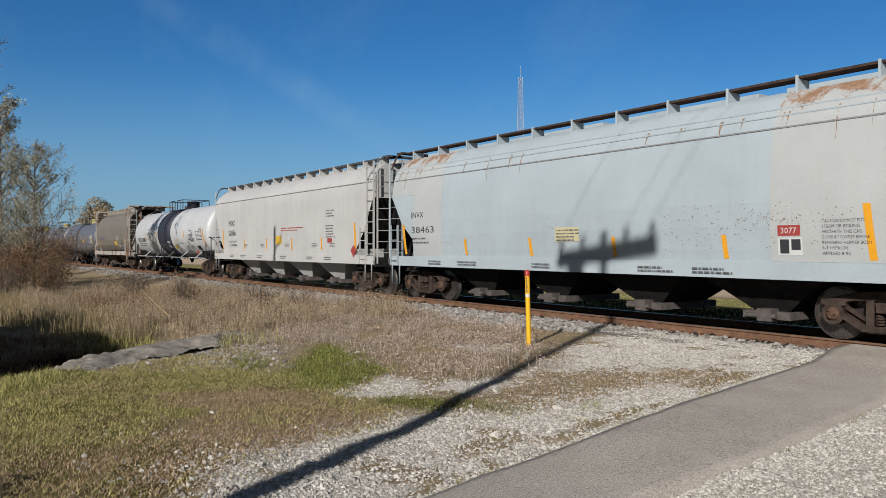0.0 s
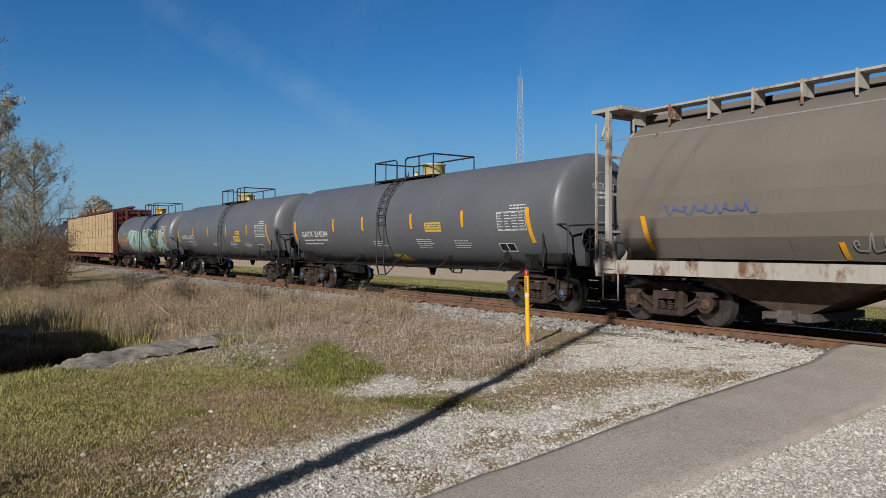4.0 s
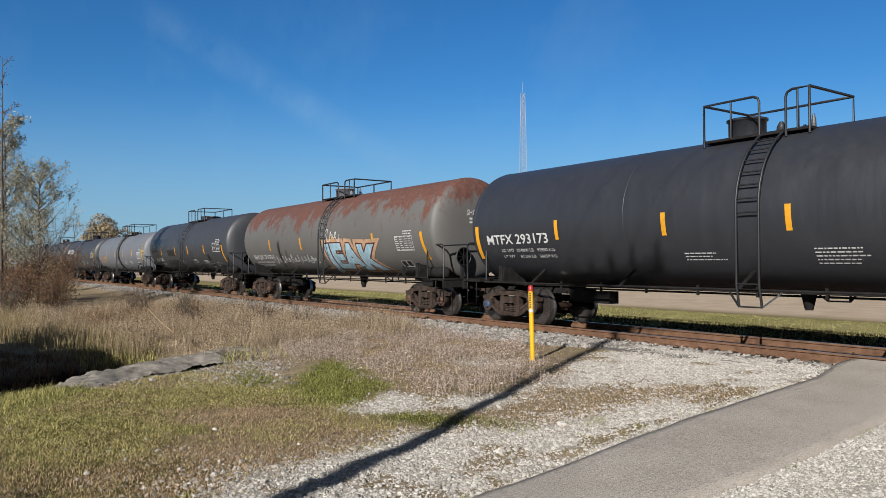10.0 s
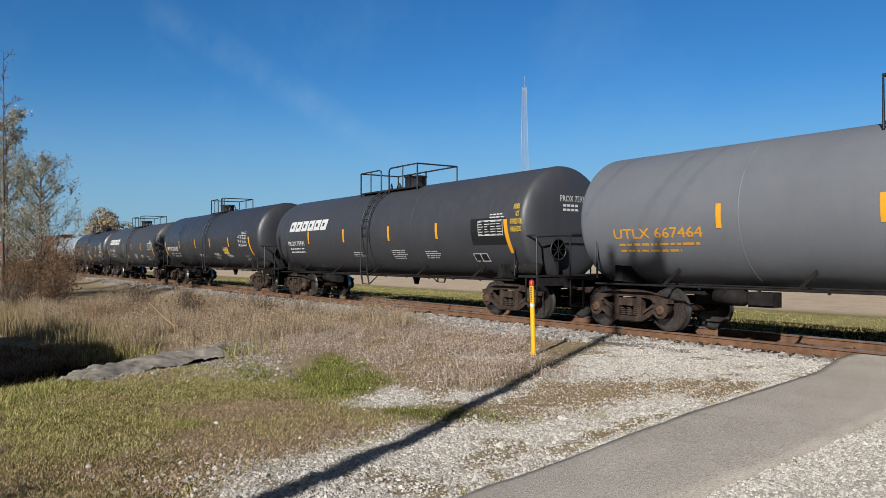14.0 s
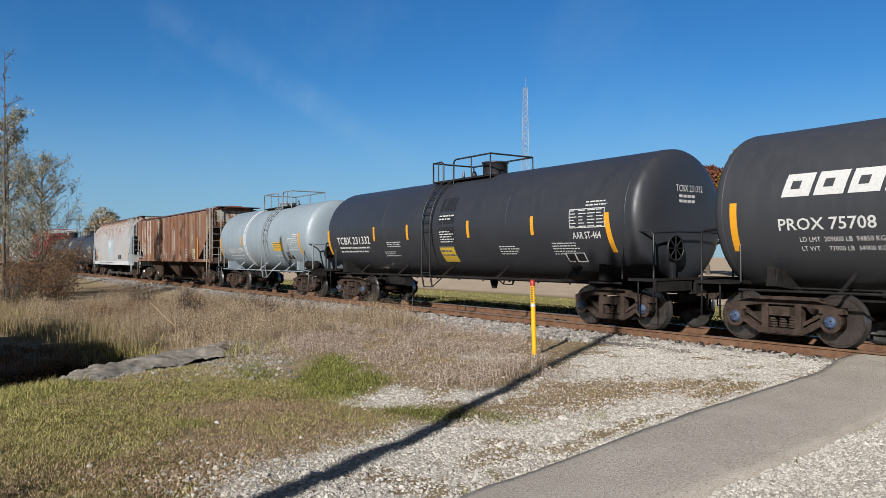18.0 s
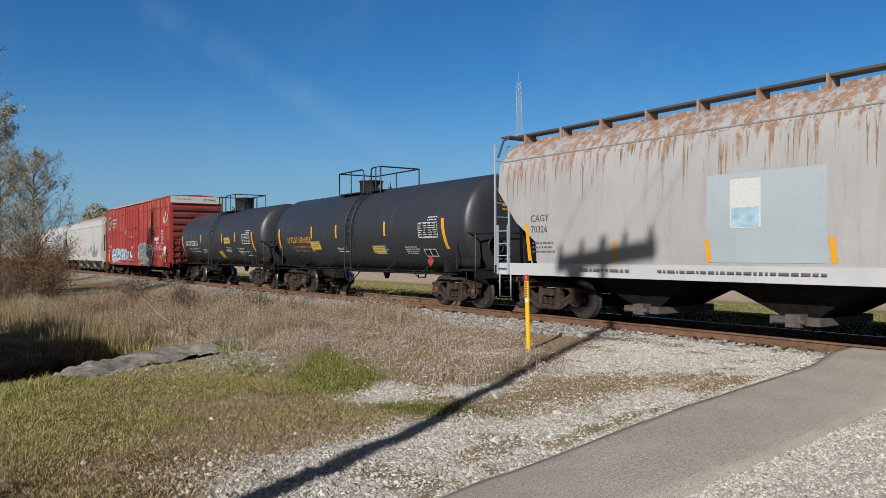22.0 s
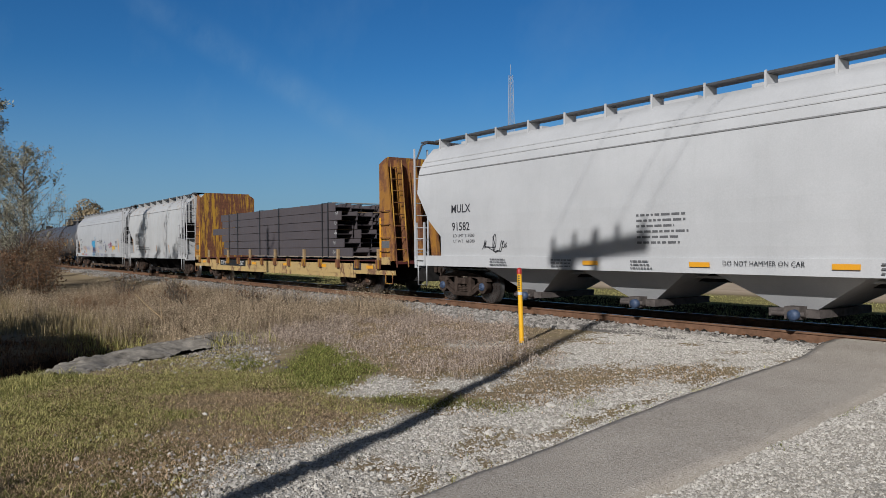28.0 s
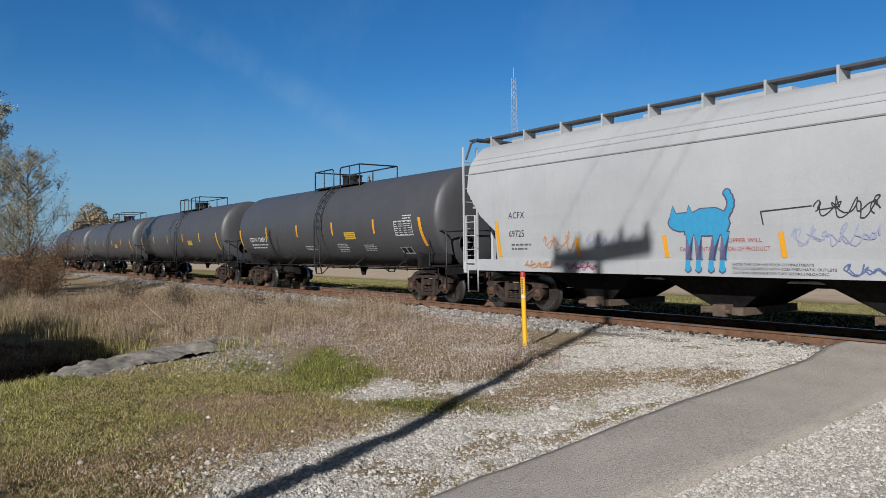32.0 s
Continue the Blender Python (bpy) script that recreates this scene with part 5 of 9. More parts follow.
    c, on, xr, xe = hopper_car("dusty taupe round-sided two-bay hopper car with rusty end cage", h, f, r, M_TAUPE, bays=2, round=1, W=1.58, baymat=M_BAYR, walk=M_CAGE, brk=M_CAGE, zlow=1.35, cut=0.45, zcut=1.4, deep=1.5,
                               framemat=M_CAGE, ladmat=M_CAGE, sillmat=M_CAGE, top=4.25, seam=3.75, lines=(3.9,), strips=(-0.91, 1.49), strip_z=(1.36, 1.65), big=(-4.75, 4.67), big_z=(1.5, 2.2), welds=7)
    patch(c, 1.14, 1.95, 1.72, 2.03, M_LABEL, on, "label")
    patch(c, 3.23, 3.94, 1.59, 1.88, M_INK, on, "label")
    stencil_rows(c, 3.28, 4.1, 1.84, 3, 0.09, M_WHITE, lambda z, q: (on(z, q)[0] - 0.004, on(z, q)[1]), 31)
    patch(c, 2.0, 2.75, 2.1, 2.42, M_GREYS, on, "repaint_patch")
    patch(c, 2.3, 2.75, 1.62, 1.74, M_WHITE, on, "label")
    scribble(c, on, -0.8, 1.45, 1.8, 0.35, M_GREYS, 77, 0.03)
    scribble(c, on, 1.6, 1.4, 2.6, 0.3, M_GREYS, 78, 0.03)
    scribble(c, on, -4.3, 2.2, 2.0, 0.22, M_BLUEF, 79, 0.035)
    for d in (-1, 1):
        e = xe if d > 0 else xr
        for y in (-1.5, -0.7, 0.7, 1.5):
            part("cage_post", Shape().beam((e - d * 0.15, y, 1.1), (e - d * 0.15, y, 4.46), 0.10), M_CAGE, c, "rusty white end post")
        for z in (1.9, 2.7, 3.5):
            part("cage_bar", Shape().beam((e - d * 0.15, -1.5, z), (e - d * 0.15, 1.5, z), 0.05), M_CAGE, c)
        part("cage_roof", Shape().box(min(e - d * 0.55, e + d * 0.3), max(e - d * 0.55, e + d * 0.3), -1.55, 1.55, 4.46, 4.54), M_CAGE, c)
        part("cage_brace", Shape().beam((e - d * 0.15, -0.7, 3.6), (e - d * 0.15, 0.7, 4.4), 0.08), M_CAGE, c)
    put(3, c)
    # pale car streaked with rust
    h, f, r = reach(18)
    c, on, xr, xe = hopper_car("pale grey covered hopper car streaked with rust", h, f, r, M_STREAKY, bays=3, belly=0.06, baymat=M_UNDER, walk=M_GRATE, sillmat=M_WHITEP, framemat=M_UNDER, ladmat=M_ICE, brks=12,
                               strips=(-3.5, -1.26, 1.05), big=(-6.2, 5.7), lines=(3.85,), cut=1.4)
    patch(c, -1.28, 0.94, 1.36, 2.97, M_ICE, on, "repaint_panel", n=8)
    patch(c, -0.81, -0.21, 1.98, 2.86, M_WHITE, on, "label", lift=0.004, n=8)
    patch(c, -0.78, -0.24, 2.0, 2.35, M_PALEB, on, "label", lift=0.007)
    lettering("CAGY", c, -6.14, 2.29, 0.16, M_INK, on)
    lettering("70326", c, -6.14, 2.03, 0.16, M_INK, on)
    stencil_rows(c, -6.1, -5.3, 1.8, 3, 0.1, M_INK, on, 7)
    stencil_rows(c, -4.5, -3.0, 1.2, 1, 0.12, M_INK, flat(-1.60), 8)
    stencil_rows(c, -2.4, 1.6, 1.2, 1, 0.1, M_INK, flat(-1.60), 9)
    for x in (2.6, 3.2):
        patch(c, x, x + 0.5, 1.45, 1.75, M_INK, on, "label")
    roof_rust(c, on, xr, xe, 3.8, 62, 16)
    put(18, c)
    # long off-white four-bay
    h, f, r = reach(22)
    c, on, xr, xe = hopper_car("off-white four-bay covered hopper car with small graffiti", h, f, r, M_OFFW, bays=4, W=1.5, baymat=M_OFFW, walk=M_MAROON, brks=20, framemat=M_OFFW, ladmat=M_OFFW, strips=(-5.56, -2.08), big=(7.65,), lines=(3.85,), seam=3.85, top=4.5)
    lettering("CEFX", c, -7.69, 2.28, 0.17, M_INK, on)
    lettering("491475", c, -7.69, 1.86, 0.17, M_INK, on)
    stencil_rows(c, 3.34, 4.4, 2.17, 5, 0.1, M_INK, on, 5)
    stencil_rows(c, -7.6, -6.4, 1.72, 2, 0.1, M_INK, on, 6)
    scribble(c, on, -0.57, 1.4, 2.0, 0.7, M_ROSE, 1)
    scribble(c, on, 4.05, 1.4, 2.4, 0.5, M_TEALD, 2, 0.06)
    blob(c, on, [(4.3, 1.35), (6.3, 1.35), (6.2, 1.7), (5.6, 1.8), (5.3, 2.45), (5.0, 2.5), (4.9, 1.85), (4.4, 1.75)], M_TEALD, "graffiti", 0.0, "grey-teal sprayed shape")
    scribble(c, on, 2.6, 1.6, 0.57, 0.5, M_INK, 3)
    scribble(c, on, 6.14, 1.6, 0.86, 0.5, M_ROSE, 4)
    put(22, c)
    # bright white plastics hopper
    h, f, r = reach(23)
    c, on, xr, xe = hopper_car("clean white four-bay covered hopper car with blue outlet caps", h, f, r, M_WHITEP, bays=4, belly=0.08, baymat=M_WHITEP, walk=M_GRATE, brks=15, caps=True, blue=1, framemat=M_WHITEP, ladmat=M_WHITEP,
                               dashes=((-2.6, 1.13, 1.22), (0.12, 1.13, 1.22), (2.78, 1.13, 1.22), (5.22, 1.13, 1.22)), top=4.42, lines=(3.62, 3.86, 4.0))
    lettering("MULX", c, -7.67, 2.46, 0.22, M_INK, on, fat=0.01)
    lettering("91582", c, -7.64, 1.98, 0.22, M_INK, on, fat=0.01)
    lettering("LD LMT 219500", c, -7.60, 1.80, 0.085, M_INK, on, width=0.92)
    lettering("LT WT   66500", c, -7.60, 1.65, 0.085, M_INK, on, width=0.92)
    scribble(c, on, -6.36, 1.35, 1.0, 0.5, M_INK, 6, 0.024)
    scribble(c, on, -6.3, 1.38, 0.9, 0.42, M_INK, 106, 0.02)
    lettering("DO NOT HAMMER ON CAR", c, 0.6, 1.17, 0.085, M_INK, flat(-1.60))
    stencil_rows(c, -1.37, -0.1, 2.17, 6, 0.11, M_INK, on, 4)
    stencil_rows(c, 6.96, 7.8, 2.17, 3, 0.09, M_INK, on, 5)
    for k, x in enumerate((-6.0, -3.8, -1.5, 3.3, 4.6)):
        stencil_rows(c, x, x + 0.7, 1.24, 3, 0.07, M_INK, flat(-1.60), 50 + k)
    patch(c, 7.64, 8.4, 1.14, 1.27, M_AMBER, flat(-1.61), "reflector_strip")
    put(23, c)
    # stained white car
    h, f, r = reach(25)
    c, on, xr, xe = hopper_car("stained white covered hopper car with a zigzag roof edge", h, f, r, M_STAINW, bays=3, belly=0.08, baymat=M_UNDER, walk=M_GRATE, brks=9, lines=(3.75,), seam=3.75, zlow=2.15, zcut=2.96, framemat=M_WHITEP, ladmat=M_WHITEP, strips=(-2.06, 0.6, 3.2), big=(-4.96,), strip_mat=M_TANS)
    patch(c, -4.39, -3.3, 1.83, 2.58, M_PALEPATCH, on, "repaint_panel")
    lettering("WFRX", c, -4.30, 2.30, 0.20, M_INK, lambda z, q: (on(z, q)[0] - 0.005, on(z, q)[1]), width=0.9)
    lettering("413698", c, -4.28, 1.88, 0.20, M_INK, lambda z, q: (on(z, q)[0] - 0.005, on(z, q)[1]), width=0.92)
    lettering("LD LMT 227000LBS 103000KG", c, -4.33, 1.66, 0.085, M_INK, on, width=2.0)
    lettering("LT WT   59000LBS  26800KG", c, -4.33, 1.50, 0.085, M_INK, on, width=2.0)
    stencil_rows(c, -2.5, -0.9, 1.66, 2, 0.10, M_INK, on, 4)
    patch(c, -3.1, -2.85, 2.15, 2.4, M_INK, on, "label")
    patch(c, -3.08, -2.87, 2.17, 2.38, M_WHITEP, on, "label", lift=0.004)
    put(25, c)
    # white car with the blue cat
    h, f, r = reach(26)
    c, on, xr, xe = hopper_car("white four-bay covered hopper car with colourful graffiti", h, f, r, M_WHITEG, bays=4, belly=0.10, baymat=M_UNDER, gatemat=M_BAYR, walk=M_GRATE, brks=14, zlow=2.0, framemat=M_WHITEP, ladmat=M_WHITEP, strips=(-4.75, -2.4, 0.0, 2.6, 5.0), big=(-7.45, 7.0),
                               lines=(3.55, 3.78, 3.92), top=4.3)
    lettering("ACFX", c, -7.08, 2.30, 0.16, M_INK, on)
    lettering("69725", c, -7.08, 1.85, 0.16, M_INK, on)
    stencil_rows(c, -7.0, -6.2, 1.68, 2, 0.1, M_INK, on, 3)
    cat_drawing(c, on, -1.5)
    on_sill = flat(-1.570)
    for x, z, w_, h_, m_, k, s_ in ((-5.95, 1.5, 1.1, 0.5, M_ORSPR, 11, on), (-4.55, 1.55, 1.35, 0.34, M_LILAC, 12, on), (0.5, 1.98, 1.15, 0.42, M_INK, 13, on), (0.12, 1.55, 1.5, 0.36, M_LILAC, 14, on),
                                  (1.0, 1.07, 0.9, 0.2, M_BLUEF, 15, on_sill), (-5.15, 1.08, 1.0, 0.18, M_ROSE, 18, on_sill), (-6.5, 1.1, 1.0, 0.18, M_ORSPR, 19, on_sill)):
        scribble(c, s_, x, z, w_, h_, m_, k, 0.02)
        scribble(c, s_, x + 0.05, z + 0.02, w_ * 0.9, h_ * 0.9, m_, k + 40, 0.018)
    blob(c, on, [(-0.40, 2.145), (0.5, 2.20), (0.5, 2.22), (-0.41, 2.17)], M_INK, "graffiti")
    blob(c, on, [(-0.37, 1.93), (-0.345, 1.93), (-0.385, 2.15), (-0.41, 2.15)], M_INK, "graffiti")
    lettering("HOPPER WILL", c, -1.15, 1.63, 0.075, M_RED, on, width=0.75)
    lettering("CAUSE CONTAMINATION OF PRODUCT", c, -2.1, 1.48, 0.075, M_RED, on, width=1.85)
    for k, line in enumerate(("NOTE: THIS CAR HAS FOUR COMPARTMENTS", "THIS CAR EQUIPPED WITH 5235 PNEUMATIC OUTLETS", "CAUTION: REMOVE BOTH CAPS BEFORE UNLOADING")):
        lettering(line, c, -0.95, 1.215 - 0.075 * k, 0.045, M_INK, on_sill, width=0.041 * len(line))
    blob(c, on, oval(2.4, 1.75, 0.34, 0.42), M_BLUEF, "graffiti", 0.0, "blue looped tag")
    blob(c, on, oval(2.4, 1.75, 0.29, 0.36), M_WHITEG, "graffiti", 0.003)
    scribble(c, on, 1.9, 1.5, 1.5, 0.55, M_INK, 16, 0.045)
    scribble(c, on, 3.6, 1.68, 1.5, 0.5, M_ROSE, 17, 0.05)
    patch(c, 4.9, 5.75, 1.55, 1.82, M_LABEL, on, "label")
    stencil_rows(c, 6.0, 6.7, 2.15, 5, 0.09, M_INK, on, 33)
    for k, x in enumerate((2.3, 4.8)):
        stencil_rows(c, x, x + 1.4, 1.22, 3, 0.07, M_INK, flat(-1.60), 60 + k)
    put(26, c)


def roof_rust(car, on, xr, xe, z, seed, n=9):
    """Rust runs that start at the roof edge and thin out downwards."""
    r = random.Random(seed)
    for k in range(n * 3):
        x = xr + 0.3 + (xe - xr - 0.6) * (r.random() if n > 12 else (r.random() ** 2.5 * 0.4 if k % 2 else 1 - r.random() ** 2.5 * 0.4))
        w, L = r.uniform(0.006, 0.035), r.uniform(0.2, 1.0) * (1.3 if n > 12 else 0.6)
        edge = [(x + w * r.uniform(0.7, 1.3), z), (x + w * r.uniform(0.6, 1.6), z - L * 0.2), (x + w * r.uniform(0.3, 0.9), z - L * 0.5), (x + w * 0.2, z - L * r.uniform(0.75, 1.0)), (x - w * 0.15, z - L), (x - w * r.uniform(0.4, 0.9), z - L * 0.45), (x - w * r.uniform(0.7, 1.5), z - L * 0.15), (x - w, z)]
        blob(car, on, edge, M_RUN, "rust_run", 0.0)


def chips(car, on, seed, fields):
    """Small rusty chips knocked out of the paint."""
    r = random.Random(seed)
    s = Shape()
    for x0, x1, z0, z1, n in fields:
        for _ in range(n):
            x, z, q = r.uniform(x0, x1), r.triangular(z0, z1), r.uniform(0.004, 0.014)
            v = [(x + q * r.uniform(0.5, 1.2) * math.cos(a), on(z, q * math.sin(a))[0] - 0.001, z + q * r.uniform(0.6, 1.2) * math.sin(a)) for a in (0.2, 1.4, 2.7, 3.9, 5.2)]
            s.add(v, [(0, 1, 2, 3, 4)])
    part("paint_chips", s, M_CHIP, car, "rusty chips in the paint", kind="stuff")


M_CHIP = plain("rusty_chip", (0.173, 0.0961, 0.0545), 0.8, 0, 0.4, 10, 0)
M_WALKR = plain("rusty_running_board", (0.0545, 0.0372, 0.0308), 0.8, 0, 0.4, 8)
M_PALELAB = plain("faded_yellow_label", (0.449, 0.397, 0.231), 0.5, 0, 0.1, 25, 0)
M_LILAC = plain("lilac_spray", (0.256, 0.269, 0.372), 0.6, 0, 0.1, 15, 0)
M_CATLINE = plain("maroon_spray_line", (0.0641, 0.0577, 0.109), 0.6, 0, 0.2, 15, 0)
M_FADED = paint("cream_faded_panel_rusting", (0.365, 0.375, 0.365), 0.55, 0.15, 0.30, runs=(2.0, 2.0, 0.9), crown=(3.3, 4.35), dirt_col=(0.295, 0.231, 0.173), rust_col=(0.147, 0.0865, 0.0513), seed=51)
M_RUN = plain("rust_run_stain", (0.231, 0.16, 0.106), 0.8, 0, 0.4, 6, 0)
M_CAGE = paint("white_frame_paint_rusting", (0.321, 0.295, 0.256), 0.7, 0.5, 0.47, rust_col=(0.0833, 0.0385, 0.0192), seed=31)
M_BAYR = plain("grimy_bay_steel", (0.109, 0.0801, 0.0609), 0.8, 0, 0.4, 4)
M_BLUEF = plain("faded_blue_spray", (0.0769, 0.103, 0.212), 0.6, 0, 0.2, 6, 0)
M_TEALD = plain("grey_teal_spray", (0.141, 0.212, 0.231), 0.6, 0, 0.3, 5, 0)
M_TANS = plain("faded_tan_reflector", (0.353, 0.212, 0.115), 0.6, 0, 0.15, 10, 0)
M_STAINW = paint("white_paint_stained_tan", (0.385, 0.385, 0.378), 0.55, 0.32, 0.03, runs=(2.5, 2.5, 0.4), crown=(1.2, 4.2), rust_col=(0.173, 0.122, 0.0769), dirt_col=(0.269, 0.192, 0.122), seed=21)
M_PALEPATCH = plain("grey_repaint", (0.231, 0.224, 0.212), 0.6, 0, 0.12, 6, 0)


def scribble(parent, on, x, z, w, h, mat, seed, pen=0.035):
    """A sprayed tag: a looping stroke."""
    r = random.Random(seed)
    n = max(2.5, w / max(0.22, h * 0.75))
    ph, ph2, slant = r.uniform(0, 6), r.uniform(0, 6), r.uniform(0.1, 0.35)
    pts = []
    steps = int(n * 14)
    for i in range(steps + 1):
        u = i / steps
        t = 2 * math.pi * n * u
        tall = 0.28 + 0.2 * math.sin(t * 0.37 + ph) + 0.08 * math.sin(t * 1.7 + ph2)
        zz = 0.45 + tall * math.sin(t) + 0.12 * math.sin(2 * t + ph) + 0.08 * math.sin(t * 0.5 + ph2)
        xx = u + (0.42 / n) * math.cos(t + 0.3 * math.sin(t * 0.6 + ph)) * (0.6 + 0.5 * math.sin(t * 0.43 + ph2))
        zz = max(0.0, min(1.0, zz))
        pts.append((x + w * max(0.0, min(1.0, xx)) + slant * h * (zz - 0.5), z + h * zz))
    s = Shape()
    for (a, b), (c, d) in zip(pts, pts[1:]):
        L = math.hypot(c - a, d - b) or 1
        px, pz = -(d - b) / L * pen / 2, (c - a) / L * pen / 2
        v = []
        for X, Z in ((a + px, b + pz), (a - px, b - pz), (c - px, d - pz), (c + px, d + pz)):
            y, zz = on(z, Z - z)
            v.append((X, y - 0.00015 * len(s.f), zz))
        s.add(v, [(0, 1, 2, 3)])
    return part("graffiti_tag", s, mat, parent)


def blob(parent, on, pts, mat, name, lift=0.0, label=""):
    """A flat painted shape: a fan round its middle."""
    cx, cz = sum(p[0] for p in pts) / len(pts), sum(p[1] for p in pts) / len(pts)
    v = []
    for X, Z in [(cx, cz)] + list(pts):
        y, zz = on(cz, Z - cz)
        v.append((X, y - lift, zz))
    n = len(pts)
    return part(name, Shape().add(v, [(0, i + 1, (i + 1) % n + 1) for i in range(n)]), mat, parent, label)


def oval(x, z, a, b, n=14, t0=0.0):
    return [(x + a * math.cos(2 * math.pi * i / n + t0), z + b * math.sin(2 * math.pi * i / n + t0)) for i in range(n)]


def cat_drawing(car, base, x):
    """A sprayed blue cat, drawn as plain shapes."""
    def on(z0, rise):
        z = 1.08 + (z0 + rise - 1.0) * 0.78
        return (base(z, 0)[0] if z > 1.325 else -1.570), z

    def fill(pts, label=""):
        cx, cz = sum(p[0] for p in pts) / len(pts), sum(p[1] for p in pts) / len(pts)
        grown = [(cx + (p - cx) * (1 + 0.028 / math.hypot(p - cx, q - cz)), cz + (q - cz) * (1 + 0.028 / math.hypot(p - cx, q - cz))) for p, q in pts]
        blob(car, on, grown, M_CATLINE, "graffiti_line", 0.004)
        blob(car, on, pts, M_BLUES, "graffiti_cat", 0.008, label)

    fill([(x - 0.46, 1.92), (x + 0.0, 1.88), (x + 0.41, 1.90), (x + 0.50, 2.15), (x + 0.44, 2.40), (x + 0.22, 2.52), (x - 0.1, 2.52), (x - 0.38, 2.38)], "sprayed blue cat")
    fill(oval(x - 0.50, 2.22, 0.32, 0.22))
    for d in (-0.72, -0.36):
        fill([(x + d - 0.07, 2.34), (x + d + 0.10, 2.37), (x + d + 0.0, 2.62)])
    for d, k in ((-0.36, -0.02), (-0.18, 0.03), (0.22, -0.10), (0.40, -0.05)):
        fill([(x + d - 0.07, 1.95), (x + d + 0.09, 1.95), (x + d + 0.05 + k, 1.33), (x + d - 0.05 + k, 1.33)])
        fill([(x + d - 0.05 + k, 1.30), (x + d + 0.05 + k, 1.30), (x + d + 0.06 + k, 1.06), (x + d + 0.0 + k, 1.0), (x + d - 0.06 + k, 1.06)])
    for a in range(6):
        fill(oval(x + 0.44 + 0.09 * math.sin(a * 0.6), 2.36 + a * 0.10, 0.065, 0.08))


def bands_of(front):
    """The tall end strips: the rear one stands a little further out."""
    return (-front - 0.6, front)


ENDS = {}


def tanks():
    def tk(i, label, R, zc, mat, **o):
        h, f, r = reach(i)
        ov = o.pop("ov", 1.24)
        a, b = -h - min(ov, r - 0.42), h + min(ov, f - 0.42)
        c, on, on_at = tank_car(label, h, f, r, R, zc, a, b, mat, **o)
        put(i, c)
        ENDS[i] = on_at
        return c, on, a, b

    def smear(c, on, boxes, mat=None):
        for x0, x1, z0, z1 in boxes:
            patch(c, x0, x1, z0, z1, mat or M_DARKSPOT, on, "repaint_patch")

    def food_notice(c, on, at, x, step):
        for k, t in enumerate(("INEDIBLE", "NOT", "INTENDED FOR", "HUMAN FOOD")):
            lettering(t, c, x + (0.08 if k == 0 else 0.2 if k == 1 else 0.0), 2.78 - step * k, 0.13, M_YSTEN, on, squeeze=0.31, fat=0.026, along=lambda px: (lambda z, q: (at(px)(z, q)[0] - 0.012, at(px)(z, q)[1])))

    c, on, a, b = tk(2, "white tank car with a dark band round its middle", 1.495, 2.432, M_TANKW, zr=1.0, up=0.04, marks="DBCX 200880", text=(-6.95, 1.95, 1.96), ink=M_INK, mcap=0.25, bands=((-0.4, 1.43, M_NAVY),), plat=(-1.7, 1.10), hood_x=0.58, hood=M_NAVY, railmat=M_NAVY,
                     sidemat=M_TANKW, ladmat=M_NAVY, walkmat=M_NAVY, seams=(-6.9, -3.4, 2.77, 4.78, 7.45), strips=(-4.75, -2.27, 0.84, 3.65), bigs=(-7.75, 7.15), table=(5.91, 6.91, 1.96, 2.45), labels=((1.25, 1.95, 1.50, 1.78, M_LABEL),), hood_h=0.5,
                     placard=M_RED, notes=((2.6, 1.95), (4.4, 1.7), (-3.6, 1.9)), railends=M_TANKW)
    patch(c, -4.55, -4.25, 2.05, 2.42, M_INK, on, "label")
    patch(c, -4.52, -4.28, 2.08, 2.39, M_TANKW, on, "label", lift=0.004)
    blob(c, on, [(4.45, 2.0), (4.9, 1.85), (5.4, 1.9), (5.35, 2.3), (5.1, 2.52), (4.6, 2.55)], M_GREYS, "smudge", 0.0, "grey smudge of overspray")
    over = lambda z, q: (on(z, q)[0] - 0.004, on(z, q)[1])
    lettering("BUTYL", c, 4.6, 2.18, 0.13, M_INK, over)
    lettering("ACRYLATE", c, 4.56, 1.95, 0.13, M_INK, over)
    stencil_rows(c, 0.1, 0.9, 1.95, 6, 0.075, M_WHITE, lambda z, q: on(z, q, 0.02), 12)
    G = dict(hood=M_HOODY, blue=1)
    c, on, a, b = tk(4, "dark grey tank car with a cream valve housing", 1.467, 2.403, M_GREYT, zr=0.98, up=0.1, marks="GATX 234284", text=(-6.56, 1.94, 2.18), plat=(-2.0, 1.50), hood_x=0.4, lad_x=-0.34, strips=(-3.83, -1.7, 1.29, 3.86), bigs=(-7.11, 6.6), table=(5.35, 6.45, 1.98, 2.46),
                     labels=((2.01, 2.84, 2.0, 2.28, M_LABEL),), **G)
    patch(c, -0.2, 0.55, 1.12, 1.5, M_HOODB, on, "label", skew=-0.8)
    c, on, a, b = tk(5, "dark grey tank car with a cream valve housing", 1.467, 2.403, M_GREYT, zr=0.98, up=0.1, marks="GATX 224313", wts=("LD LMT 210900 LB  95650 KG", "LT WT    75100 LB  34050 KG"), text=(-6.16, 1.98, 2.03), plat=(-1.3, 1.80), hood_x=-0.12, lad_x=0.55, strips=(-4.1, -1.65, 1.15, 3.9), bigs=bands_of(6.3), table=(4.9, 6.0, 2.0, 2.5),
                     labels=((2.05, 2.89, 1.8, 2.08, M_LABEL), (2.41, 3.0, 2.12, 2.29, M_LABEL)), **G)
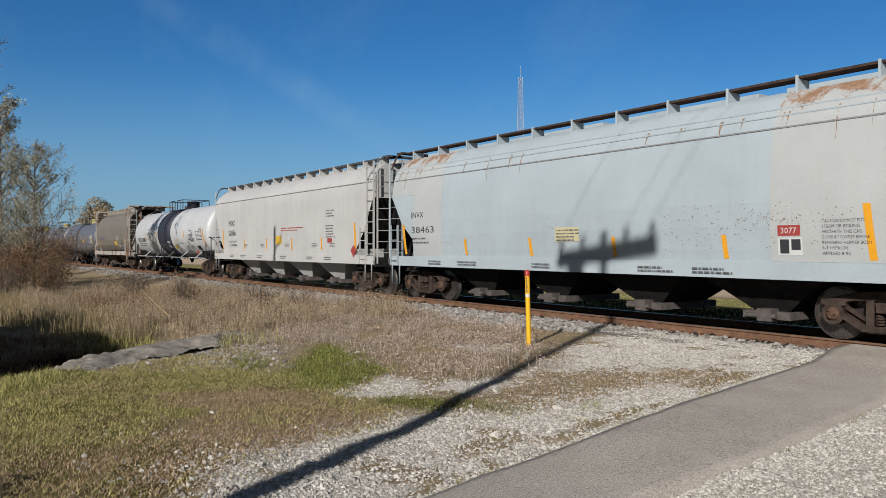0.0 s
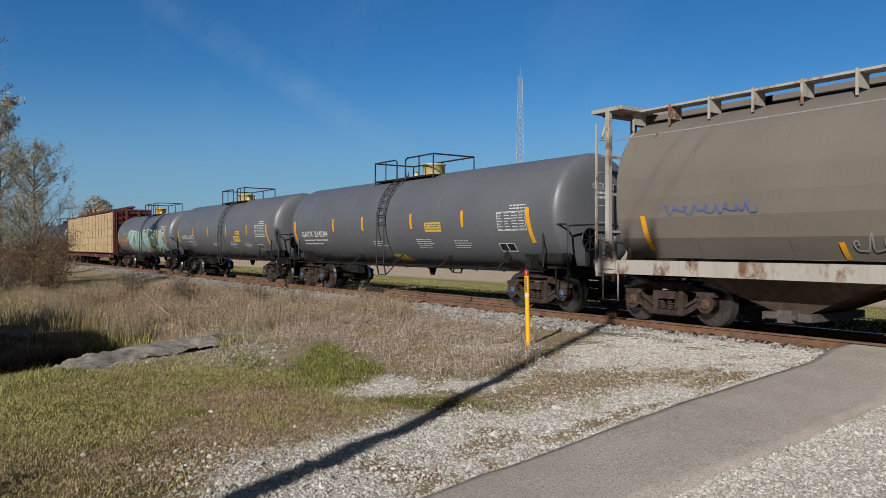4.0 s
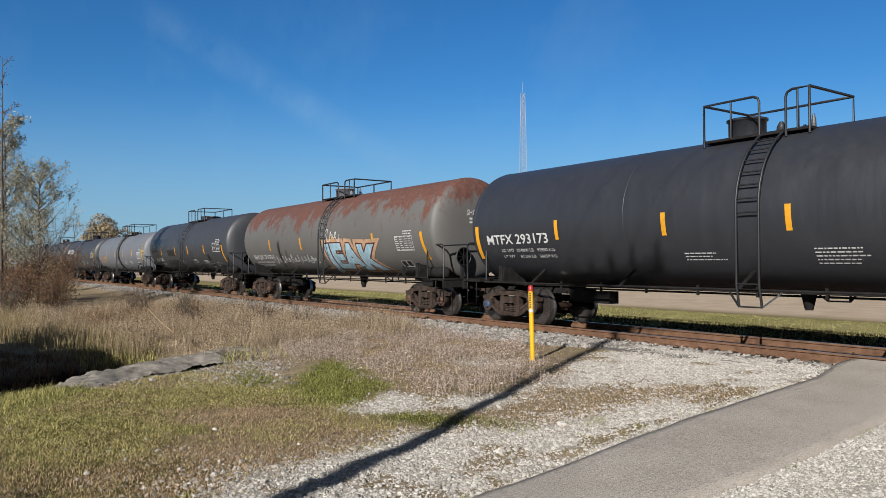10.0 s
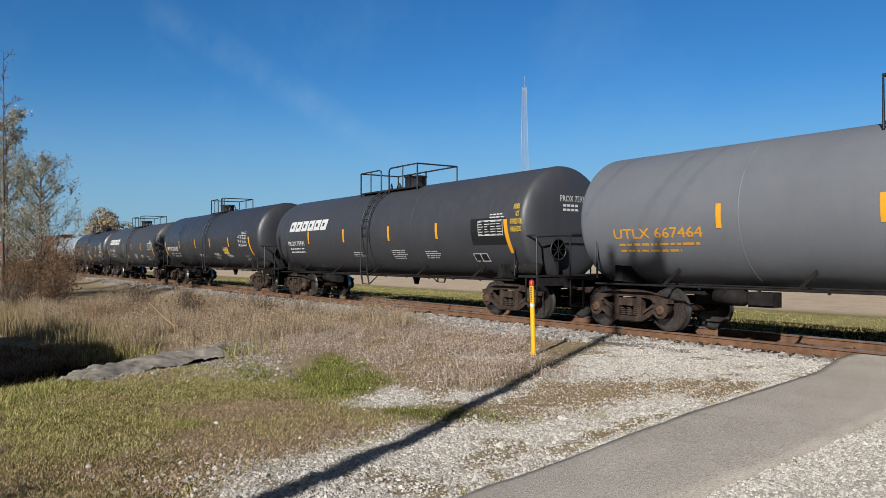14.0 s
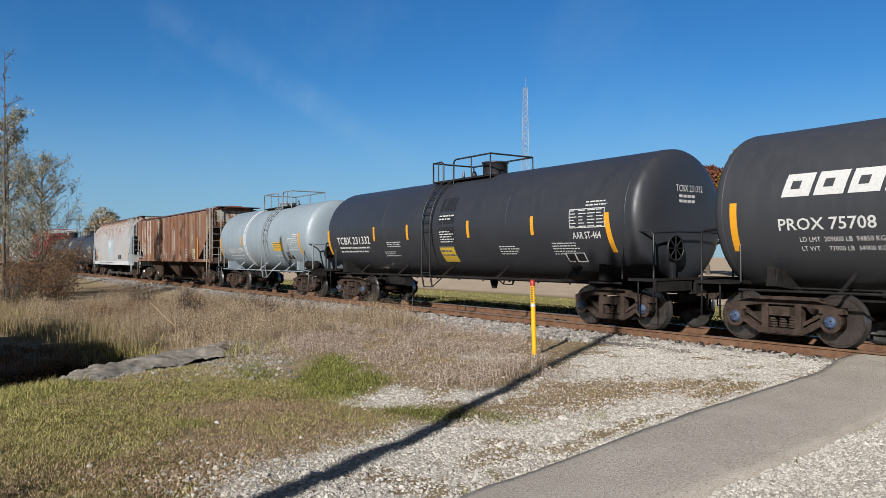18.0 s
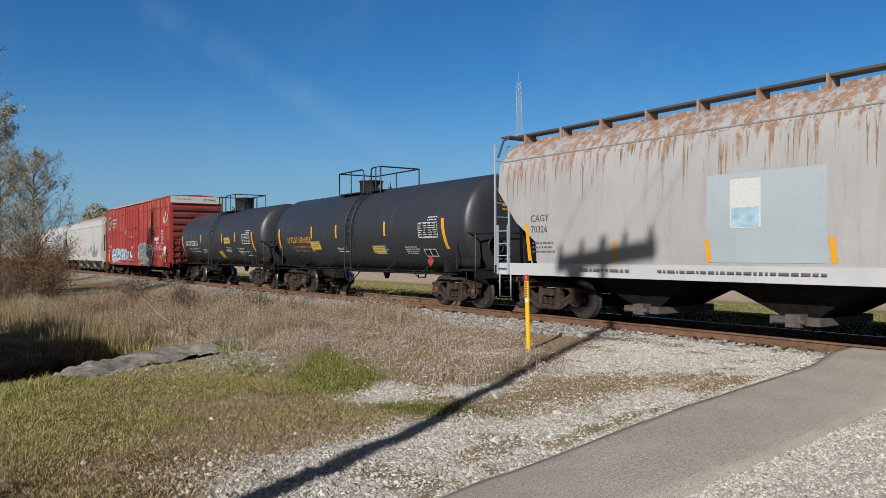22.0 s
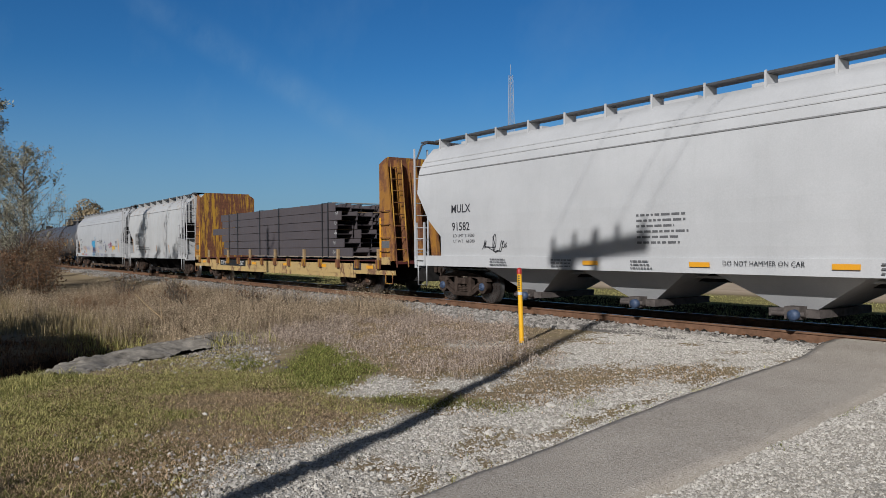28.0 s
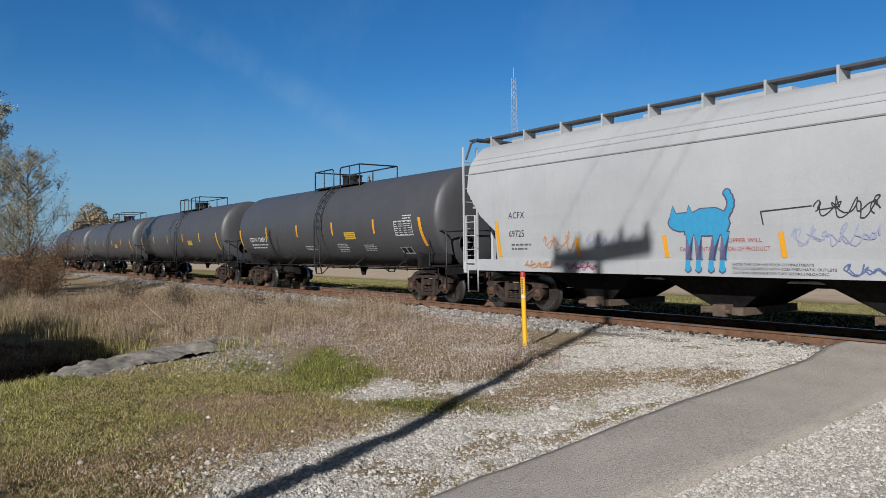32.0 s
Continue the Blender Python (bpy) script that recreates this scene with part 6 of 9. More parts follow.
    c, on, a, b = tk(6, "grey tank car covered with teal and white graffiti", 1.458, 2.323, M_GREYT, zr=0.935, up=0.21, marks="UTLX 647544", text=(-5.9, 1.92, 2.2), mcap=0.24, ink=M_ASTEN, plat=(-1.38, 1.91), hood_x=-0.5, lad_x=0.55, hood=M_HOODB, strips=(-3.7, -1.05, 1.7, 4.3), bigs=bands_of(6.1),
                     labels=(), notes=())
    for txt, x, sq, z in (("SKAR", -3.3, 3.7, 1.36), ("NELA", 0.8, 4.7, 1.36)):
        for mat, fat, lift, name in ((M_WHITE, 0.105, 0.009, "white outline of the graffiti"), (M_INK, 0.062, 0.013, "dark inner line"), (M_TEAL, 0.046, 0.017, "teal fill of the graffiti")):
            lettering(txt, c, x, z, 1.2, mat, lambda q, r_, e=lift: on(q, r_, e), "graffiti", name, width=sq, fat=fat, wavy=0.06)
        scribble(c, lambda q, r_: on(q, r_, 0.021), x + 0.2, 1.45, sq - 0.6, 0.18, M_LIME, 140, 0.05)
    for k in range(2):
        patch(c, (1.7, 4.3)[k] - 0.07, (1.7, 4.3)[k] + 0.07, 2.10, 2.58, M_AMBER, lambda q, r_: on(q, r_, 0.023), "reflector_strip")
    patch(c, 2.45, 3.40, 1.54, 1.90, M_LABEL, lambda q, r_: on(q, r_, 0.023), "label")
    stencil_rows(c, 2.5, 3.5, 1.85, 4, 0.085, M_INK, lambda q, r_: on(q, r_, 0.027), 4)
    lettering("EMIT", c, -4.75, 2.32, 0.22, M_LIME, on, "graffiti", "small green tag", 0.8)
    scribble(c, on, -6.6, 1.6, 0.7, 0.25, M_LIME, 141, 0.03)
    blob(c, on, [(-4.2, 1.75), (-3.8, 1.7), (-3.75, 1.85), (-4.1, 1.9)], M_RED, "graffiti", 0.004)
    lettering("PDOC", c, 5.1, 2.55, 0.3, M_WHITE, on, "graffiti")
    lettering("SRT", c, 5.3, 2.15, 0.3, M_WHITE, on, "graffiti")
    B = dict(hood=M_BLK)
    c, on, a, b = tk(8, "glossy black tank car with a yellow placard", 1.52, 2.524, M_BLK, zr=1.06, up=0.19, marks="MTFX 293173", wts=("LD LMT  204800 LB   92850 KG", "LT WT     81200 LB   38850 KG"), text=(-7.22, 2.04, 2.27), mcap=0.24, plat=(-1.1, 1.05), hood_x=-0.65, lad_x=0.35, blue=1, strips=(-4.6, -1.55, 1.05, 4.0), bigs=bands_of(7.0), table=(5.4, 6.5, 2.1, 2.6),
                     labels=((3.0, 3.7, 1.75, 2.1, M_LABEL),), **B)
    c, on, a, b = tk(9, "grey tank car with a rusting crown and teal graffiti", 1.535, 2.615, M_RUSTT, zr=1.13, up=0.04, marks="SHQX 7153", text=(-6.88, 1.75, 2.1), plat=(-1.0, 1.60), hood_x=-0.6, lad_x=0.6, hood=M_MIDG, strips=(-4.65, -1.5, 1.3, 4.2), bigs=bands_of(7.2), table=(5.6, 6.6, 1.95, 2.4))
    scribble(c, on, -4.7, 1.58, 4.4, 0.42, M_WHITE, 31)
    scribble(c, on, 0.75, 2.34, 1.13, 0.5, M_WHITE, 32)
    for mat, fat, lift, name in ((M_PEACH, 0.17, 0.007, "peach spray haze"), (M_OXBLOOD, 0.085, 0.010, "dark red outline"), (M_PALEB, 0.05, 0.014, "pale blue fill")):
        lettering("JEAK", c, 0.55, 1.40, 0.98, mat, lambda z, q, e=lift: on(z, q, e), "graffiti", name, width=3.7, fat=fat, wavy=0.05)
    c, on, a, b = tk(10, "black tank car with repainted patches", 1.533, 2.581, M_BLK2, zr=1.1, up=0.11, marks="SHQX 7014", wts=("LD LMT  207300 LB   94000", "LT WT    78700 LB   35700"), text=(-6.5, 1.72, 1.7), mcap=0.22, plat=(-1.3, 1.70), hood_x=0.9, hood_h=0.2, box_x=-0.2, lad_x=0.2, strips=(-4.65, -1.6, 0.95, 3.9), bigs=bands_of(6.9), table=(5.38, 6.53, 2.16, 2.62), **B)
    smear(c, on, ((-3.75, -3.1, 1.5, 1.85), (-3.0, -0.8, 1.3, 1.98), (1.4, 3.0, 1.2, 1.75), (4.2, 4.6, 1.75, 2.1), (6.55, 6.85, 2.1, 2.62), (-3.2, -1.7, 2.05, 2.4)))
    # darker, smoother panel on the upper side towards the rear
    patch(c, -7.1, -3.45, 2.28, 3.1, M_BLK, on, "repaint_patch", "smoother, darker black panel", n=10)
    patch(c, 4.2, 4.75, 1.42, 1.66, M_WHITE, on, "test_plate", skew=-0.3)
    patch(c, 4.22, 4.73, 1.44, 1.64, M_DARKSPOT, on, "test_plate", skew=-0.3, lift=0.003)
    c, on, a, b = tk(11, "mid-grey tank car with a sooty band and yellow lettering", 1.462, 2.383, M_MIDG, zr=0.985, up=0.24, marks="UTLX 667464", text=(-6.9, 1.95, 2.2), ink=M_ASTEN, plat=(-1.7, 2.20), hood_x=-0.6, hood_h=0.2, lad_x=0.2, hood=M_UNDER, bands=((0.1, 0.26, M_SOOT),), strips=(-4.3, -1.4, 1.45, 4.45), bigs=bands_of(7.4),
                     table=(5.94, 7.1, 1.93, 2.38), seams=(-3.9, 3.2, 7.2))
    food_notice(c, on, ENDS[11], 7.46, 0.2)
    c, on, a, b = tk(12, "black tank car with white and yellow lettering", 1.505, 2.42, M_BLK2, zr=0.98, up=0.19, marks="PROX 75931", text=(-6.56, 2.04, 1.5), mcap=0.17, plat=(-1.7, 2.00), hood_x=0.7, lad_x=0.0, strips=(-4.6, -1.7, 1.4, 4.1), bigs=(-7.9, 7.3), table=(6.07, 7.1, 2.13, 2.53), **B)
    logo_bars(c, on, -6.4, 2.59)
    patch(c, 5.75, 7.2, 1.89, 2.6, M_DARKSPOT, lambda z, q: on(z, q, 0.003), "repaint_patch")
    food_notice(c, on, ENDS[12], 7.42, 0.19)
    tk(13, "black tank car with vertical wash marks", 1.532, 2.536, M_BLK, zr=1.06, up=0.18, marks="MTFX 293187", wts=("LD LMT  204500 LB   92750 KG", "LT WT     81500 LB   36950 KG"), text=(-7.15, 1.99, 2.25), mcap=0.24, plat=(-0.9, 1.20), hood_x=-0.5, lad_x=0.5, labels=((3.0, 3.7, 1.75, 2.1, M_LABEL),), strips=(-4.5, -1.45, 1.1, 4.0), bigs=bands_of(6.9), table=(5.4, 6.5, 2.1, 2.6), **B)
    c, on, a, b = tk(14, "black tank car with a bold white mark", 1.518, 2.422, M_BLK2, zr=0.97, up=0.19, marks="PROX 75708", wts=("LD LMT  209000 LB  94850 KG", "LT WT     77000 LB  34900 KG"), text=(-6.43, 2.02, 1.6), mcap=0.2, fat=0.012, plat=(-1.9, 1.65), hood_x=-0.85, lad_x=0.2, blue=1, strips=(-4.55, -1.6, 1.0, 3.8), bigs=(-7.28, 7.1), table=(5.77, 6.8, 2.12, 2.52), plate=4.8, **B)
    logo_bars(c, on, -6.35, 2.58)
    smear(c, on, ((2.8, 4.6, 1.16, 1.75), (-3.6, -2.4, 1.5, 2.0)))
    c, on, a, b = tk(15, "black tank car with a yellow panel by its ladder", 1.503, 2.44, M_BLK, zr=1.0, up=0.06, marks="TCBX 231332", text=(-6.44, 2.02, 2.36), mcap=0.25, plat=(-1.3, 1.50), hood_x=0.75, hood_h=0.46, lad_x=-0.5, blue=1, labels=((-0.1, 0.6, 1.44, 1.94, M_LABEL),), seams=(-3.2, -1.1, 0.2, 3.0, 6.9), strips=(-3.75, -1.7, 1.4, 4.0),
                     bigs=bands_of(6.5), table=(5.28, 6.36, 2.22, 2.65), notes=((-3.3, 1.75), (2.6, 1.85), (4.6, 1.9), (-3.0, 2.05)), **B)
    smear(c, on, ((0.0, 0.75, 2.0, 3.3),), M_BLACK)
    lettering("AAR ST-464", c, 5.35, 1.98, 0.16, M_WHITE, on, width=0.85, fat=0.01)
    stencil_rows(c, 0.05, 0.8, 2.75, 2, 0.09, M_WHITE, lambda q, r_: on(q, r_, 0.012), 21)
    stencil_rows(c, 0.05, 0.8, 2.3, 5, 0.07, M_WHITE, lambda q, r_: on(q, r_, 0.012), 22)
    c, on, a, b = tk(16, "short light-grey tank car with white walk rails", 1.468, 2.405, M_LIGHTG, zr=1.0, up=0.11, marks="HOKX112179", text=(-4.0, 1.78, 1.92), mcap=0.25, plat=(-0.9, 2.20), hood_x=0.0, hood_h=0.25, lad_x=1.0, hood=M_LIGHTG, railmat=M_GREYRAIL, ladmat=M_GREYRAIL, walkmat=M_UNDER, sidemat=M_LIGHTG,
                     seams=(-1.55, 3.2), strips=(-2.1,), bigs=(-5.1, 4.55), saddle_mat=M_LIGHTG, table=(3.36, 4.3, 1.85, 2.34), labels=((1.73, 2.62, 1.84, 2.22, M_LABEL),), dome=0.32, notes=((1.8, 1.72), (3.0, 1.42)))
    patch(c, 2.63, 2.75, 1.84, 2.30, M_AMBER, on, "reflector_strip")
    smear(c, on, ((2.9, 3.3, 1.5, 1.85),), M_MIDG)
    for k, x in enumerate((-1.75, -1.66, -1.5)):
        s = Shape().turn([(x - 0.025, 1.470), (x, 1.479), (x + 0.025, 1.470)], axis="x", at=(0, 0, 2.405), n=40)
        part("paint_run", s, M_WHITE, c, "white scraped ring round the tank")
    tk(19, "black tank car with orange lettering and hazard diamond", 1.457, 2.344, M_BLK, zr=0.955, up=0.254, marks="UTLX 676683", wts=("LD LMT  214500 LB   97 250 KG", "LT WT   71900 LB   32 450 KG"), text=(-5.34, 1.97, 2.08), ink=M_ASTEN, mcap=0.22, plat=(-2.1, 0.90), hood_x=-1.1, lad_x=0.0, hood_r=0.42, strips=(-3.1, -1.1, 2.25), bigs=bands_of(5.55), table=(4.2, 5.2, 2.0, 2.45),
       labels=((1.29, 2.05, 1.57, 1.8, M_LABEL), (-3.29, -2.49, 1.7, 2.02, M_LABEL)), placard=M_RED, **B)
    c, on, a, b = tk(20, "short black tank car with yellow placards", 1.41, 2.369, M_BLK, zr=1.02, up=0.27, marks="GATX 233813", wts=("LD LMT  212700   96450 KG", "LT WT     73300   33250 KG"), text=(-5.09, 2.0, 2.1), mcap=0.24, plat=(-1.2, 1.18), hood_x=0.35, lad_x=-0.5, blue=1, hood_r=0.46, hood_h=0.62, strips=(-2.35, 0.95, 2.8), bigs=bands_of(5.05), table=(3.7, 4.7, 2.0, 2.45),
       labels=((1.27, 2.07, 2.05, 2.33, M_LABEL), (0.10, 0.60, 1.36, 1.76, M_LABEL)), notes=((-2.3, 1.78), (1.3, 1.85), (2.9, 1.8)), **B)
    for i, mk in ((27, "CBTX 724013"), (28, ""), (29, ""), (30, "")):
        tk(i, "dark grey-black tank car with amber strips", 1.52, 2.52, M_GREYK, zr=1.03, up=0.12, marks=mk or None, text=(-6.6, 1.98, 1.9), mcap=0.19, plat=(-1.4, 2.10), hood_x=0.15, lad_x=0.4, hood=M_BLK, labels=((2.2, 2.95, 1.95, 2.2, M_LABEL),), strips=(-4.6, -1.6, 1.35, 4.25), bigs=bands_of(7.0), table=(5.5, 6.5, 2.0, 2.45))


M_PEACH = plain("peach_spray", (0.36, 0.225, 0.135), 0.6, 0, 0.3, 4, 0)
M_OXBLOOD = plain("oxblood_spray", (0.07, 0.022, 0.02), 0.5, 0, 0.2, 6, 0)
M_LIME = plain("lime_spray", (0.321, 0.397, 0.16), 0.5, 0, 0.2, 6, 0)
M_HOODY = plain("cream_housing", (0.462, 0.385, 0.16), 0.5, 0, 0.12, 6, 0)
M_HOODB = plain("yellow_housing", (0.449, 0.333, 0.0321), 0.5, 0, 0.12, 6, 0)
M_SOOT = plain("sooty_band", (0.0321, 0.0288, 0.0269), 0.7, 0, 0.4, 4)
M_GREYRAIL = plain("grey_pipe", (0.16, 0.173, 0.179), 0.5, 0, 0.2, 6, 0)
M_GREYK = paint("charcoal_tank_paint", (0.0558, 0.0558, 0.0594), 0.45, 0.12, seed=22, dirt_col=(0.09, 0.0855, 0.081))


def logo_bars(car, on, x, z):
    """A white trade mark, as plain slanted blocks."""
    for k in range(6):
        x0 = x + k * 0.56
        patch(car, x0, x0 + 0.49, z, z + 0.40, M_WHITE, lambda q, r_: on(q, r_, 0.007), "trade_mark", skew=0.25)
        patch(car, x0 + 0.16, x0 + 0.32, z + 0.13, z + 0.27, M_BLK2, lambda q, r_: on(q, r_, 0.010), "trade_mark", skew=0.25)


def rust_hopper():
    """Ribbed brown hopper: upright side posts, three bays, deep end slopes."""
    h, f, r = reach(17)
    c, on, xr, xe = hopper_car("rust-brown ribbed hopper car with flaking white panels", h, f, r, M_RUSTH, bays=3, W=1.45, baymat=M_BAYD, gatemat=M_BAYD, walk=M_MAROON, brks=12, cut=2.0, zlow=1.5, zcut=3.2, deep=2.0, top=4.14, seam=4.02, sill=1.36, sill_h=0.12, walk_h=0.06,
                               welds=2, lines=(4.02,), framemat=M_BAYD, ladmat=M_CAGE, slopemat=M_BAYD, bay_in=-0.4)
    for y in (-1.38, 1.38):
        part("end_post", Shape().box(xe - 0.06, xe + 0.06, y - 0.06, y + 0.06, 1.36, 4.0), M_CAGE, c, "pale rusting corner post")
    part("end_plate", Shape().box(xe + 0.005, xe + 0.03, -1.2, 1.2, 3.45, 4.05), M_FLAKE, c, "flaking white plate at the top of the end")
    n = 19
    rr = random.Random(17)
    for i in range(n):
        x = -6.93 + 0.745 * i
        for _ in range(3):
            z1 = rr.uniform(2.0, 4.0)
            z0_ = max(1.5, z1 - rr.uniform(0.3, 1.5))
            xa = x + rr.choice((-0.11, 0.05)) + rr.uniform(-0.02, 0.02)
            if xr + 2.2 < x < xe - 2.2 and x > -4.0:
                patch(c, xa, xa + rr.uniform(0.03, 0.10), z0_, z1, M_FLAKE if rr.random() < 0.6 else M_STREAK, flat(-1.457), "flaking_streak")
        low = 1.36 if xr + 2.0 < x < xe - 2.0 else 1.36 + 1.9 * (1 - min(x - xr, xe - x) / 2.0)
        part("side_post", Shape().box(x - 0.04, x + 0.04, -1.53, -1.44, low, 4.02), M_POSTW if i % 5 in (1, 3) else M_RUSTH, c)
    for x0, x1, z0, z1 in ((-6.74, -6.27, 2.0, 3.43), (-6.08, -5.58, 1.75, 3.71), (-5.42, -4.83, 1.8, 4.0), (-4.63, -4.01, 1.8, 4.0), (-2.6, -2.1, 2.6, 3.9), (0.9, 1.4, 2.0, 3.2)):
        patch(c, x0, x1, z0, z1, M_FLAKE, flat(-1.458), "flaking_panel", "flaking white paint panel")
    lettering("35", c, -6.03, 2.22, 0.28, M_INK, flat(-1.464))
    lettering("15", c, -5.27, 2.22, 0.28, M_INK, flat(-1.464))
    for k, x in enumerate((-3.0, -2.2, -1.4, -0.6)):
        scribble(c, flat(-1.534), x, 1.42, 0.9, 0.55, M_FLAKE, 71 + 5 * k, 0.035)
    blob(c, flat(-1.46), [(1.55, 1.70), (1.8, 1.40), (2.05, 1.70), (1.8, 2.0)], M_BAYD, "placard")
    patch(c, 4.75, 5.45, 1.45, 2.05, M_PALELAB, flat(-1.462), "label")
    stencil_rows(c, 4.8, 5.5, 1.98, 5, 0.1, M_INK, flat(-1.466), 9)
    for x in (xe - 4.4, xe - 3.3):
        patch(c, x - 0.03, x + 0.53, 1.57, 2.03, M_WHITE, flat(-1.457), "test_plate")
        patch(c, x, x + 0.5, 1.6, 2.0, M_INK, flat(-1.461), "test_plate")
        stencil_rows(c, x + 0.05, x + 0.5, 1.93, 4, 0.085, M_WHITE, flat(-1.465), 12)
    patch(c, xe - 1.95, xe - 1.85, 1.5, 2.6, M_AMBER, flat(-1.54), "reflector_strip")
    patch(c, -3.99, -3.89, 1.51, 2.02, M_AMBER, flat(-1.54), "reflector_strip")
    put(17, c)


M_BAYD = plain("sooty_brown_bay", (0.0609, 0.0436, 0.0333), 0.8, 0, 0.4, 3)
M_STREAK = paint("dark_rust_streak", (0.12, 0.05, 0.03), 0.8, 0.4, 0.3, seed=26)
M_POSTW = paint("post_with_white_remains", (0.256, 0.205, 0.167), 0.7, 0.3, 0.55, seed=23)
M_FLAKE = paint("flaking_white_paint", (0.353, 0.321, 0.282), 0.7, 0.5, 0.52, runs=(3.0, 3.0, 1.0), rust_col=(0.0961, 0.0385, 0.0192), seed=24)


def boxcar():
    h, f, r = reach(21)
    car = new("boxcar")
    tagged(car, "faded red high-cube boxcar with graffiti along its lower side", "boxcar", group="train")
    xe, xr = h + f - 0.75, -(h + r - 0.75)
    W, z0, top = 1.52, 1.02, 5.02
    part("body", Shape().box(xr, xe, -W, W, z0, top - 0.1), M_CPRED, car)
    roof = Shape()
    roof.loft([[(x, -W - 0.04, top - 0.12), (x, -W - 0.04, top - 0.04), (x, 0, top + 0.06), (x, W + 0.04, top - 0.04), (x, W + 0.04, top - 0.12)] for x in (xr - 0.03, xe + 0.03)], True, True, False)
    part("roof", roof, M_CPRED, car)
    part("eave_strip", Shape().box(xr + 3.0, xe - 4.2, -W - 0.09, -W - 0.03, top - 0.10, top + 0.0), M_EAVE, car, "pale weathered eave strip")
    n = 18
    dx0, dx1 = -1.64, 1.57
    for i in range(n):
        x = xr + 0.06 + (xe - xr - 0.12) * i / (n - 1)
        if dx0 - 0.2 < x < dx1 + 0.2:
            continue
        part("side_post", Shape().box(x - 0.05, x + 0.05, -W - 0.055, -W + 0.01, z0 + 0.1, top - 0.12), M_CPRED, car)
    for z in (z0 + 0.55, 3.15, 4.35):
        for a, b in ((xr, dx0), (dx1, xe)):
            part("side_rail", Shape().box(a, b, -W - 0.03, -W + 0.01, z - 0.02, z + 0.02), M_CPRED, car)
    door = part("door", Shape().box(dx0, dx1, -W - 0.07, -W - 0.005, z0 + 0.15, top - 0.35), M_DOORR, car, "brighter red plug door")
    for x in np.linspace(dx0 + 0.05, dx1 - 0.05, 5):
        part("door_post", Shape().box(x - 0.035, x + 0.035, -W - 0.11, -W - 0.07, z0 + 0.2, top - 0.4), M_DOORR, door)
    for z in (1.9, 2.6, 3.3):
        part("lock_bar", Shape().tube([(dx0 + 0.1, -W - 0.12, z), (dx1 - 0.1, -W - 0.12, z)], 0.02, 5), M_DOORR, door)
    part("door_track", Shape().box(dx0 - 2.8, dx1 + 1.2, -W - 0.13, -W, z0 + 0.02, z0 + 0.12), M_CPRED, car)
    part("side_sill", Shape().box(xr + 1.0, xe - 1.0, -W - 0.02, -W + 0.06, 0.78, z0 + 0.02).box(xr + 1.0, xe - 1.0, W - 0.06, W + 0.02, 0.78, z0 + 0.02), M_CPRED, car)
    part("centre_sill", Shape().box(xr - 0.3, xe + 0.3, -0.35, 0.35, 0.46, 1.02), M_UNDER, car)
    for d, e in ((1, xe), (-1, xr)):
        for k in range(9):
            z = z0 + 0.35 + k * 0.40
            part("end_rib", Shape().loft([[(e, y, z - 0.15), (e + d * 0.09, y, z - 0.04), (e + d * 0.09, y, z + 0.04), (e, y, z + 0.15)] for y in (-W + 0.12, W - 0.12)], True, True, False), M_MAROON, car)
        ladder(car, e - d * 0.28, 0.42, 0.75, 2.35, -W - 0.05, M_CPRED, 5)
        s = Shape()
        for y in (-W + 0.08, -W + 0.5):
            s.box(e + d * 0.1 - 0.02, e + d * 0.1 + 0.02, y - 0.02, y + 0.02, 0.8, 2.5)
        for k in range(5):
            s.tube([(e + d * 0.1, -W + 0.08, 1.0 + 0.36 * k), (e + d * 0.1, -W + 0.5, 1.0 + 0.36 * k)], 0.014, 5)
        part("end_ladder", s, M_CPRED, car)
    part("end_panel", Shape().box(xe, xe + 0.10, -W, W, top - 0.45, top - 0.06), M_WHITEP, car, "white painted panel at the top of the end")
    for txt, y0, z1, k in (("Excess Height Car", -W + 0.25, top - 0.26, 0.085), ("CP 220482", 0.35, top - 0.30, 0.12)):
        vs, fs = letter_mesh(txt, 0.0, 1)
        part("lettering", Shape().add([(xe + 0.106, y0 + p * k / 0.7, z1 + q * k / 0.7) for p, q, _ in vs], fs), M_INK, car)
    for z, n_ in ((3.55, 6), (2.9, 3)):
        s = Shape()
        for i in range(n_):
            s.box(xe + 0.095, xe + 0.10, 0.55 + 0.12 * i, 0.63 + 0.12 * i, z, z + 0.07)
        part("stencil", s, M_WHITE, car)
    on = flat(-W - 0.066)
    blob(car, on, oval(-7.37, 3.88, 0.5, 0.5), M_WHITE, "emblem", 0, "round white emblem")
    blob(car, on, oval(-7.37, 3.88, 0.42, 0.42), M_INK, "emblem", 0.003)
    blob(car, on, oval(-7.37, 3.84, 0.17, 0.26), M_GREYS, "emblem", 0.006)
    for k in range(3):
        for j in range(8 - k):
            x = -6.47 + j * 0.2
            patch(car, x, x + 0.10, 4.04 - k * 0.27, 4.16 - k * 0.27, M_WHITE, on, "name_bar")
    lettering("CP", car, -7.9, 2.47, 0.2, M_WHITE, on)
    lettering("220", car, -7.98, 2.04, 0.2, M_WHITE, on)
    lettering("482", car, -7.23, 2.04, 0.2, M_WHITE, on)
    stencil_rows(car, -7.96, -7.3, 1.85, 4, 0.1, M_WHITE, on, 3)
    patch(car, -7.96, -7.56, 1.03, 1.5, M_LABEL, on, "label")
    stencil_rows(car, 7.2, 7.9, 3.0, 10, 0.09, M_WHITE, on, 13)
    stencil_rows(car, 6.2, 6.8, 2.45, 5, 0.085, M_WHITE, on, 14)
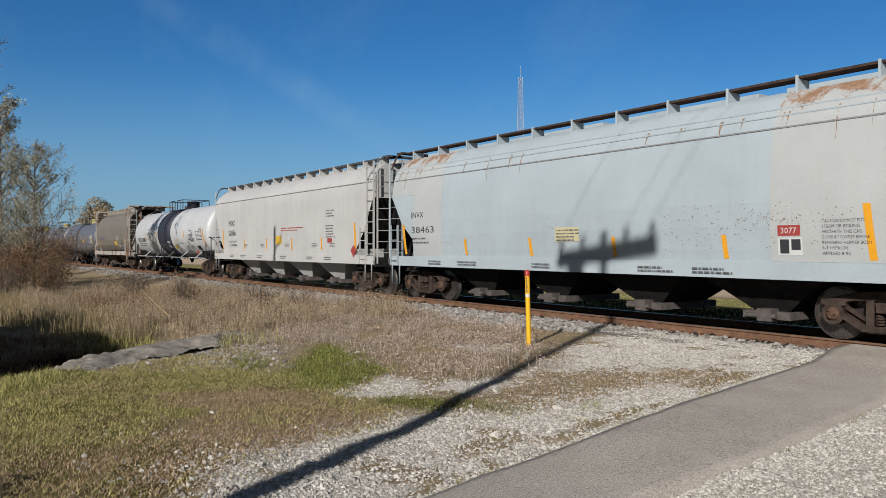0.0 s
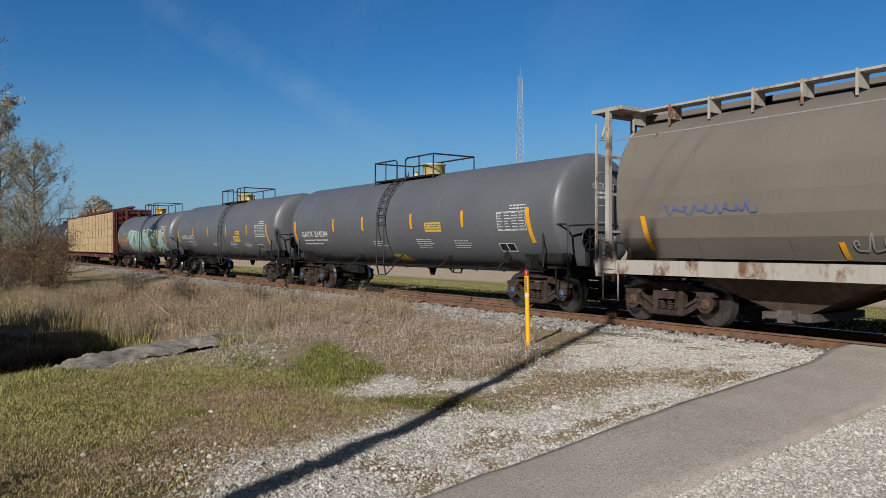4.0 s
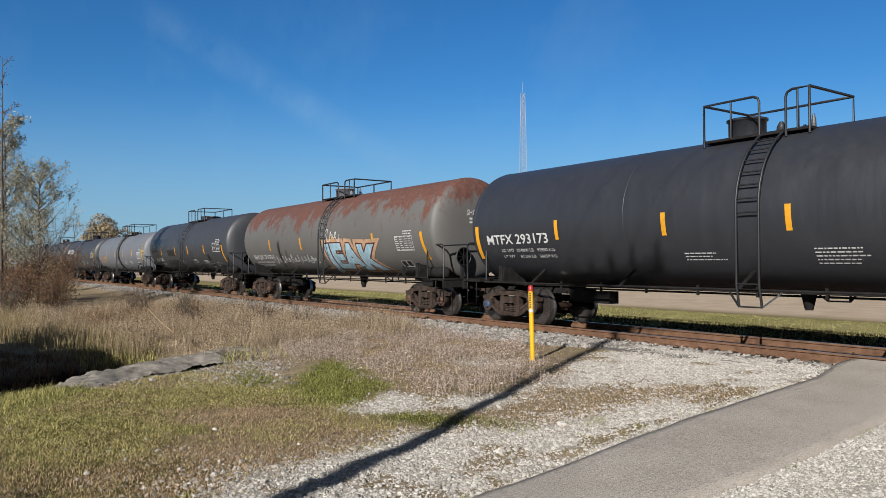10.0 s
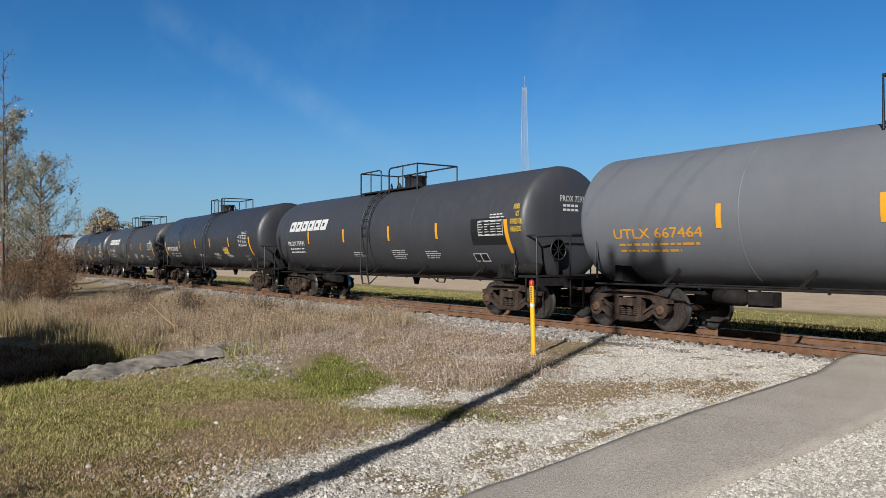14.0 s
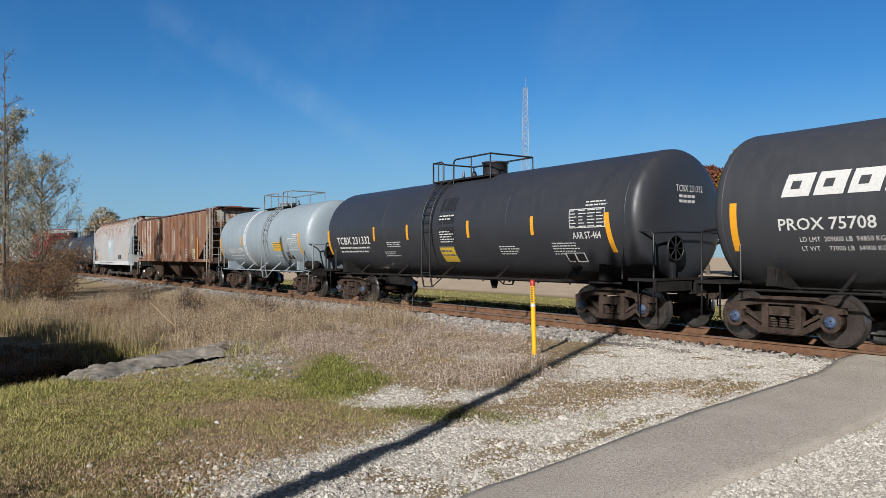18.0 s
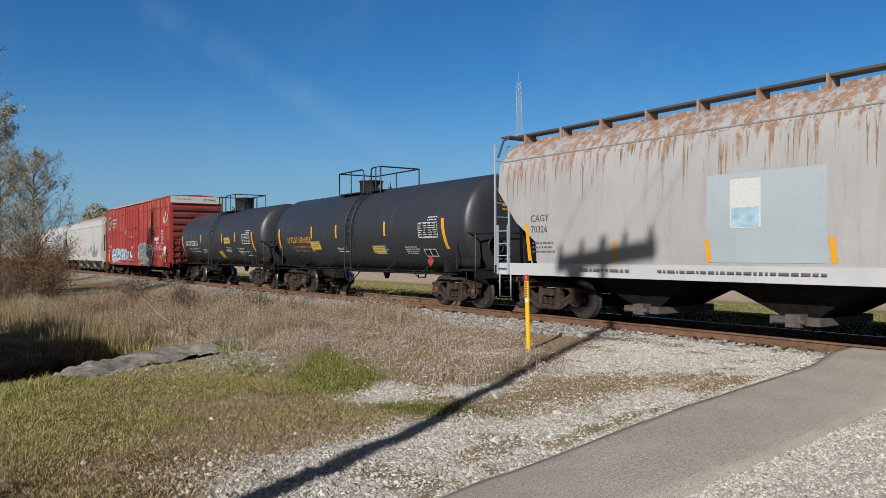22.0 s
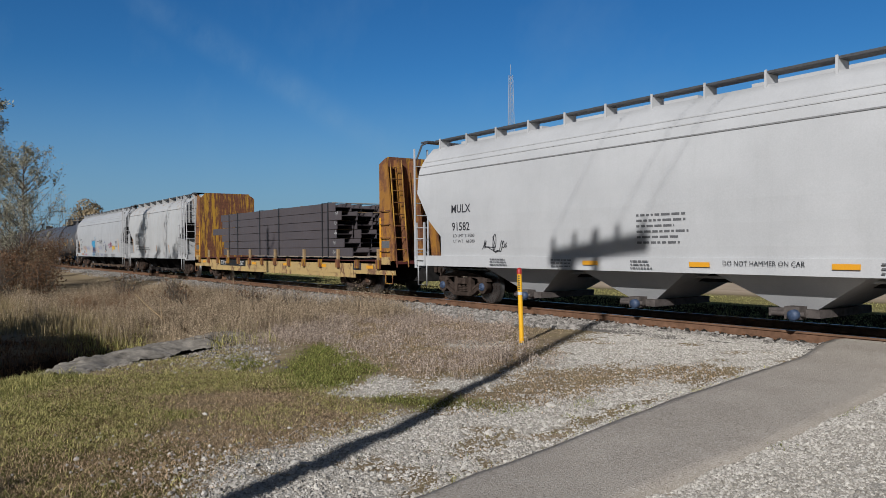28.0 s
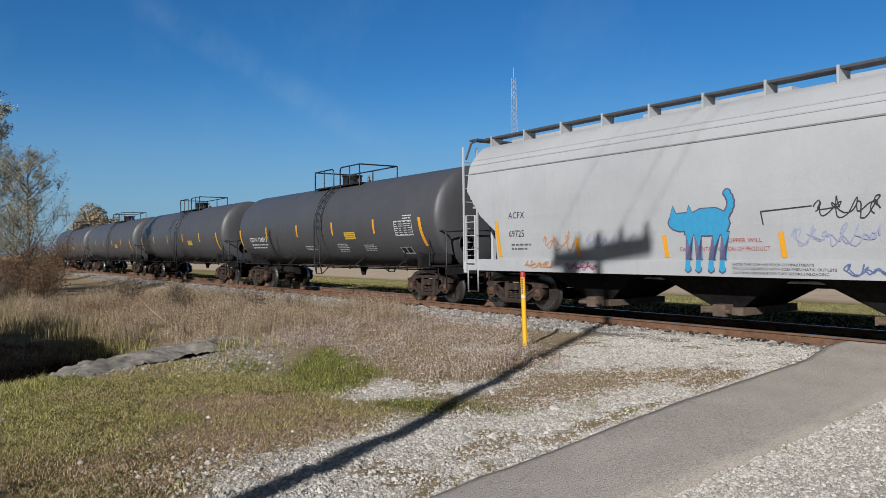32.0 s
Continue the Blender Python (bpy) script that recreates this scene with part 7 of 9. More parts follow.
    stencil_rows(car, -2.4, -1.8, 3.3, 4, 0.1, M_WHITE, on, 15)
    for z0, z1, m_ in ((1.45, 2.0, M_WHITE), (1.05, 1.40, M_LABEL)):
        patch(car, xe - 1.25, xe - 0.75, z0, z1, m_, on, "label")
    stencil_rows(car, dx0 + 0.9, dx0 + 2.2, 2.75, 1, 0.1, M_WHITE, lambda z, q: (-W - 0.115, z + q), 4)
    # layered spray work along the lower side: a pale mist, then slanted outlined bars
    def sprayed(x0, x1, z_lo, z_hi, mist, fills, edge, accents, seed, step=0.30):
        r_ = random.Random(seed)
        n_ = int((x1 - x0) / 0.45)
        for q in range(n_):
            cx, cz = x0 + (q + 0.5) * (x1 - x0) / n_, (z_lo + z_hi) / 2
            ring = [(cx + 0.42 * math.cos(t) * r_.uniform(0.8, 1.25), cz + 0.5 * (z_hi - z_lo) * math.sin(t) * r_.uniform(0.75, 1.12)) for t in np.linspace(0, 5.98, 20)]
            blob(car, flat(-W - 0.066 - 0.0004 * (q % 3)), ring, mist, "graffiti_mist", 0.0)
        n_ = int((x1 - x0) / step)
        for q in range(n_):
            cx = x0 + (q + 0.5) * (x1 - x0) / n_ + r_.uniform(-0.06, 0.06)
            lean_, w_ = r_.uniform(-0.28, 0.28), r_.uniform(0.07, 0.15)
            za, zb = z_lo + r_.uniform(0.03, 0.4) * (z_hi - z_lo), z_hi - r_.uniform(0.0, 0.35) * (z_hi - z_lo)
            if r_.random() < 0.35:
                za, zb = (za + zb) / 2 - w_, (za + zb) / 2 + w_
                w_ = 0.3
            for grow, m_, lift in ((0.035, edge, 0.070), (0.0, fills[q % len(fills)], 0.074)):
                quad = [(cx - lean_ - w_ - grow, za - grow), (cx - lean_ + w_ * 0.7 + grow, za - grow), (cx + lean_ + w_ + grow, zb + grow), (cx + lean_ - w_ * 0.6 - grow, zb + grow)]
                blob(car, flat(-W - lift - 0.0012 * (q % 3)), quad, m_, "graffiti")
            if q % 3 == 0:
                blob(car, flat(-W - 0.080), [(cx - 0.12, za + 0.2), (cx + 0.05, za + 0.25), (cx + 0.16, za + 0.62), (cx + 0.02, za + 0.5)], accents[q % len(accents)], "graffiti")

    sprayed(-6.5, -0.1, 0.92, 2.0, M_HAZEB, (M_WHITE, M_PALEB, M_BLUEF, M_WHITE, M_PALEB), M_INK, (M_BLUES, M_WHITE, M_INK), 5, 0.24)
    sprayed(1.45, 5.1, 0.85, 2.2, M_GREYS, (M_SILVER, M_GREYS, M_FADEG), M_INK, (M_WHITE, M_INK), 6, 0.34)
    for x_, z_, w_, h_, m_, seed_ in ((5.3, 1.75, 0.7, 0.42, M_WHITE, 201), (6.0, 1.45, 0.9, 0.5, M_ROSE, 202), (6.2, 1.8, 1.1, 0.36, M_WHITE, 203), (5.35, 1.25, 0.5, 0.4, M_FADEG, 204),
                                     (6.9, 1.2, 0.7, 0.45, M_WHITE, 205), (5.9, 1.02, 0.75, 0.3, M_INK, 206), (7.2, 1.75, 0.7, 0.3, M_WHITE, 207), (-0.3, 1.75, 0.8, 0.5, M_WHITE, 208), (0.5, 1.35, 0.8, 0.45, M_ROSE, 209)):
        scribble(car, flat(-W - (0.12 if x_ < 2 else 0.07)), x_, z_, w_, h_, m_, seed_, 0.028)
    for mat, fat, lift in ((M_WHITE, 0.075, 0.090), (M_INK, 0.060, 0.092), (M_GREYS, 0.042, 0.096), (M_STEELS, 0.012, 0.099)):
        lettering("EIES", car, 1.8, 0.92, 1.15, mat, flat(-W - lift), "graffiti", "", width=2.9, fat=fat, wavy=0.10, lean=0.08)
    # sun-bleached upper panels between the posts
    px = [xr + 0.06 + (xe - xr - 0.12) * i / (n - 1) for i in range(n)]
    for a, b in zip(px, px[1:]):
        if b < dx0 - 0.1 or a > dx1 + 0.1:
            for z1, z2 in ((3.2, 4.3), (4.4, 4.88)):
                patch(car, a + 0.06, b - 0.06, z1, z2, M_BLEACH, flat(-W - 0.006), "bleached_panel")
    scribble(car, flat(-W - 0.07), xe - 1.4, 3.3, 1.0, 0.8, M_WHITE, 95, 0.06)
    scribble(car, flat(-W - 0.07), dx1 + 4.0, 2.35, 1.2, 0.3, M_WHITE, 96, 0.05)
    scribble(car, flat(-W - 0.073), dx1 + 4.1, 2.38, 1.1, 0.26, M_WHITE, 98, 0.04)
    for x in (xr + 3.6, xr + 5.2, dx1 + 0.9, dx1 + 3.3):
        patch(car, x, x + 0.42, 1.32, 1.42, M_AMBER, flat(-W - 0.09), "reflector_strip")
    running_gear(car, h, f, r)
    put(21, car)


M_DOORR = paint("red_door_paint", (0.268, 0.026, 0.022), 0.45, 0.15, 0.0, seed=25)
M_BLEACH = paint("bleached_red_paint", (0.275, 0.036, 0.025), 0.55, 0.7, 0.42, runs=(2.4, 2.4, 0.55), dirt_col=(0.321, 0.154, 0.0769), rust_col=(0.231, 0.0994, 0.0385), seed=41)
M_EAVE = plain("pale_pink_weathered_eave", (0.33, 0.24, 0.22), 0.7, 0, 0.3, 4)
M_STEELS = plain("dark_silver_spray", (0.15, 0.158, 0.16), 0.5, 0.1, 0.4, 6, 0)
M_SILVER = plain("silver_spray", (0.269, 0.276, 0.269), 0.4, 0.2, 0.3, 5, 0)
M_HAZEB = plain("pale_blue_grey_mist", (0.30, 0.34, 0.40), 0.6, 0, 0.35, 3, 0)
M_FADEG = plain("faded_grey_spray", (0.16, 0.103, 0.109), 0.6, 0, 0.3, 4, 0)


def lumber_car():
    h, f, r = reach(7)
    car = new("centerbeam_flat_car")
    tagged(car, "maroon centre-beam flat car carrying stacked lumber", "flat car", group="train")
    xe, xr = h + f - 0.75, -(h + r - 0.75)
    W, deck = 1.42, 1.02
    part("deck", Shape().box(xr, xe, -W, W, deck - 0.08, deck), M_MAROON, car)
    for y in (-1, 1):
        part("side_sill", Shape().box(xr, xe, min(y * (W - 0.06), y * W), max(y * (W - 0.06), y * W), deck - 0.32, deck), M_MAROON, car)
        for i in range(20):
            x = xr + 0.6 + (xe - xr - 1.2) * i / 19
            part("winch", Shape().tube([(x - 0.1, y * (W + 0.06), deck - 0.16), (x + 0.1, y * (W + 0.06), deck - 0.16)], 0.065, 8).box(x - 0.13, x + 0.13, min(y * W, y * (W + 0.05)), max(y * W, y * (W + 0.05)), deck - 0.26, deck - 0.06), M_MAROON, car)
    part("centre_sill", Shape().box(xr - 0.2, xe + 0.2, -0.25, 0.25, 0.66, deck - 0.08), M_UNDER, car)
    top, cap = 4.70, 4.48
    cb = part("centre_beam", Shape().box(xr, xe, -0.18, 0.18, top - 0.14, top), M_MAROON, car)
    for i in range(16):
        x = xr + 0.3 + (xe - xr - 0.6) * i / 15
        part("beam_post", Shape().box(x - 0.06, x + 0.06, -0.1, 0.1, deck, top - 0.1), M_MAROON, cb)
    part("tie_rod", Shape().tube([(xr + (xe - xr) * k / 28, -0.18 if k % 2 else -0.5, top - (0.02 if k % 2 else 0.18)) for k in range(29)], 0.035, 5), M_MAROON, car)
    for d, e in ((1, xe), (-1, xr)):
        bk = part("bulkhead_sheet", Shape().box(min(e - d * 0.2, e - d * 0.23), max(e - d * 0.2, e - d * 0.23), -W + 0.14, W - 0.14, deck, cap - 0.16), M_MAROON, car)
        for y0, y1 in ((-W, -W + 0.14), (W - 0.14, W)):
            part("bulkhead_post", Shape().box(min(e, e - d * 0.22), max(e, e - d * 0.22), y0, y1, deck, cap - 0.16), M_MAROON, bk)
        part("bulkhead_cap", Shape().box(min(e, e - d * 0.3), max(e, e - d * 0.3), -W, W, cap - 0.16, cap - 0.02), M_MAROON, bk)
        for y in (-0.45, 0.45):
            part("bulkhead_post", Shape().box(min(e - d * 0.02, e + d * 0.05), max(e - d * 0.02, e + d * 0.05), y - 0.1, y + 0.1, deck, cap - 0.16), M_MAROON, bk)
        s = Shape()
        for y in (-1.2, -0.8):
            s.box(min(e, e + d * 0.08), max(e, e + d * 0.08), y - 0.02, y + 0.02, deck - 0.2, cap - 0.2)
        for k in range(9):
            s.tube([(e + d * 0.06, -1.2, deck + 0.1 + 0.36 * k), (e + d * 0.06, -0.8, deck + 0.1 + 0.36 * k)], 0.014, 5)
        part("ladder", s, M_MAROON, bk)
        for k in range(8):
            z = deck + 0.25 + k * 0.42
            part("bulkhead_beam", Shape().box(min(e - d * 0.02, e - d * 0.2), max(e - d * 0.02, e - d * 0.2), -W + 0.14, W - 0.14, z - 0.09, z + 0.05), M_MAROON, bk)
    rr = random.Random(4)
    rows = [0.635, 0.63, 0.635, 0.63, 0.625]
    gap = 0.020
    z = deck + 0.06
    for side in (-1, 1):
        z = deck + 0.06
        for k, hh in enumerate(rows):
            x = xr + 0.32
            cuts = [(2.45, 3.7, 2.45, 4.9, 2.45), (2.45, 3.7, 2.45, 4.9, 2.45), (3.7, 2.45, 4.9, 2.45, 3.7)][k % 3]
            q_ = 0
            while x < xe - 0.6:
                L = min(cuts[q_ % 5] + rr.uniform(-0.03, 0.03), xe - 0.30 - x)
                q_ += 1
                if xe - 0.30 - x - L < 1.2:
                    L = xe - 0.30 - x
                j = rr.uniform(-0.02, 0.02)
                s = Shape()
                y0, y1 = side * 0.22, side * (W - 0.06 + j)
                nb = 14
                s.box(x + 0.012, x + L - 0.012, min(y0, y1 - side * 0.02), max(y0, y1 - side * 0.02), z, z + hh - gap)
                bundle = part("lumber_block", s, M_LUMBER, car)
                if side < 0:
                    for b in range(nb):
                        jj = rr.uniform(-0.014, 0.014)
                        part("board", Shape().box(x + 0.005 + rr.uniform(0, 0.02), x + L - 0.005 - rr.uniform(0, 0.02), y1 + jj, y1 + 0.1, z + (hh - gap) * b / nb, z + (hh - gap) * (b + 0.95) / nb), M_LUMBER, bundle)
                    for q in range(2 if L < 3 else 3):
                        xs = x + L * (q + 0.5) / (2 if L < 3 else 3)
                        part("strap", Shape().box(xs - 0.008, xs + 0.008, y1 - 0.022, y1 - 0.008, z - 0.03, z + hh - gap), M_BLACK, bundle)
                        part("dunnage", Shape().box(xs - 0.05, xs + 0.05, y1 + 0.03, y0, z + hh - gap, z + hh), M_WOOD, bundle)
                    if q_ % 2 == 0 or rr.random() < 0.2:
                        part("tag", Shape().box(x + 0.05, x + 0.30, y1 - 0.026, y1 - 0.02, z + 0.22, z + 0.42), M_TAG, bundle)
                        part("tag_print", Shape().box(x + 0.09, x + 0.16, y1 - 0.030, y1 - 0.026, z + 0.27, z + 0.35).box(x + 0.20, x + 0.27, y1 - 0.030, y1 - 0.026, z + 0.26, z + 0.29), M_INK, bundle)
                x += L
            z += hh
    for i in range(8):
        x = xr + 1.7 + (xe - xr - 3.4) * i / 7
        patch(car, x, x + 0.45, deck - 0.23, deck - 0.12, M_AMBER, flat(-W - 0.012), "reflector_strip")
    for txt, x in (("CNIS", 2.5), ("622", 3.8), ("253", 4.95)):
        lettering(txt, car, xr + x, deck - 0.30, 0.22, M_WHITE, flat(-W - 0.012), width=0.62)
    patch(car, xr + 0.02, xr + 0.1, deck + 0.1, deck + 1.2, M_AMBER, flat(-W - 0.012), "reflector_strip")
    running_gear(car, h, f, r)
    put(7, car)


def beam_car():
    h, f, r = reach(24)
    car = new("bulkhead_flat_car")
    tagged(car, "rusty yellow bulkhead flat car loaded with steel beams", "flat car", group="train")
    xe, xr = h + f - 0.8, -(h + r - 0.8)
    W, deck = 1.45, 1.12
    part("deck", Shape().box(xr, xe, -W, W, deck - 0.1, deck), M_MAROON, car)
    for y in (-1, 1):
        part("side_sill", Shape().box(xr, xe, min(y * (W - 0.05), y * W), max(y * (W - 0.05), y * W), 0.68, deck - 0.02).box(xr + 2.5, xe - 2.5, min(y * (W - 0.04), y * (W - 0.01)), max(y * (W - 0.04), y * (W - 0.01)), 0.54, 0.70), M_SILLY, car)
        for i in range(14):
            x = xr + 0.9 + (xe - xr - 1.8) * i / 13
            part("stake_pocket", Shape().box(x - 0.09, x + 0.09, min(y * W, y * (W + 0.09)), max(y * W, y * (W + 0.09)), 0.86, deck + 0.02), M_BULK, car)
            if y < 0 and i % 2 == 1:
                part("stake", Shape().box(x - 0.05, x + 0.05, y * (W + 0.02) - 0.04, y * (W + 0.02) + 0.04, deck - 0.2, deck + 0.38), M_WOOD, car, "wooden stake")
    part("centre_sill", Shape().box(xr - 0.2, xe + 0.2, -0.35, 0.35, 0.46, deck - 0.1), M_UNDER, car)
    top = 4.42
    for d, e in ((1, xe), (-1, xr)):
        i = e - d * 0.85
        s = Shape()
        V = W - 0.06
        ring = ((-V, deck), (V, deck), (V, top - 0.3), (V - 0.25, top), (-V + 0.25, top), (-V, top - 0.3))
        s.loft([[(i, y, z) for y, z in ring], [(i + d * 0.08, y, z) for y, z in ring]], True, True, False)
        bk = part("bulkhead", s, M_BULK, car, "yellow bulkhead wall with heavy rust")
        for y in (-W, W):
            yy = (y, y + 0.05) if y < 0 else (y - 0.05, y)
            g = Shape()
            quad = [(i, deck - 0.3), (e, deck - 0.3), (e, deck + 0.35), (i + d * 0.42, top - 0.08), (i, top - 0.25)]
            g.loft([[(x, yv, z) for x, z in quad] for yv in yy], True, True, False)
            part("gusset", g, M_BULK2, bk)
            if y < 0:
                part("repaint_patch", Shape().box(min(i + d * 0.1, i + d * 0.62), max(i + d * 0.1, i + d * 0.62), y - 0.006, y, deck - 0.12, deck + 0.12), M_SILLY, bk, "pale yellow repainted patch")
                part("label", Shape().box(min(i + d * 0.12, i + d * 0.58), max(i + d * 0.12, i + d * 0.58), y - 0.006, y, deck + 0.40, deck + 0.62), M_INKS, bk, "dark grey label")
        for y in (-0.9, -0.3, 0.3, 0.9):
            part("bulkhead_post", Shape().loft([[(i + d * 0.08, y + q, deck), (e - d * 0.05, y + q, deck), (i + d * 0.3, y + q, top - 0.1), (i + d * 0.08, y + q, top - 0.1)] for q in (-0.06, 0.06)], True, True, False), M_BULK2, bk)
        s = Shape()
        for q in (0, 0.42):
            s.tube([(e - d * 0.05 + d * 0.06, -W + 0.1 + q, deck - 0.2), (i + d * 0.5, -W + 0.1 + q, top - 0.15)], 0.024, 5)
        for k in range(9):
            u = (k + 0.5) / 9
            x = (e + d * 0.01) * (1 - u) + (i + d * 0.5) * u
            z = deck - 0.2 + (top - deck) * u
            s.tube([(x, -W + 0.1, z), (x, -W + 0.52, z)], 0.016, 5)
        part("ladder", s, M_BULK, bk)
        for k in range(4):
            part("grab_iron", Shape().tube([(i + d * 0.12, -W - 0.01, deck + 0.3 + 0.42 * k), (i + d * 0.15, -W - 0.07, deck + 0.3 + 0.42 * k), (i + d * 0.6, -W - 0.07, deck + 0.3 + 0.42 * k), (i + d * 0.63, -W - 0.01, deck + 0.3 + 0.42 * k)], 0.016, 5), M_BULK, bk)
        part("strip", Shape().box(min(i, i + d * 0.1), max(i, i + d * 0.1), -W - 0.012, -W - 0.004, deck + 0.1, deck + 1.35), M_AMBER, bk)
        part("stirrup_step", Shape().tube([(e - d * 0.1, -W, 0.75), (e - d * 0.1, -W, 0.42), (e - d * 0.5, -W, 0.42), (e - d * 0.5, -W, 0.75)], 0.02, 5), M_BULK, car)
    # beams: rows of I-sections with flanges upright
    rr = random.Random(9)
    z = deck + 0.12
    hgt = 0.30
    for k in range(6):
        for j in range(4):
            yc = -1.08 + j * 0.72
            a = -5.0 + rr.uniform(-0.45, 0.3) - (1.2 if (k, j) == (3, 0) else 0)
            b = xe - 3.2 + rr.uniform(-0.5, 0.35) - 0.12 * k - 0.25 * j
            if k == 0:
                b = xe - 2.7 - 0.3 * j
            s = Shape()
            w_ = 0.33
            u_, m_ = w_ - 0.03, hgt / 2
            prof = [(-w_, 0), (-u_, 0), (-u_, m_ - 0.012), (u_, m_ - 0.012), (u_, 0), (w_, 0), (w_, hgt), (u_, hgt), (u_, m_ + 0.012), (-u_, m_ + 0.012), (-u_, hgt), (-w_, hgt)]
            s.loft([[(x, yc + p, z + q) for p, q in prof] for x in (a, b)], True, False, False)
            for x in (a, b):
                s.add([(x, yc + p, z + q) for p, q in prof], [(0, 1, 2, 9, 10, 11), (3, 4, 5, 6, 7, 8), (2, 3, 8, 9)])
            part("steel_beam", s, M_STEELB, car)
        z += hgt + 0.018
        for x in np.linspace(-4.4, xe - 4.2, 5):
            part("dunnage", Shape().box(x - 0.05, x + 0.05, -1.36, 1.36, z - 0.018, z), M_WOOD, car)
    for x in (-4.3, -3.2, -0.6, 1.4, xe - 4.9, xe - 4.45):
        part("strap", Shape().box(x - 0.03, x + 0.03, -1.435, -1.42, deck + 0.1, z).box(x - 0.03, x + 0.03, -1.42, 1.42, z, z + 0.012), M_BLACK, car)
    for k in range(5):
        scribble(car, flat(-1.425), xe - 4.1 + 0.05 * k, deck + 0.2 + 0.34 * k, 0.22, 0.14, M_WHITE, 200 + k, 0.012)
    lettering("TTPX", car, -5.35, 0.80, 0.19, M_WHITE, flat(-W - 0.008))
    lettering("81587", car, -3.1, 0.80, 0.19, M_WHITE, flat(-W - 0.008))
    patch(car, -5.45, -2.2, 0.76, 1.04, M_DARKSPOT, flat(-W - 0.004), "repaint_patch")
    for i in range(6):
        x = xr + 1.3 + (xe - xr - 3.0) * i / 5
        patch(car, x, x + 0.42, 0.86, 0.96, M_AMBER, flat(-W - 0.006), "reflector_strip")
    patch(car, xe - 2.6, xe - 2.05, 0.80, 1.04, M_INK, flat(-W - 0.006), "test_plate")
    running_gear(car, h, f, r, wb=0.86)
    put(24, car)


build_hoppers()
tanks()
rust_hopper()
boxcar()
lumber_car()
beam_car()
# ---- loose cover of the ground ----
M_STONEW = stony("pale_limestone", (0.13, 0.115, 0.095), (0.57, 0.535, 0.48))
# oily stone, taken near black to hold the shade under the cars
M_STONED = stony("oily_shaded_ballast", (0.012, 0.0105, 0.009), (0.046, 0.041, 0.035))
M_STONEG = stony("grey_ballast", (0.04, 0.035, 0.03), (0.40, 0.37, 0.335))
M_GREEN = leafy("green_grass", (0.055, 0.075, 0.014), (0.34, 0.33, 0.11))
M_OLIVE = leafy("yellowing_grass", (0.05, 0.055, 0.011), (0.64, 0.57, 0.23))
M_LITTER = leafy("brown_leaf_litter", (0.07, 0.043, 0.022), (0.66, 0.49, 0.31))
M_LUSH = leafy("lush_grass_blades", (0.09, 0.11, 0.02), (0.44, 0.45, 0.14))
M_REED = leafy("golden_dead_stems", (0.055, 0.038, 0.024), (0.56, 0.44, 0.30), through_light=0.2)
M_STRAW = leafy("straw_grass", (0.205, 0.154, 0.0737), (0.359, 0.288, 0.16))
M_WEED = leafy("dead_weed", (0.10, 0.072, 0.055), (0.60, 0.49, 0.40), through_light=0.2)
M_DOCK = leafy("rust_brown_seed_heads", (0.06, 0.035, 0.022), (0.30, 0.17, 0.09), through_light=0.15)
RUSTY_SPOTS = ((-25.5, 4.9, 1.9, 0.8, 190), (-26.5, 6.6, 1.6, 0.7, 140), (-27.6, 8.0, 0.3, 0.3, 45))

ICO = np.array(Shape().turn([(-1, 0.001), (-0.45, 0.88), (0.45, 0.88), (1, 0.001)], axis="z", n=5).v[:20]).reshape(4, 5, 3)
BASE_V = np.concatenate([[ICO[0].mean(0)], ICO[1], ICO[2], [ICO[3].mean(0)]])
BASE_F = [(0, 2, 1), (0, 3, 2), (0, 4, 3), (0, 5, 4), (0, 1, 5)] + [t for i in range(5) for t in ((1 + i, 1 + (i + 1) % 5, 6 + i), (1 + (i + 1) % 5, 6 + (i + 1) % 5, 6 + i))] + [(11, 6 + i, 6 + (i + 1) % 5) for i in range(5)]
BASE_F = np.array(BASE_F)


def stones(name, xy, size, mat, label, sink=0.25, lift=0.0):
    n = len(xy)
    v = BASE_V[None] * (1 + rng.uniform(-0.28, 0.28, (n, 12, 1)))
    v = v * (size[:, None, None] * rng.uniform(0.65, 1.25, (n, 1, 3)) * np.array([1, 1, 0.75]))
    a, b = rng.uniform(0, 6.28, n), rng.uniform(-0.6, 0.6, n)
    ca, sa, cb, sb = np.cos(a), np.sin(a), np.cos(b), np.sin(b)
    x, y, z = v[..., 0], v[..., 1], v[..., 2]
    y, z = y * cb[:, None] - z * sb[:, None], y * sb[:, None] + z * cb[:, None]
    x, y = x * ca[:, None] - y * sa[:, None], x * sa[:, None] + y * ca[:, None]
    g = lie(xy) + lift + size * (0.5 - sink)
    v = np.stack([x + xy[:, :1], y + xy[:, 1:], z + g[:, None]], -1)
    f = (BASE_F[None] + (np.arange(n) * 12)[:, None, None]).reshape(-1, 3)
    ob = new(name, array_mesh(name, v.reshape(-1, 3), f, mat))
    tagged(ob, label, "stones", kind="stuff")
    return ob


def scatter(poly, per_m2, edge=0.0):
    p = np.array(poly)
    lo, hi = p.min(0) - edge, p.max(0) + edge
    n = int((hi - lo).prod() * per_m2)
    q = rng.uniform(lo, hi, (n, 2))
    keep = inside(q[:, 0] + rng.normal(0, edge, n), q[:, 1] + rng.normal(0, edge, n), poly)
    return q[keep]


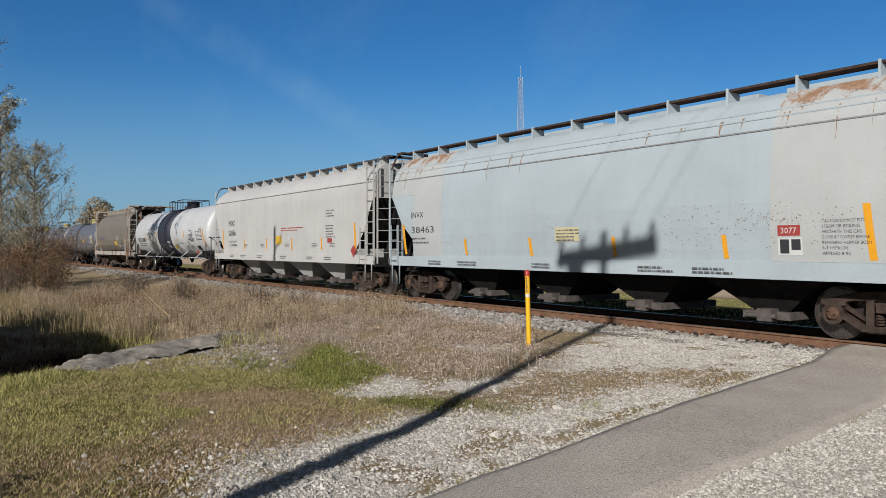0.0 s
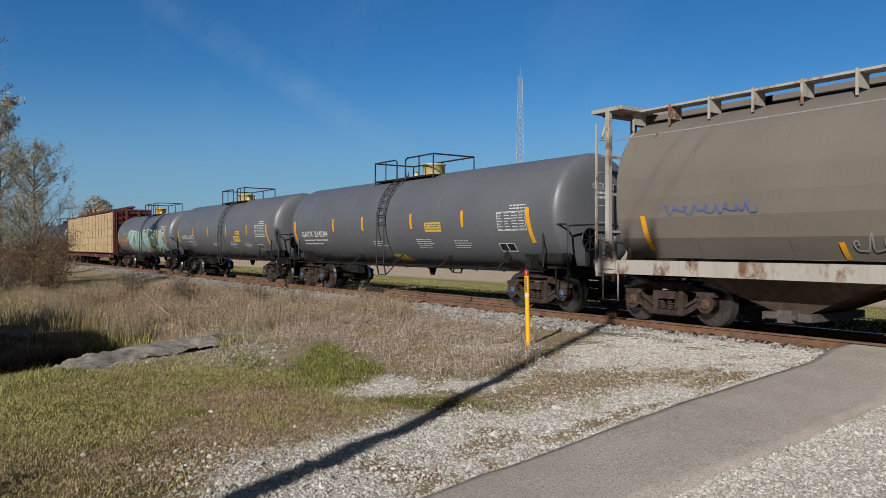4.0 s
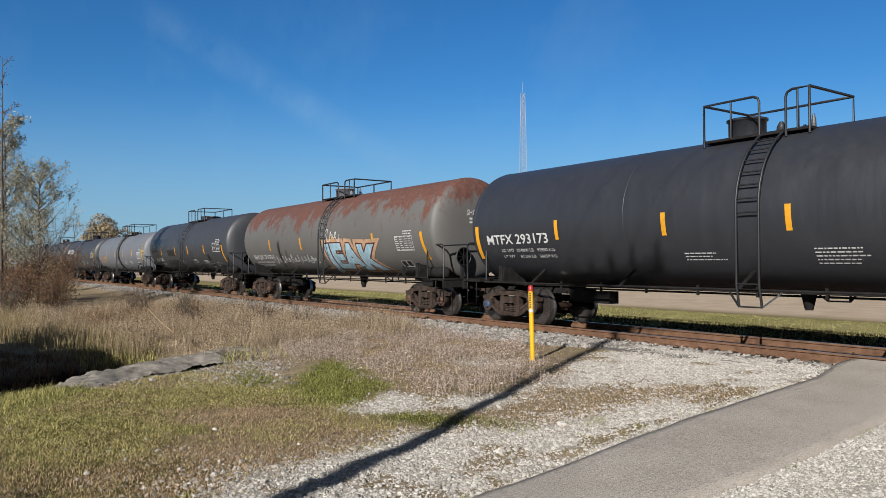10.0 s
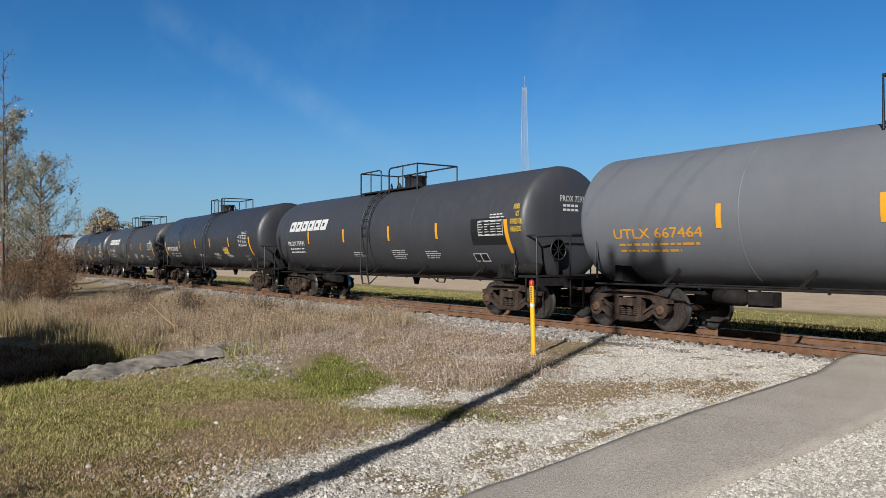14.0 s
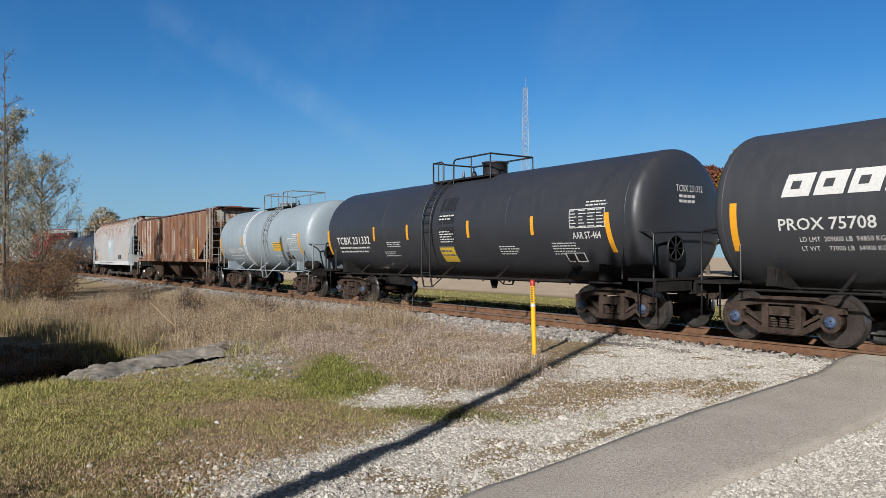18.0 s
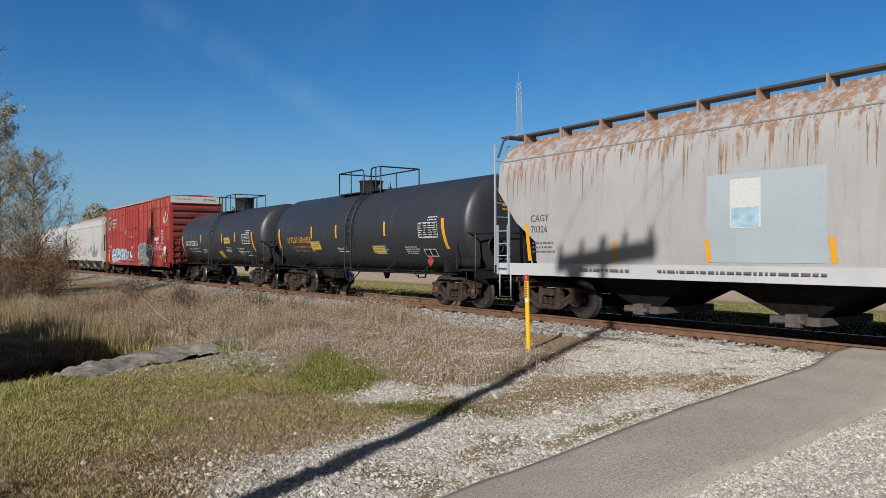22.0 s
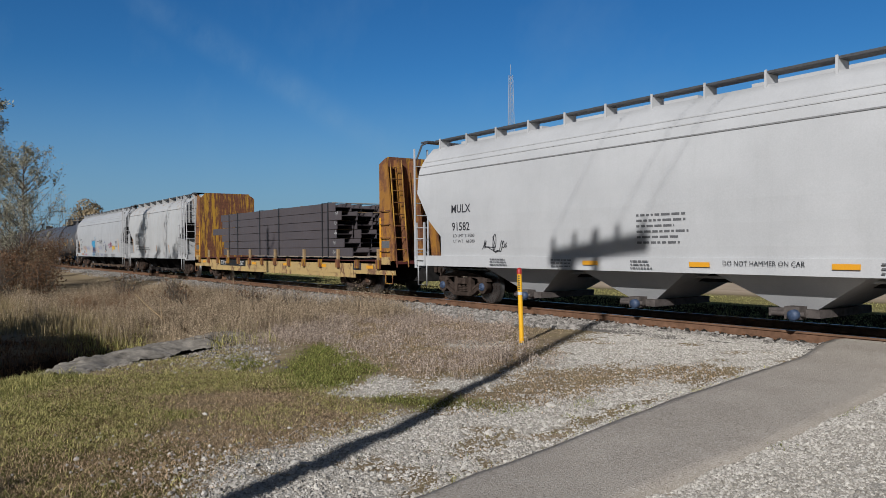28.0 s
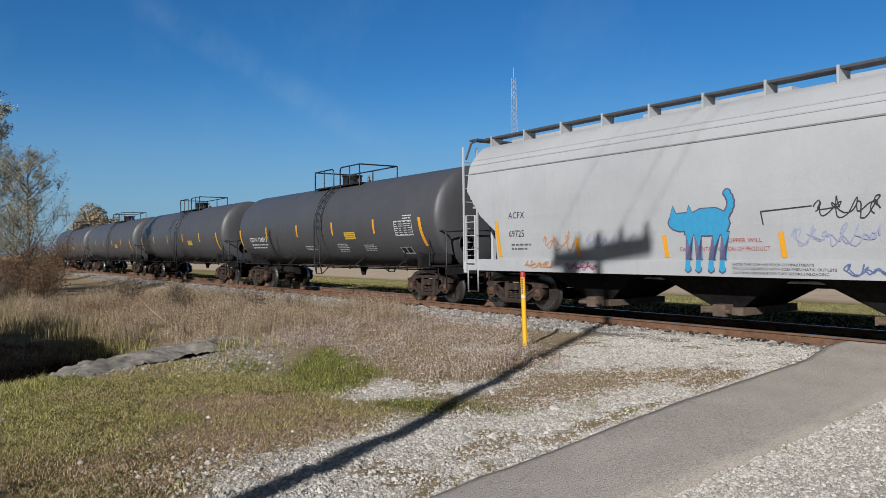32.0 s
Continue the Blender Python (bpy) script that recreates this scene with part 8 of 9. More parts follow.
def off_path(q, gap=0.03):
    lx = np.interp(q[:, 1], [p[1] for p in PATH_L], [p[0] for p in PATH_L])
    rx = np.interp(q[:, 1], [p[1] for p in PATH_R], [p[0] for p in PATH_R])
    return q[(q[:, 0] < lx - gap) | (q[:, 0] > rx + gap)]


pale = np.concatenate([scatter(WHITE[0], 4800, 0.30), scatter(WHITE[1], 3600, 0.2), scatter(WHITE[2], 3000, 0.14), scatter(WHITE[3], 1500, 0.25),
                       scatter([(-10.4, 11.4), (-10.4, 12.5), (-6.2, 12.5), (-6.2, 11.4)], 2300, 0.2), scatter([(-3.3, 3.0), *WHITE[4][1:7], (-2.6, 9.8), (-1.6, 3.0)], 3400, 0.06)])
pale = off_path(pale)
pale = pale[(pale[:, 0] > -4.2) | (rng.random(len(pale)) > 0.7 * thin_spots(pale))]
stones("pale_gravel", pale, rng.gamma(2.6, 0.0024, len(pale)) + 0.0032, M_STONEW, "pale crushed limestone gravel beside the asphalt path", sink=0.34)
big = off_path(np.concatenate([scatter(WHITE[0], 40, 0.1), scatter([(-3.3, 3.0), *WHITE[4][1:7], (-2.6, 9.8), (-1.6, 3.0)], 40)]))
rims = []
for side, count, spread in ((PATH_R, 15000, 0.10), (PATH_L, 6000, 0.06)):
    ye = rng.uniform(2.4, 10.2, count)
    xe = np.interp(ye, [p[1] for p in side], [p[0] for p in side])
    rims.append(np.stack([xe + (1 if side is PATH_R else -1) * np.abs(rng.normal(0, spread, count)), ye], -1))
rims = np.concatenate(rims)
stones("path_edge_gravel", rims, rng.gamma(2.4, 0.0022, len(rims)) + 0.003, M_STONEW, "pale gravel run up to the asphalt edge", sink=0.3)
stones("coarse_gravel", big, rng.gamma(3.0, 0.003, len(big)) + 0.007, M_STONEW, "larger pale stones lying in the gravel", sink=0.2)
loose = np.concatenate([scatter(LAWN, 9), scatter([(-5.2, 0.9), (-7.2, 1.2), (-7.0, 2.0), (-5.8, 2.6), (-5.4, 2.0)], 170, 0.15), scatter(LITTERED, 260, 0.1), scatter(DRY_MID, 120, 0.1), scatter([(-10.2, 2.6), (-11.3, 3.0), (-13.4, 4.4), (-11.9, 5.4), (-10.0, 3.7)], 240, 0.1)])
loose = off_path(loose)
stones("loose_gravel", loose, rng.gamma(2.2, 0.0027, len(loose)) + 0.003, M_STONEW, "scattered pale stones in thin dry grass")
broken = scatter([(-14.2, 4.25), (-14.1, 5.0), (-12.4, 4.85), (-10.2, 4.5), (-9.7, 4.05), (-10.7, 3.75), (-12.0, 3.55), (-13.2, 3.75)], 170, 0.2)
broken = broken[pos_noise(broken[:, 0], broken[:, 1], 2.0, 14.0) > -0.15]
stones("broken_stone", broken, rng.gamma(2.4, 0.005, len(broken)) + 0.005, M_STONEG, "broken pale stone beside the culvert edge", sink=0.3)
bed = np.concatenate([scatter([(-14, 10.0), (-10.6, 10.8), (-10.4, 12.55), (-14, 12.55)], 520, 0.2), scatter([(-10.6, 12.2), (-6.3, 12.2), (-6.3, 12.6), (-10.6, 12.6)], 220, 0.1), scatter([(-30, 10.3), (-14, 10.1), (-14, 12.6), (-30, 12.6)], 300, 0.2), scatter([(-70, 10.6), (-30, 10.4), (-30, 12.6), (-70, 12.6)], 70, 0.2)])
bed = off_path(bed)
stones("ballast", bed, rng.gamma(6.0, 0.0045, len(bed)) + 0.010, M_STONEG, "grey crushed stone ballast along the track")
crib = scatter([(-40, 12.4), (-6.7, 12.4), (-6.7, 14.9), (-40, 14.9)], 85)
stones("crib_ballast", crib, rng.gamma(6.0, 0.0058, len(crib)) + 0.012, M_STONED, "oily stones between the ties, darkened for the train's shade", lift=-0.01)


def dry(q):
    """Leaves out the bottom of the ditch."""
    return q[hump(q[:, 0], q[:, 1], -14.3, 2.3, 3.1, 1.25, radians(136)) < 0.30]


def blades(name, xy, height, spread, width, mat, label, per=3, lean=0.5, tagcat="grass", head=False):
    """Tufts of thin bent blades."""
    n = len(xy)
    q = np.repeat(xy, per, 0) + rng.normal(0, spread, (n * per, 2))
    h = np.repeat(height, per) * rng.uniform(0.5, 1.15, n * per)
    a = rng.uniform(0, 6.283, n * per)
    d = np.stack([np.cos(a), np.sin(a)], -1)
    s = np.stack([-d[:, 1], d[:, 0]], -1) * (width * rng.uniform(0.6, 1.4, n * per))[:, None]
    z = np.repeat(lie(xy), per) - 0.012
    k = rng.uniform(0.1, lean, n * per)[:, None] * h[:, None]
    p0, p1, p2 = q, q + d * k * 0.35, q + d * k
    rows = [np.c_[p0 - s, z], np.c_[p0 + s, z], np.c_[p1 - s * 0.8, z + h * 0.55], np.c_[p1 + s * 0.8, z + h * 0.55], np.c_[p2, z + h]]
    v = np.stack(rows, 1)
    base = (np.arange(n * per) * 5)[:, None]
    f = np.concatenate([base + np.array([[0, 1, 3]]), base + np.array([[0, 3, 2]]), base + np.array([[2, 3, 4]])])
    v = v.reshape(-1, 3)
    if head:
        # seed heads: small crossed flakes along the upper stalk
        m = n * per
        extra, ef = [], []
        for j in range(4):
            t = rng.uniform(0.55, 1.0, m)
            c = np.c_[p0 + d * k * t[:, None] ** 2, z + h * t]
            w = rng.normal(0, 1, (m, 3)) * (0.008 + 0.008 * rng.random((m, 1)))
            u = rng.normal(0, 1, (m, 3)) * 0.005
            extra.append(np.stack([c, c + w + u, c + w * 1.6 - u], 1))
        e = np.concatenate(extra).reshape(-1, 3)
        f = np.concatenate([f, np.arange(len(e)).reshape(-1, 3) + len(v)])
        v = np.concatenate([v, e])
    ob = new(name, array_mesh(name, v, f, mat))
    tagged(ob, label, tagcat, kind="stuff")
    return ob


def share(q, poly, blur=0.25):
    """How far points lie inside a zone, 0 to 1."""
    return soft_mask([poly], q[:, 0], q[:, 1], blur)


g1 = scatter(LAWN, 1500, 0.14)
bare = np.clip(share(g1, BROWN) + 0.9 * smooth(-7.8, -5.6, g1[:, 0]) * (1 - smooth(2.2, 3.2, g1[:, 1])), 0, 1)
patchy = 1.2 * pos_noise(g1[:, 0], g1[:, 1], 0.9, 2.0) + 0.9 * pos_noise(g1[:, 0], g1[:, 1], 3.1, 7.0)
live = rng.random(len(g1)) < np.clip(0.95 - 0.85 * bare + 0.5 * patchy, 0.04, 1)
blades("green_grass", g1[live], rng.uniform(0.022, 0.055, live.sum()), 0.03, 0.0028, M_OLIVE, "short green and yellowing grass", 4, 1.9)
dead = rng.random(len(g1)) < np.clip(0.3 + 0.7 * bare - 0.3 * patchy, 0.1, 1.0)
blades("dry_grass", g1[dead], rng.uniform(0.016, 0.042, dead.sum()), 0.04, 0.0028, M_LITTER, "short dry brown grass and thatch", 6, 2.4)
g2 = scatter(LAWN, 260, 0.1)
g2 = g2[(share(g2, BROWN) < 0.3) & (pos_noise(g2[:, 0], g2[:, 1], 1.4, 12.0) > 0.05)]
blades("greener_grass", g2, rng.uniform(0.02, 0.05, len(g2)), 0.03, 0.0026, M_GREEN, "greener patches in the short grass", 4, 1.5)
bank = scatter([(-9.0, 0.2), (-9.9, 0.85), (-10.9, 1.65), (-12.2, 1.5), (-14.5, 0.9), (-14.5, -0.4), (-9.5, -0.4)], 700, 0.12)
blades("bank_grass", bank, rng.uniform(0.05, 0.15, len(bank)), 0.05, 0.0032, M_OLIVE, "longer yellow-green grass on the ditch bank", 5, 1.3)
verge = scatter([(-10.0, 1.9), (-10.8, 1.9), (-12.4, 3.5), (-12.6, 4.4), (-11.2, 4.6), (-9.8, 3.7)], 420, 0.15)
blades("verge_grass", verge, rng.uniform(0.02, 0.06, len(verge)), 0.04, 0.0030, M_OLIVE, "thin grass along the broken concrete", 4, 1.6)
blades("verge_litter", verge, rng.uniform(0.015, 0.04, len(verge)), 0.06, 0.0030, M_LITTER, "dry litter along the broken concrete", 4, 2.4)
tf = off_path(np.concatenate([scatter(p, 1000, 0.10) for p in TUFTS]), 0.0)
blades("grass_tufts", tf, rng.uniform(0.022, 0.065, len(tf)), 0.03, 0.0030, M_GREEN, "brighter green grass tufts", 4, 1.2)
lush = scatter(TUFTS[0], 110, 0.2)
blades("lush_grass", lush, rng.uniform(0.03, 0.085, len(lush)), 0.07, 0.0032, M_LUSH, "tall lush green grass clump", 7, 1.1)
between = off_path(np.concatenate([scatter(WHITE[0], 150, 0.1), scatter(WHITE[1], 70, 0.1), scatter(WHITE[4][:7], 60, 0.1)]), 0.05)
between = between[rng.random(len(between)) < 0.15 + thin_spots(between)]
blades("litter_in_gravel", between, rng.uniform(0.012, 0.035, len(between)), 0.05, 0.0030, M_LITTER, "dry litter and dead grass among the gravel", 4, 2.4)
sprig = between[pos_noise(between[:, 0], between[:, 1], 2.6, 5.0) > 0.22]
blades("grass_in_gravel", sprig, rng.uniform(0.015, 0.04, len(sprig)), 0.025, 0.0030, M_GREEN, "small green tufts among the gravel", 5, 1.4)
brink = np.concatenate([np.c_[np.interp(y_, [p[1] for p in PATH_L], [p[0] for p in PATH_L]) - np.abs(rng.normal(0, 0.05, 500)), y_] for y_ in [rng.uniform(2.2, 9.5, 500)]])
brink = brink[pos_noise(brink[:, 0], brink[:, 1], 1.3, 21.0) > 0.0]
blades("edge_grass", brink, rng.uniform(0.015, 0.05, len(brink)), 0.02, 0.0030, M_OLIVE, "thin grass along the broken edge of the path", 5, 1.6)
fallen = scatter(LAWN, 60, 0.1)
blades("fallen_leaves", fallen, rng.uniform(0.010, 0.028, len(fallen)), 0.06, 0.009, M_LITTER, "small fallen brown leaves on the grass", 2, 2.4, "leaves")
mid = np.concatenate([scatter(DRY_MID, 420, 0.25), scatter(LITTERED, 420, 0.2), scatter([(-11.5, 5.8), (-14.5, 8.3), (-14.0, 10.6), (-10.6, 10.6), (-9.8, 9.2), (-13.0, 8.2)], 260, 0.25)])
mid = off_path(mid)
blades("flattened_dry_grass", mid, rng.uniform(0.015, 0.055, len(mid)), 0.05, 0.0032, M_LITTER, "flattened dry brown grass", 4, 2.4)
w1 = np.concatenate([scatter(DRY_MID, 45, 0.3), scatter([(-11.6, 5.8), (-13.5, 8.2), (-10.6, 9.0), (-11.0, 9.9), (-17.0, 10.1), (-17.0, 6.2), (-13.0, 4.6)], 75, 0.3)])
wc = pos_noise(w1[:, 0], w1[:, 1], 1.1, 31.0) + 0.6 * pos_noise(w1[:, 0], w1[:, 1], 3.0, 33.0)
w1, wc = w1[wc > -0.25], wc[wc > -0.25]
blades("low_dead_weeds", w1, rng.uniform(0.08, 0.26, len(w1)) * np.clip(0.8 + wc, 0.4, 1.5), 0.06, 0.0021, M_WEED, "low dead pinkish-brown weeds beside the ballast", 8, 0.7, "weeds", True)
w2 = scatter([(-14.2, 5.0), (-13.6, 4.2), (-15.2, 3.9), (-18.5, 2.4), (-30, 1.0), (-34, 10.0), (-20, 10.3), (-14.2, 9.9)], 70, 0.3)
w2 = dry(w2)
clump = pos_noise(w2[:, 0], w2[:, 1], 0.8, 3.0) + 0.6 * pos_noise(w2[:, 0], w2[:, 1], 2.3, 6.0)
w2, clump = w2[clump > -0.30], clump[clump > -0.30]
blades("tall_dead_weeds", w2, rng.uniform(0.22, 0.66, len(w2)) * np.clip(0.7 + 1.1 * clump, 0.25, 1.45), 0.12, 0.0026, M_REED, "tall dead brown weeds and reeds", 9, 0.4, "weeds", True)
rusty = np.concatenate([rng.normal((x_, y_), (sx, sy), (n_, 2)) for x_, y_, sx, sy, n_ in RUSTY_SPOTS])
blades("rust_brown_weeds", rusty, rng.uniform(0.25, 0.6, len(rusty)), 0.09, 0.004, M_DOCK, "dense rust-brown seeding weeds", 9, 0.9, "weeds", True)
w3 = dry(scatter([(-15.0, 2.6), (-19, 1.5), (-30, 0.2), (-30, 3), (-18, 4.2)], 40, 0.2))
blades("tall_dry_grass", w3, rng.uniform(0.25, 0.6, len(w3)), 0.1, 0.005, M_STRAW, "tall dry yellow grass behind the ditch", 6, 0.7, "weeds")
w4 = np.concatenate([scatter([(-15.3, 2.9), (-17.5, 2.6), (-17.5, 4.2), (-15.0, 4.2)], 160, 0.2), rng.normal((-15.6, 5.6), (0.35, 0.3), (90, 2)), scatter([(-12.6, 4.3), (-14.2, 4.5), (-14.0, 5.4), (-12.4, 5.2)], 60, 0.2)])
blades("ditch_grass", w4, rng.uniform(0.1, 0.3, len(w4)), 0.05, 0.005, M_OLIVE, "yellow-green grass at the ditch", 5, 0.9)
sunk = scatter([(-11.4, 0.6), (-12.4, 1.6), (-14.4, 3.3), (-16.6, 3.4), (-16.6, 1.2), (-13.5, 0.0)], 70, 0.2)
blades("sunken_weeds", sunk, rng.uniform(0.06, 0.2, len(sunk)), 0.1, 0.005, M_DOCK, "dark dead weeds in the ditch", 7, 0.9, "weeds", True)
far = scatter([(-70, 17.5), (-8, 17.5), (-8, 26), (-70, 26)], 40)
blades("field_grass", far, rng.uniform(0.03, 0.07, len(far)), 0.2, 0.007, M_OLIVE, "dry field grass beyond the track", 5, 1.0)

# ---- things near the track ----
M_YPOST = plain("yellow_plastic", (0.664, 0.352, 0.0096), 0.4, 0, 0.06, 4, 0)
M_REDCAP = plain("red_plastic", (0.288, 0.0192, 0.016), 0.4, 0, 0.1, 8, 0)


def marker_post():
    x, y = -9.51, 8.55
    z = float(ground_z(x, y))
    p = new("marker_post")
    p.location = (x, y, z - 0.05)
    p.rotation_euler = (0, radians(-1.5), radians(30))
    tagged(p, "yellow plastic marker post with a red cap", "marker post")
    part("tube", Shape().turn([(0, 0.041), (1.25, 0.041)], axis="z", n=16), M_YPOST, p)
    part("cap", Shape().turn([(1.25, 0.047), (1.315, 0.047), (1.345, 0.035), (1.36, 0.001)], axis="z", n=16), M_REDCAP, p)
    s = Shape()
    for k in range(7):
        s.box(-0.015, 0.015, -0.046, -0.040, 0.97 + 0.039 * k, 0.992 + 0.039 * k)
    part("warning_print", s, M_INK, p)
    part("white_band", Shape().turn([(0.89, 0.0425), (0.94, 0.0425)], axis="z", n=16), M_WHITE, p)


marker_post()
M_CONC = plain("weathered_concrete", (0.24, 0.215, 0.18), 0.95, 0, 0.55, 5, 0.02)


def culvert():
    """Broken concrete edge along the ditch, half sunk in the bank."""
    c = new("culvert_edge")
    tagged(c, "weathered concrete edge of a culvert at the ditch", "culvert")
    line = [(-11.03, 1.41), (-11.87, 1.88), (-12.46, 2.42), (-12.93, 2.99), (-13.32, 3.56), (-13.68, 4.16), (-14.38, 5.04)]
    for (x0, y0), (x1, y1) in zip(line, line[1:]):
        d = Vector((x1 - x0, y1 - y0, 0))
        nn = Vector((d.y, -d.x, 0)).normalized()
        s = Shape()
        nu, nv = max(6, int(d.length / 0.045)), 18
        v = []
        for i in range(nu + 1):
            for j in range(nv + 1):
                u, p = i / nu, j / nv
                x, y = x0 + d.x * u, y0 + d.y * u
                wide_ = 0.85 + 0.3 * noise.noise(Vector((x * 1.1, y * 1.1, 5)))
                off = -0.16 + 0.06 * noise.noise(Vector((x * 2.5, y * 2.5, 9))) + wide_ * p
                x, y = x + nn.x * off, y + nn.y * off
                lump = 0.035 * noise.noise(Vector((x * 2.2, y * 2.2, 1))) + 0.025 * noise.noise(Vector((x * 7, y * 7, 2))) + 0.02 * noise.noise(Vector((x * 19, y * 19, 3))) + 0.012 * noise.noise(Vector((x * 41, y * 41, 4)))
                lip = -0.75 if j == 0 else (-0.14 if j == 1 else 0.0)
                v.append((x, y, -0.08 + lump + lip - 0.10 * max(0.0, p - 0.55) / 0.45))
        s.add(v, [(i * (nv + 1) + j, (i + 1) * (nv + 1) + j, (i + 1) * (nv + 1) + j + 1, i * (nv + 1) + j + 1) for i in range(nu) for j in range(nv)], True)
        part("concrete_piece", s, M_CONC, c)


culvert()
edge = np.concatenate([scatter([(-11.0, 1.5), (-11.9, 1.95), (-12.9, 3.05), (-13.7, 4.2), (-13.1, 4.4), (-12.2, 3.3), (-11.1, 2.3)], 260, 0.16), scatter([(-13.7, 4.0), (-12.8, 3.6), (-10.4, 3.9), (-11.2, 4.8), (-13.6, 4.9)], 160, 0.25)])
stones("rubble", edge, rng.gamma(1.6, 0.006, len(edge)) + 0.005, stony("concrete_rubble", (0.128, 0.112, 0.0961), (0.333, 0.301, 0.263)), "broken concrete rubble at the ditch edge", lift=0.01)


def reed():
    s = Shape().tube([(-16.0, 4.3, 0.1), (-16.6, 4.2, 0.28), (-17.4, 4.1, 0.55)], 0.012, 5).tube([(-16.0, 4.3, 0.1), (-16.9, 4.5, 0.32), (-17.6, 4.7, 0.42)], 0.009, 5)
    r = new("fallen_reed", s.mesh("fallen_reed", M_WOOD))
    tagged(r, "pale broken reed stalk leaning in the weeds", "reed")


reed()

# ---- trees ----
M_BARK = plain("grey_bark", (0.103, 0.0865, 0.0705), 0.9, 0, 0.35, 5, 0.02)
M_LEAFY = leafy("yellow_maple_leaf", (0.231, 0.141, 0.0128), (0.321, 0.231, 0.0321))
M_LEAFR = leafy("dull_red_leaf", (0.128, 0.0449, 0.0321), (0.212, 0.0961, 0.0577))
M_LEAFO = leafy("olive_leaf", (0.15, 0.145, 0.10), (0.42, 0.39, 0.29))
M_LEAFG = leafy("dark_evergreen_leaf", (0.03, 0.04, 0.02), (0.08, 0.09, 0.04))
M_LEAFT = leafy("tan_leaf", (0.2, 0.155, 0.095), (0.36, 0.29, 0.185))
M_LEAFB = leafy("brown_leaf", (0.103, 0.0577, 0.0321), (0.212, 0.128, 0.0769))


def tree(name, label, x, y, height, spread, mat, leaf, leaves, seed, trunk=0.12, first=0.3, bush=False, stems=1, droop=0.0, levels=3):
    r = random.Random(seed)
    z = float(ground_z(x, y))
    ob = new(name)
    ob.location = (x, y, z)
    tagged(ob, label, "tree" if not bush else "shrub")
    wood, tips = Shape(), []

    def grow(p, d, length, rad, lev):
        pts, rr = [p], [rad]
        n = 4
        for i in range(n):
            d = (d + Vector((r.gauss(0, 0.13), r.gauss(0, 0.13), r.gauss(0.03, 0.08) - droop * 0.05))).normalized()
            pts.append(pts[-1] + d * (length / n))
            rr.append(rad * (1 - 0.62 * (i + 1) / n))
        wood.tube(pts, rr, 7 if lev == 0 else 4, caps=False)
        if lev >= levels - 1:
            for q in pts[1:]:
                tips.append(q)
        if lev < levels:
            kids = r.randint(5, 7) if lev == 0 else r.randint(3, 5)
            for _ in range(kids):
                u = r.uniform(first if lev == 0 else 0.3, 1.0)
                f = u * n
                i = min(int(f), n - 1)
                q = pts[i].lerp(pts[i + 1], f - i)
                a = r.uniform(0, 2 * math.pi)
                tilt = r.uniform(0.45, 1.0)
                side = Vector((math.cos(a), math.sin(a), 0))
                nd = (d * math.cos(tilt) + side * math.sin(tilt) * spread).normalized()
                grow(q, nd, length * r.uniform(0.42, 0.62), rr[i] * 0.55, lev + 1)

    for k in range(stems):
        a = r.uniform(0, 6.28)
        lean_ = Vector((math.cos(a), math.sin(a), 0)) * (0.0 if stems == 1 else r.uniform(0.1, 0.5))
        grow(Vector((lean_.x * 0.3, lean_.y * 0.3, -0.1)), (Vector((0, 0, 1)) + lean_).normalized(), height * 0.62 * r.uniform(0.75, 1.05), trunk, 0)
    part("trunk", wood, M_BARK, ob)
    if leaves:
        t = np.array([tuple(q) for q in tips])
        t = t[rng.integers(0, len(t), leaves)] + rng.normal(0, leaf * (5.0 if bush else 1.8), (leaves, 3))
        a = rng.normal(0, 1, (leaves, 3))
        b = rng.normal(0, 1, (leaves, 3))
        a /= np.linalg.norm(a, axis=1)[:, None]
        b -= a * (a * b).sum(1)[:, None]
        b /= np.linalg.norm(b, axis=1)[:, None]
        sz = leaf * rng.uniform(0.6, 1.3, (leaves, 1))
        v = np.stack([t - a * sz, t + b * sz * 0.55, t + a * sz, t - b * sz * 0.55], 1).reshape(-1, 3)
        f = np.arange(leaves * 4).reshape(-1, 4)
        part("crown", array_mesh("crown", v, f, mat), None, ob)
    return ob


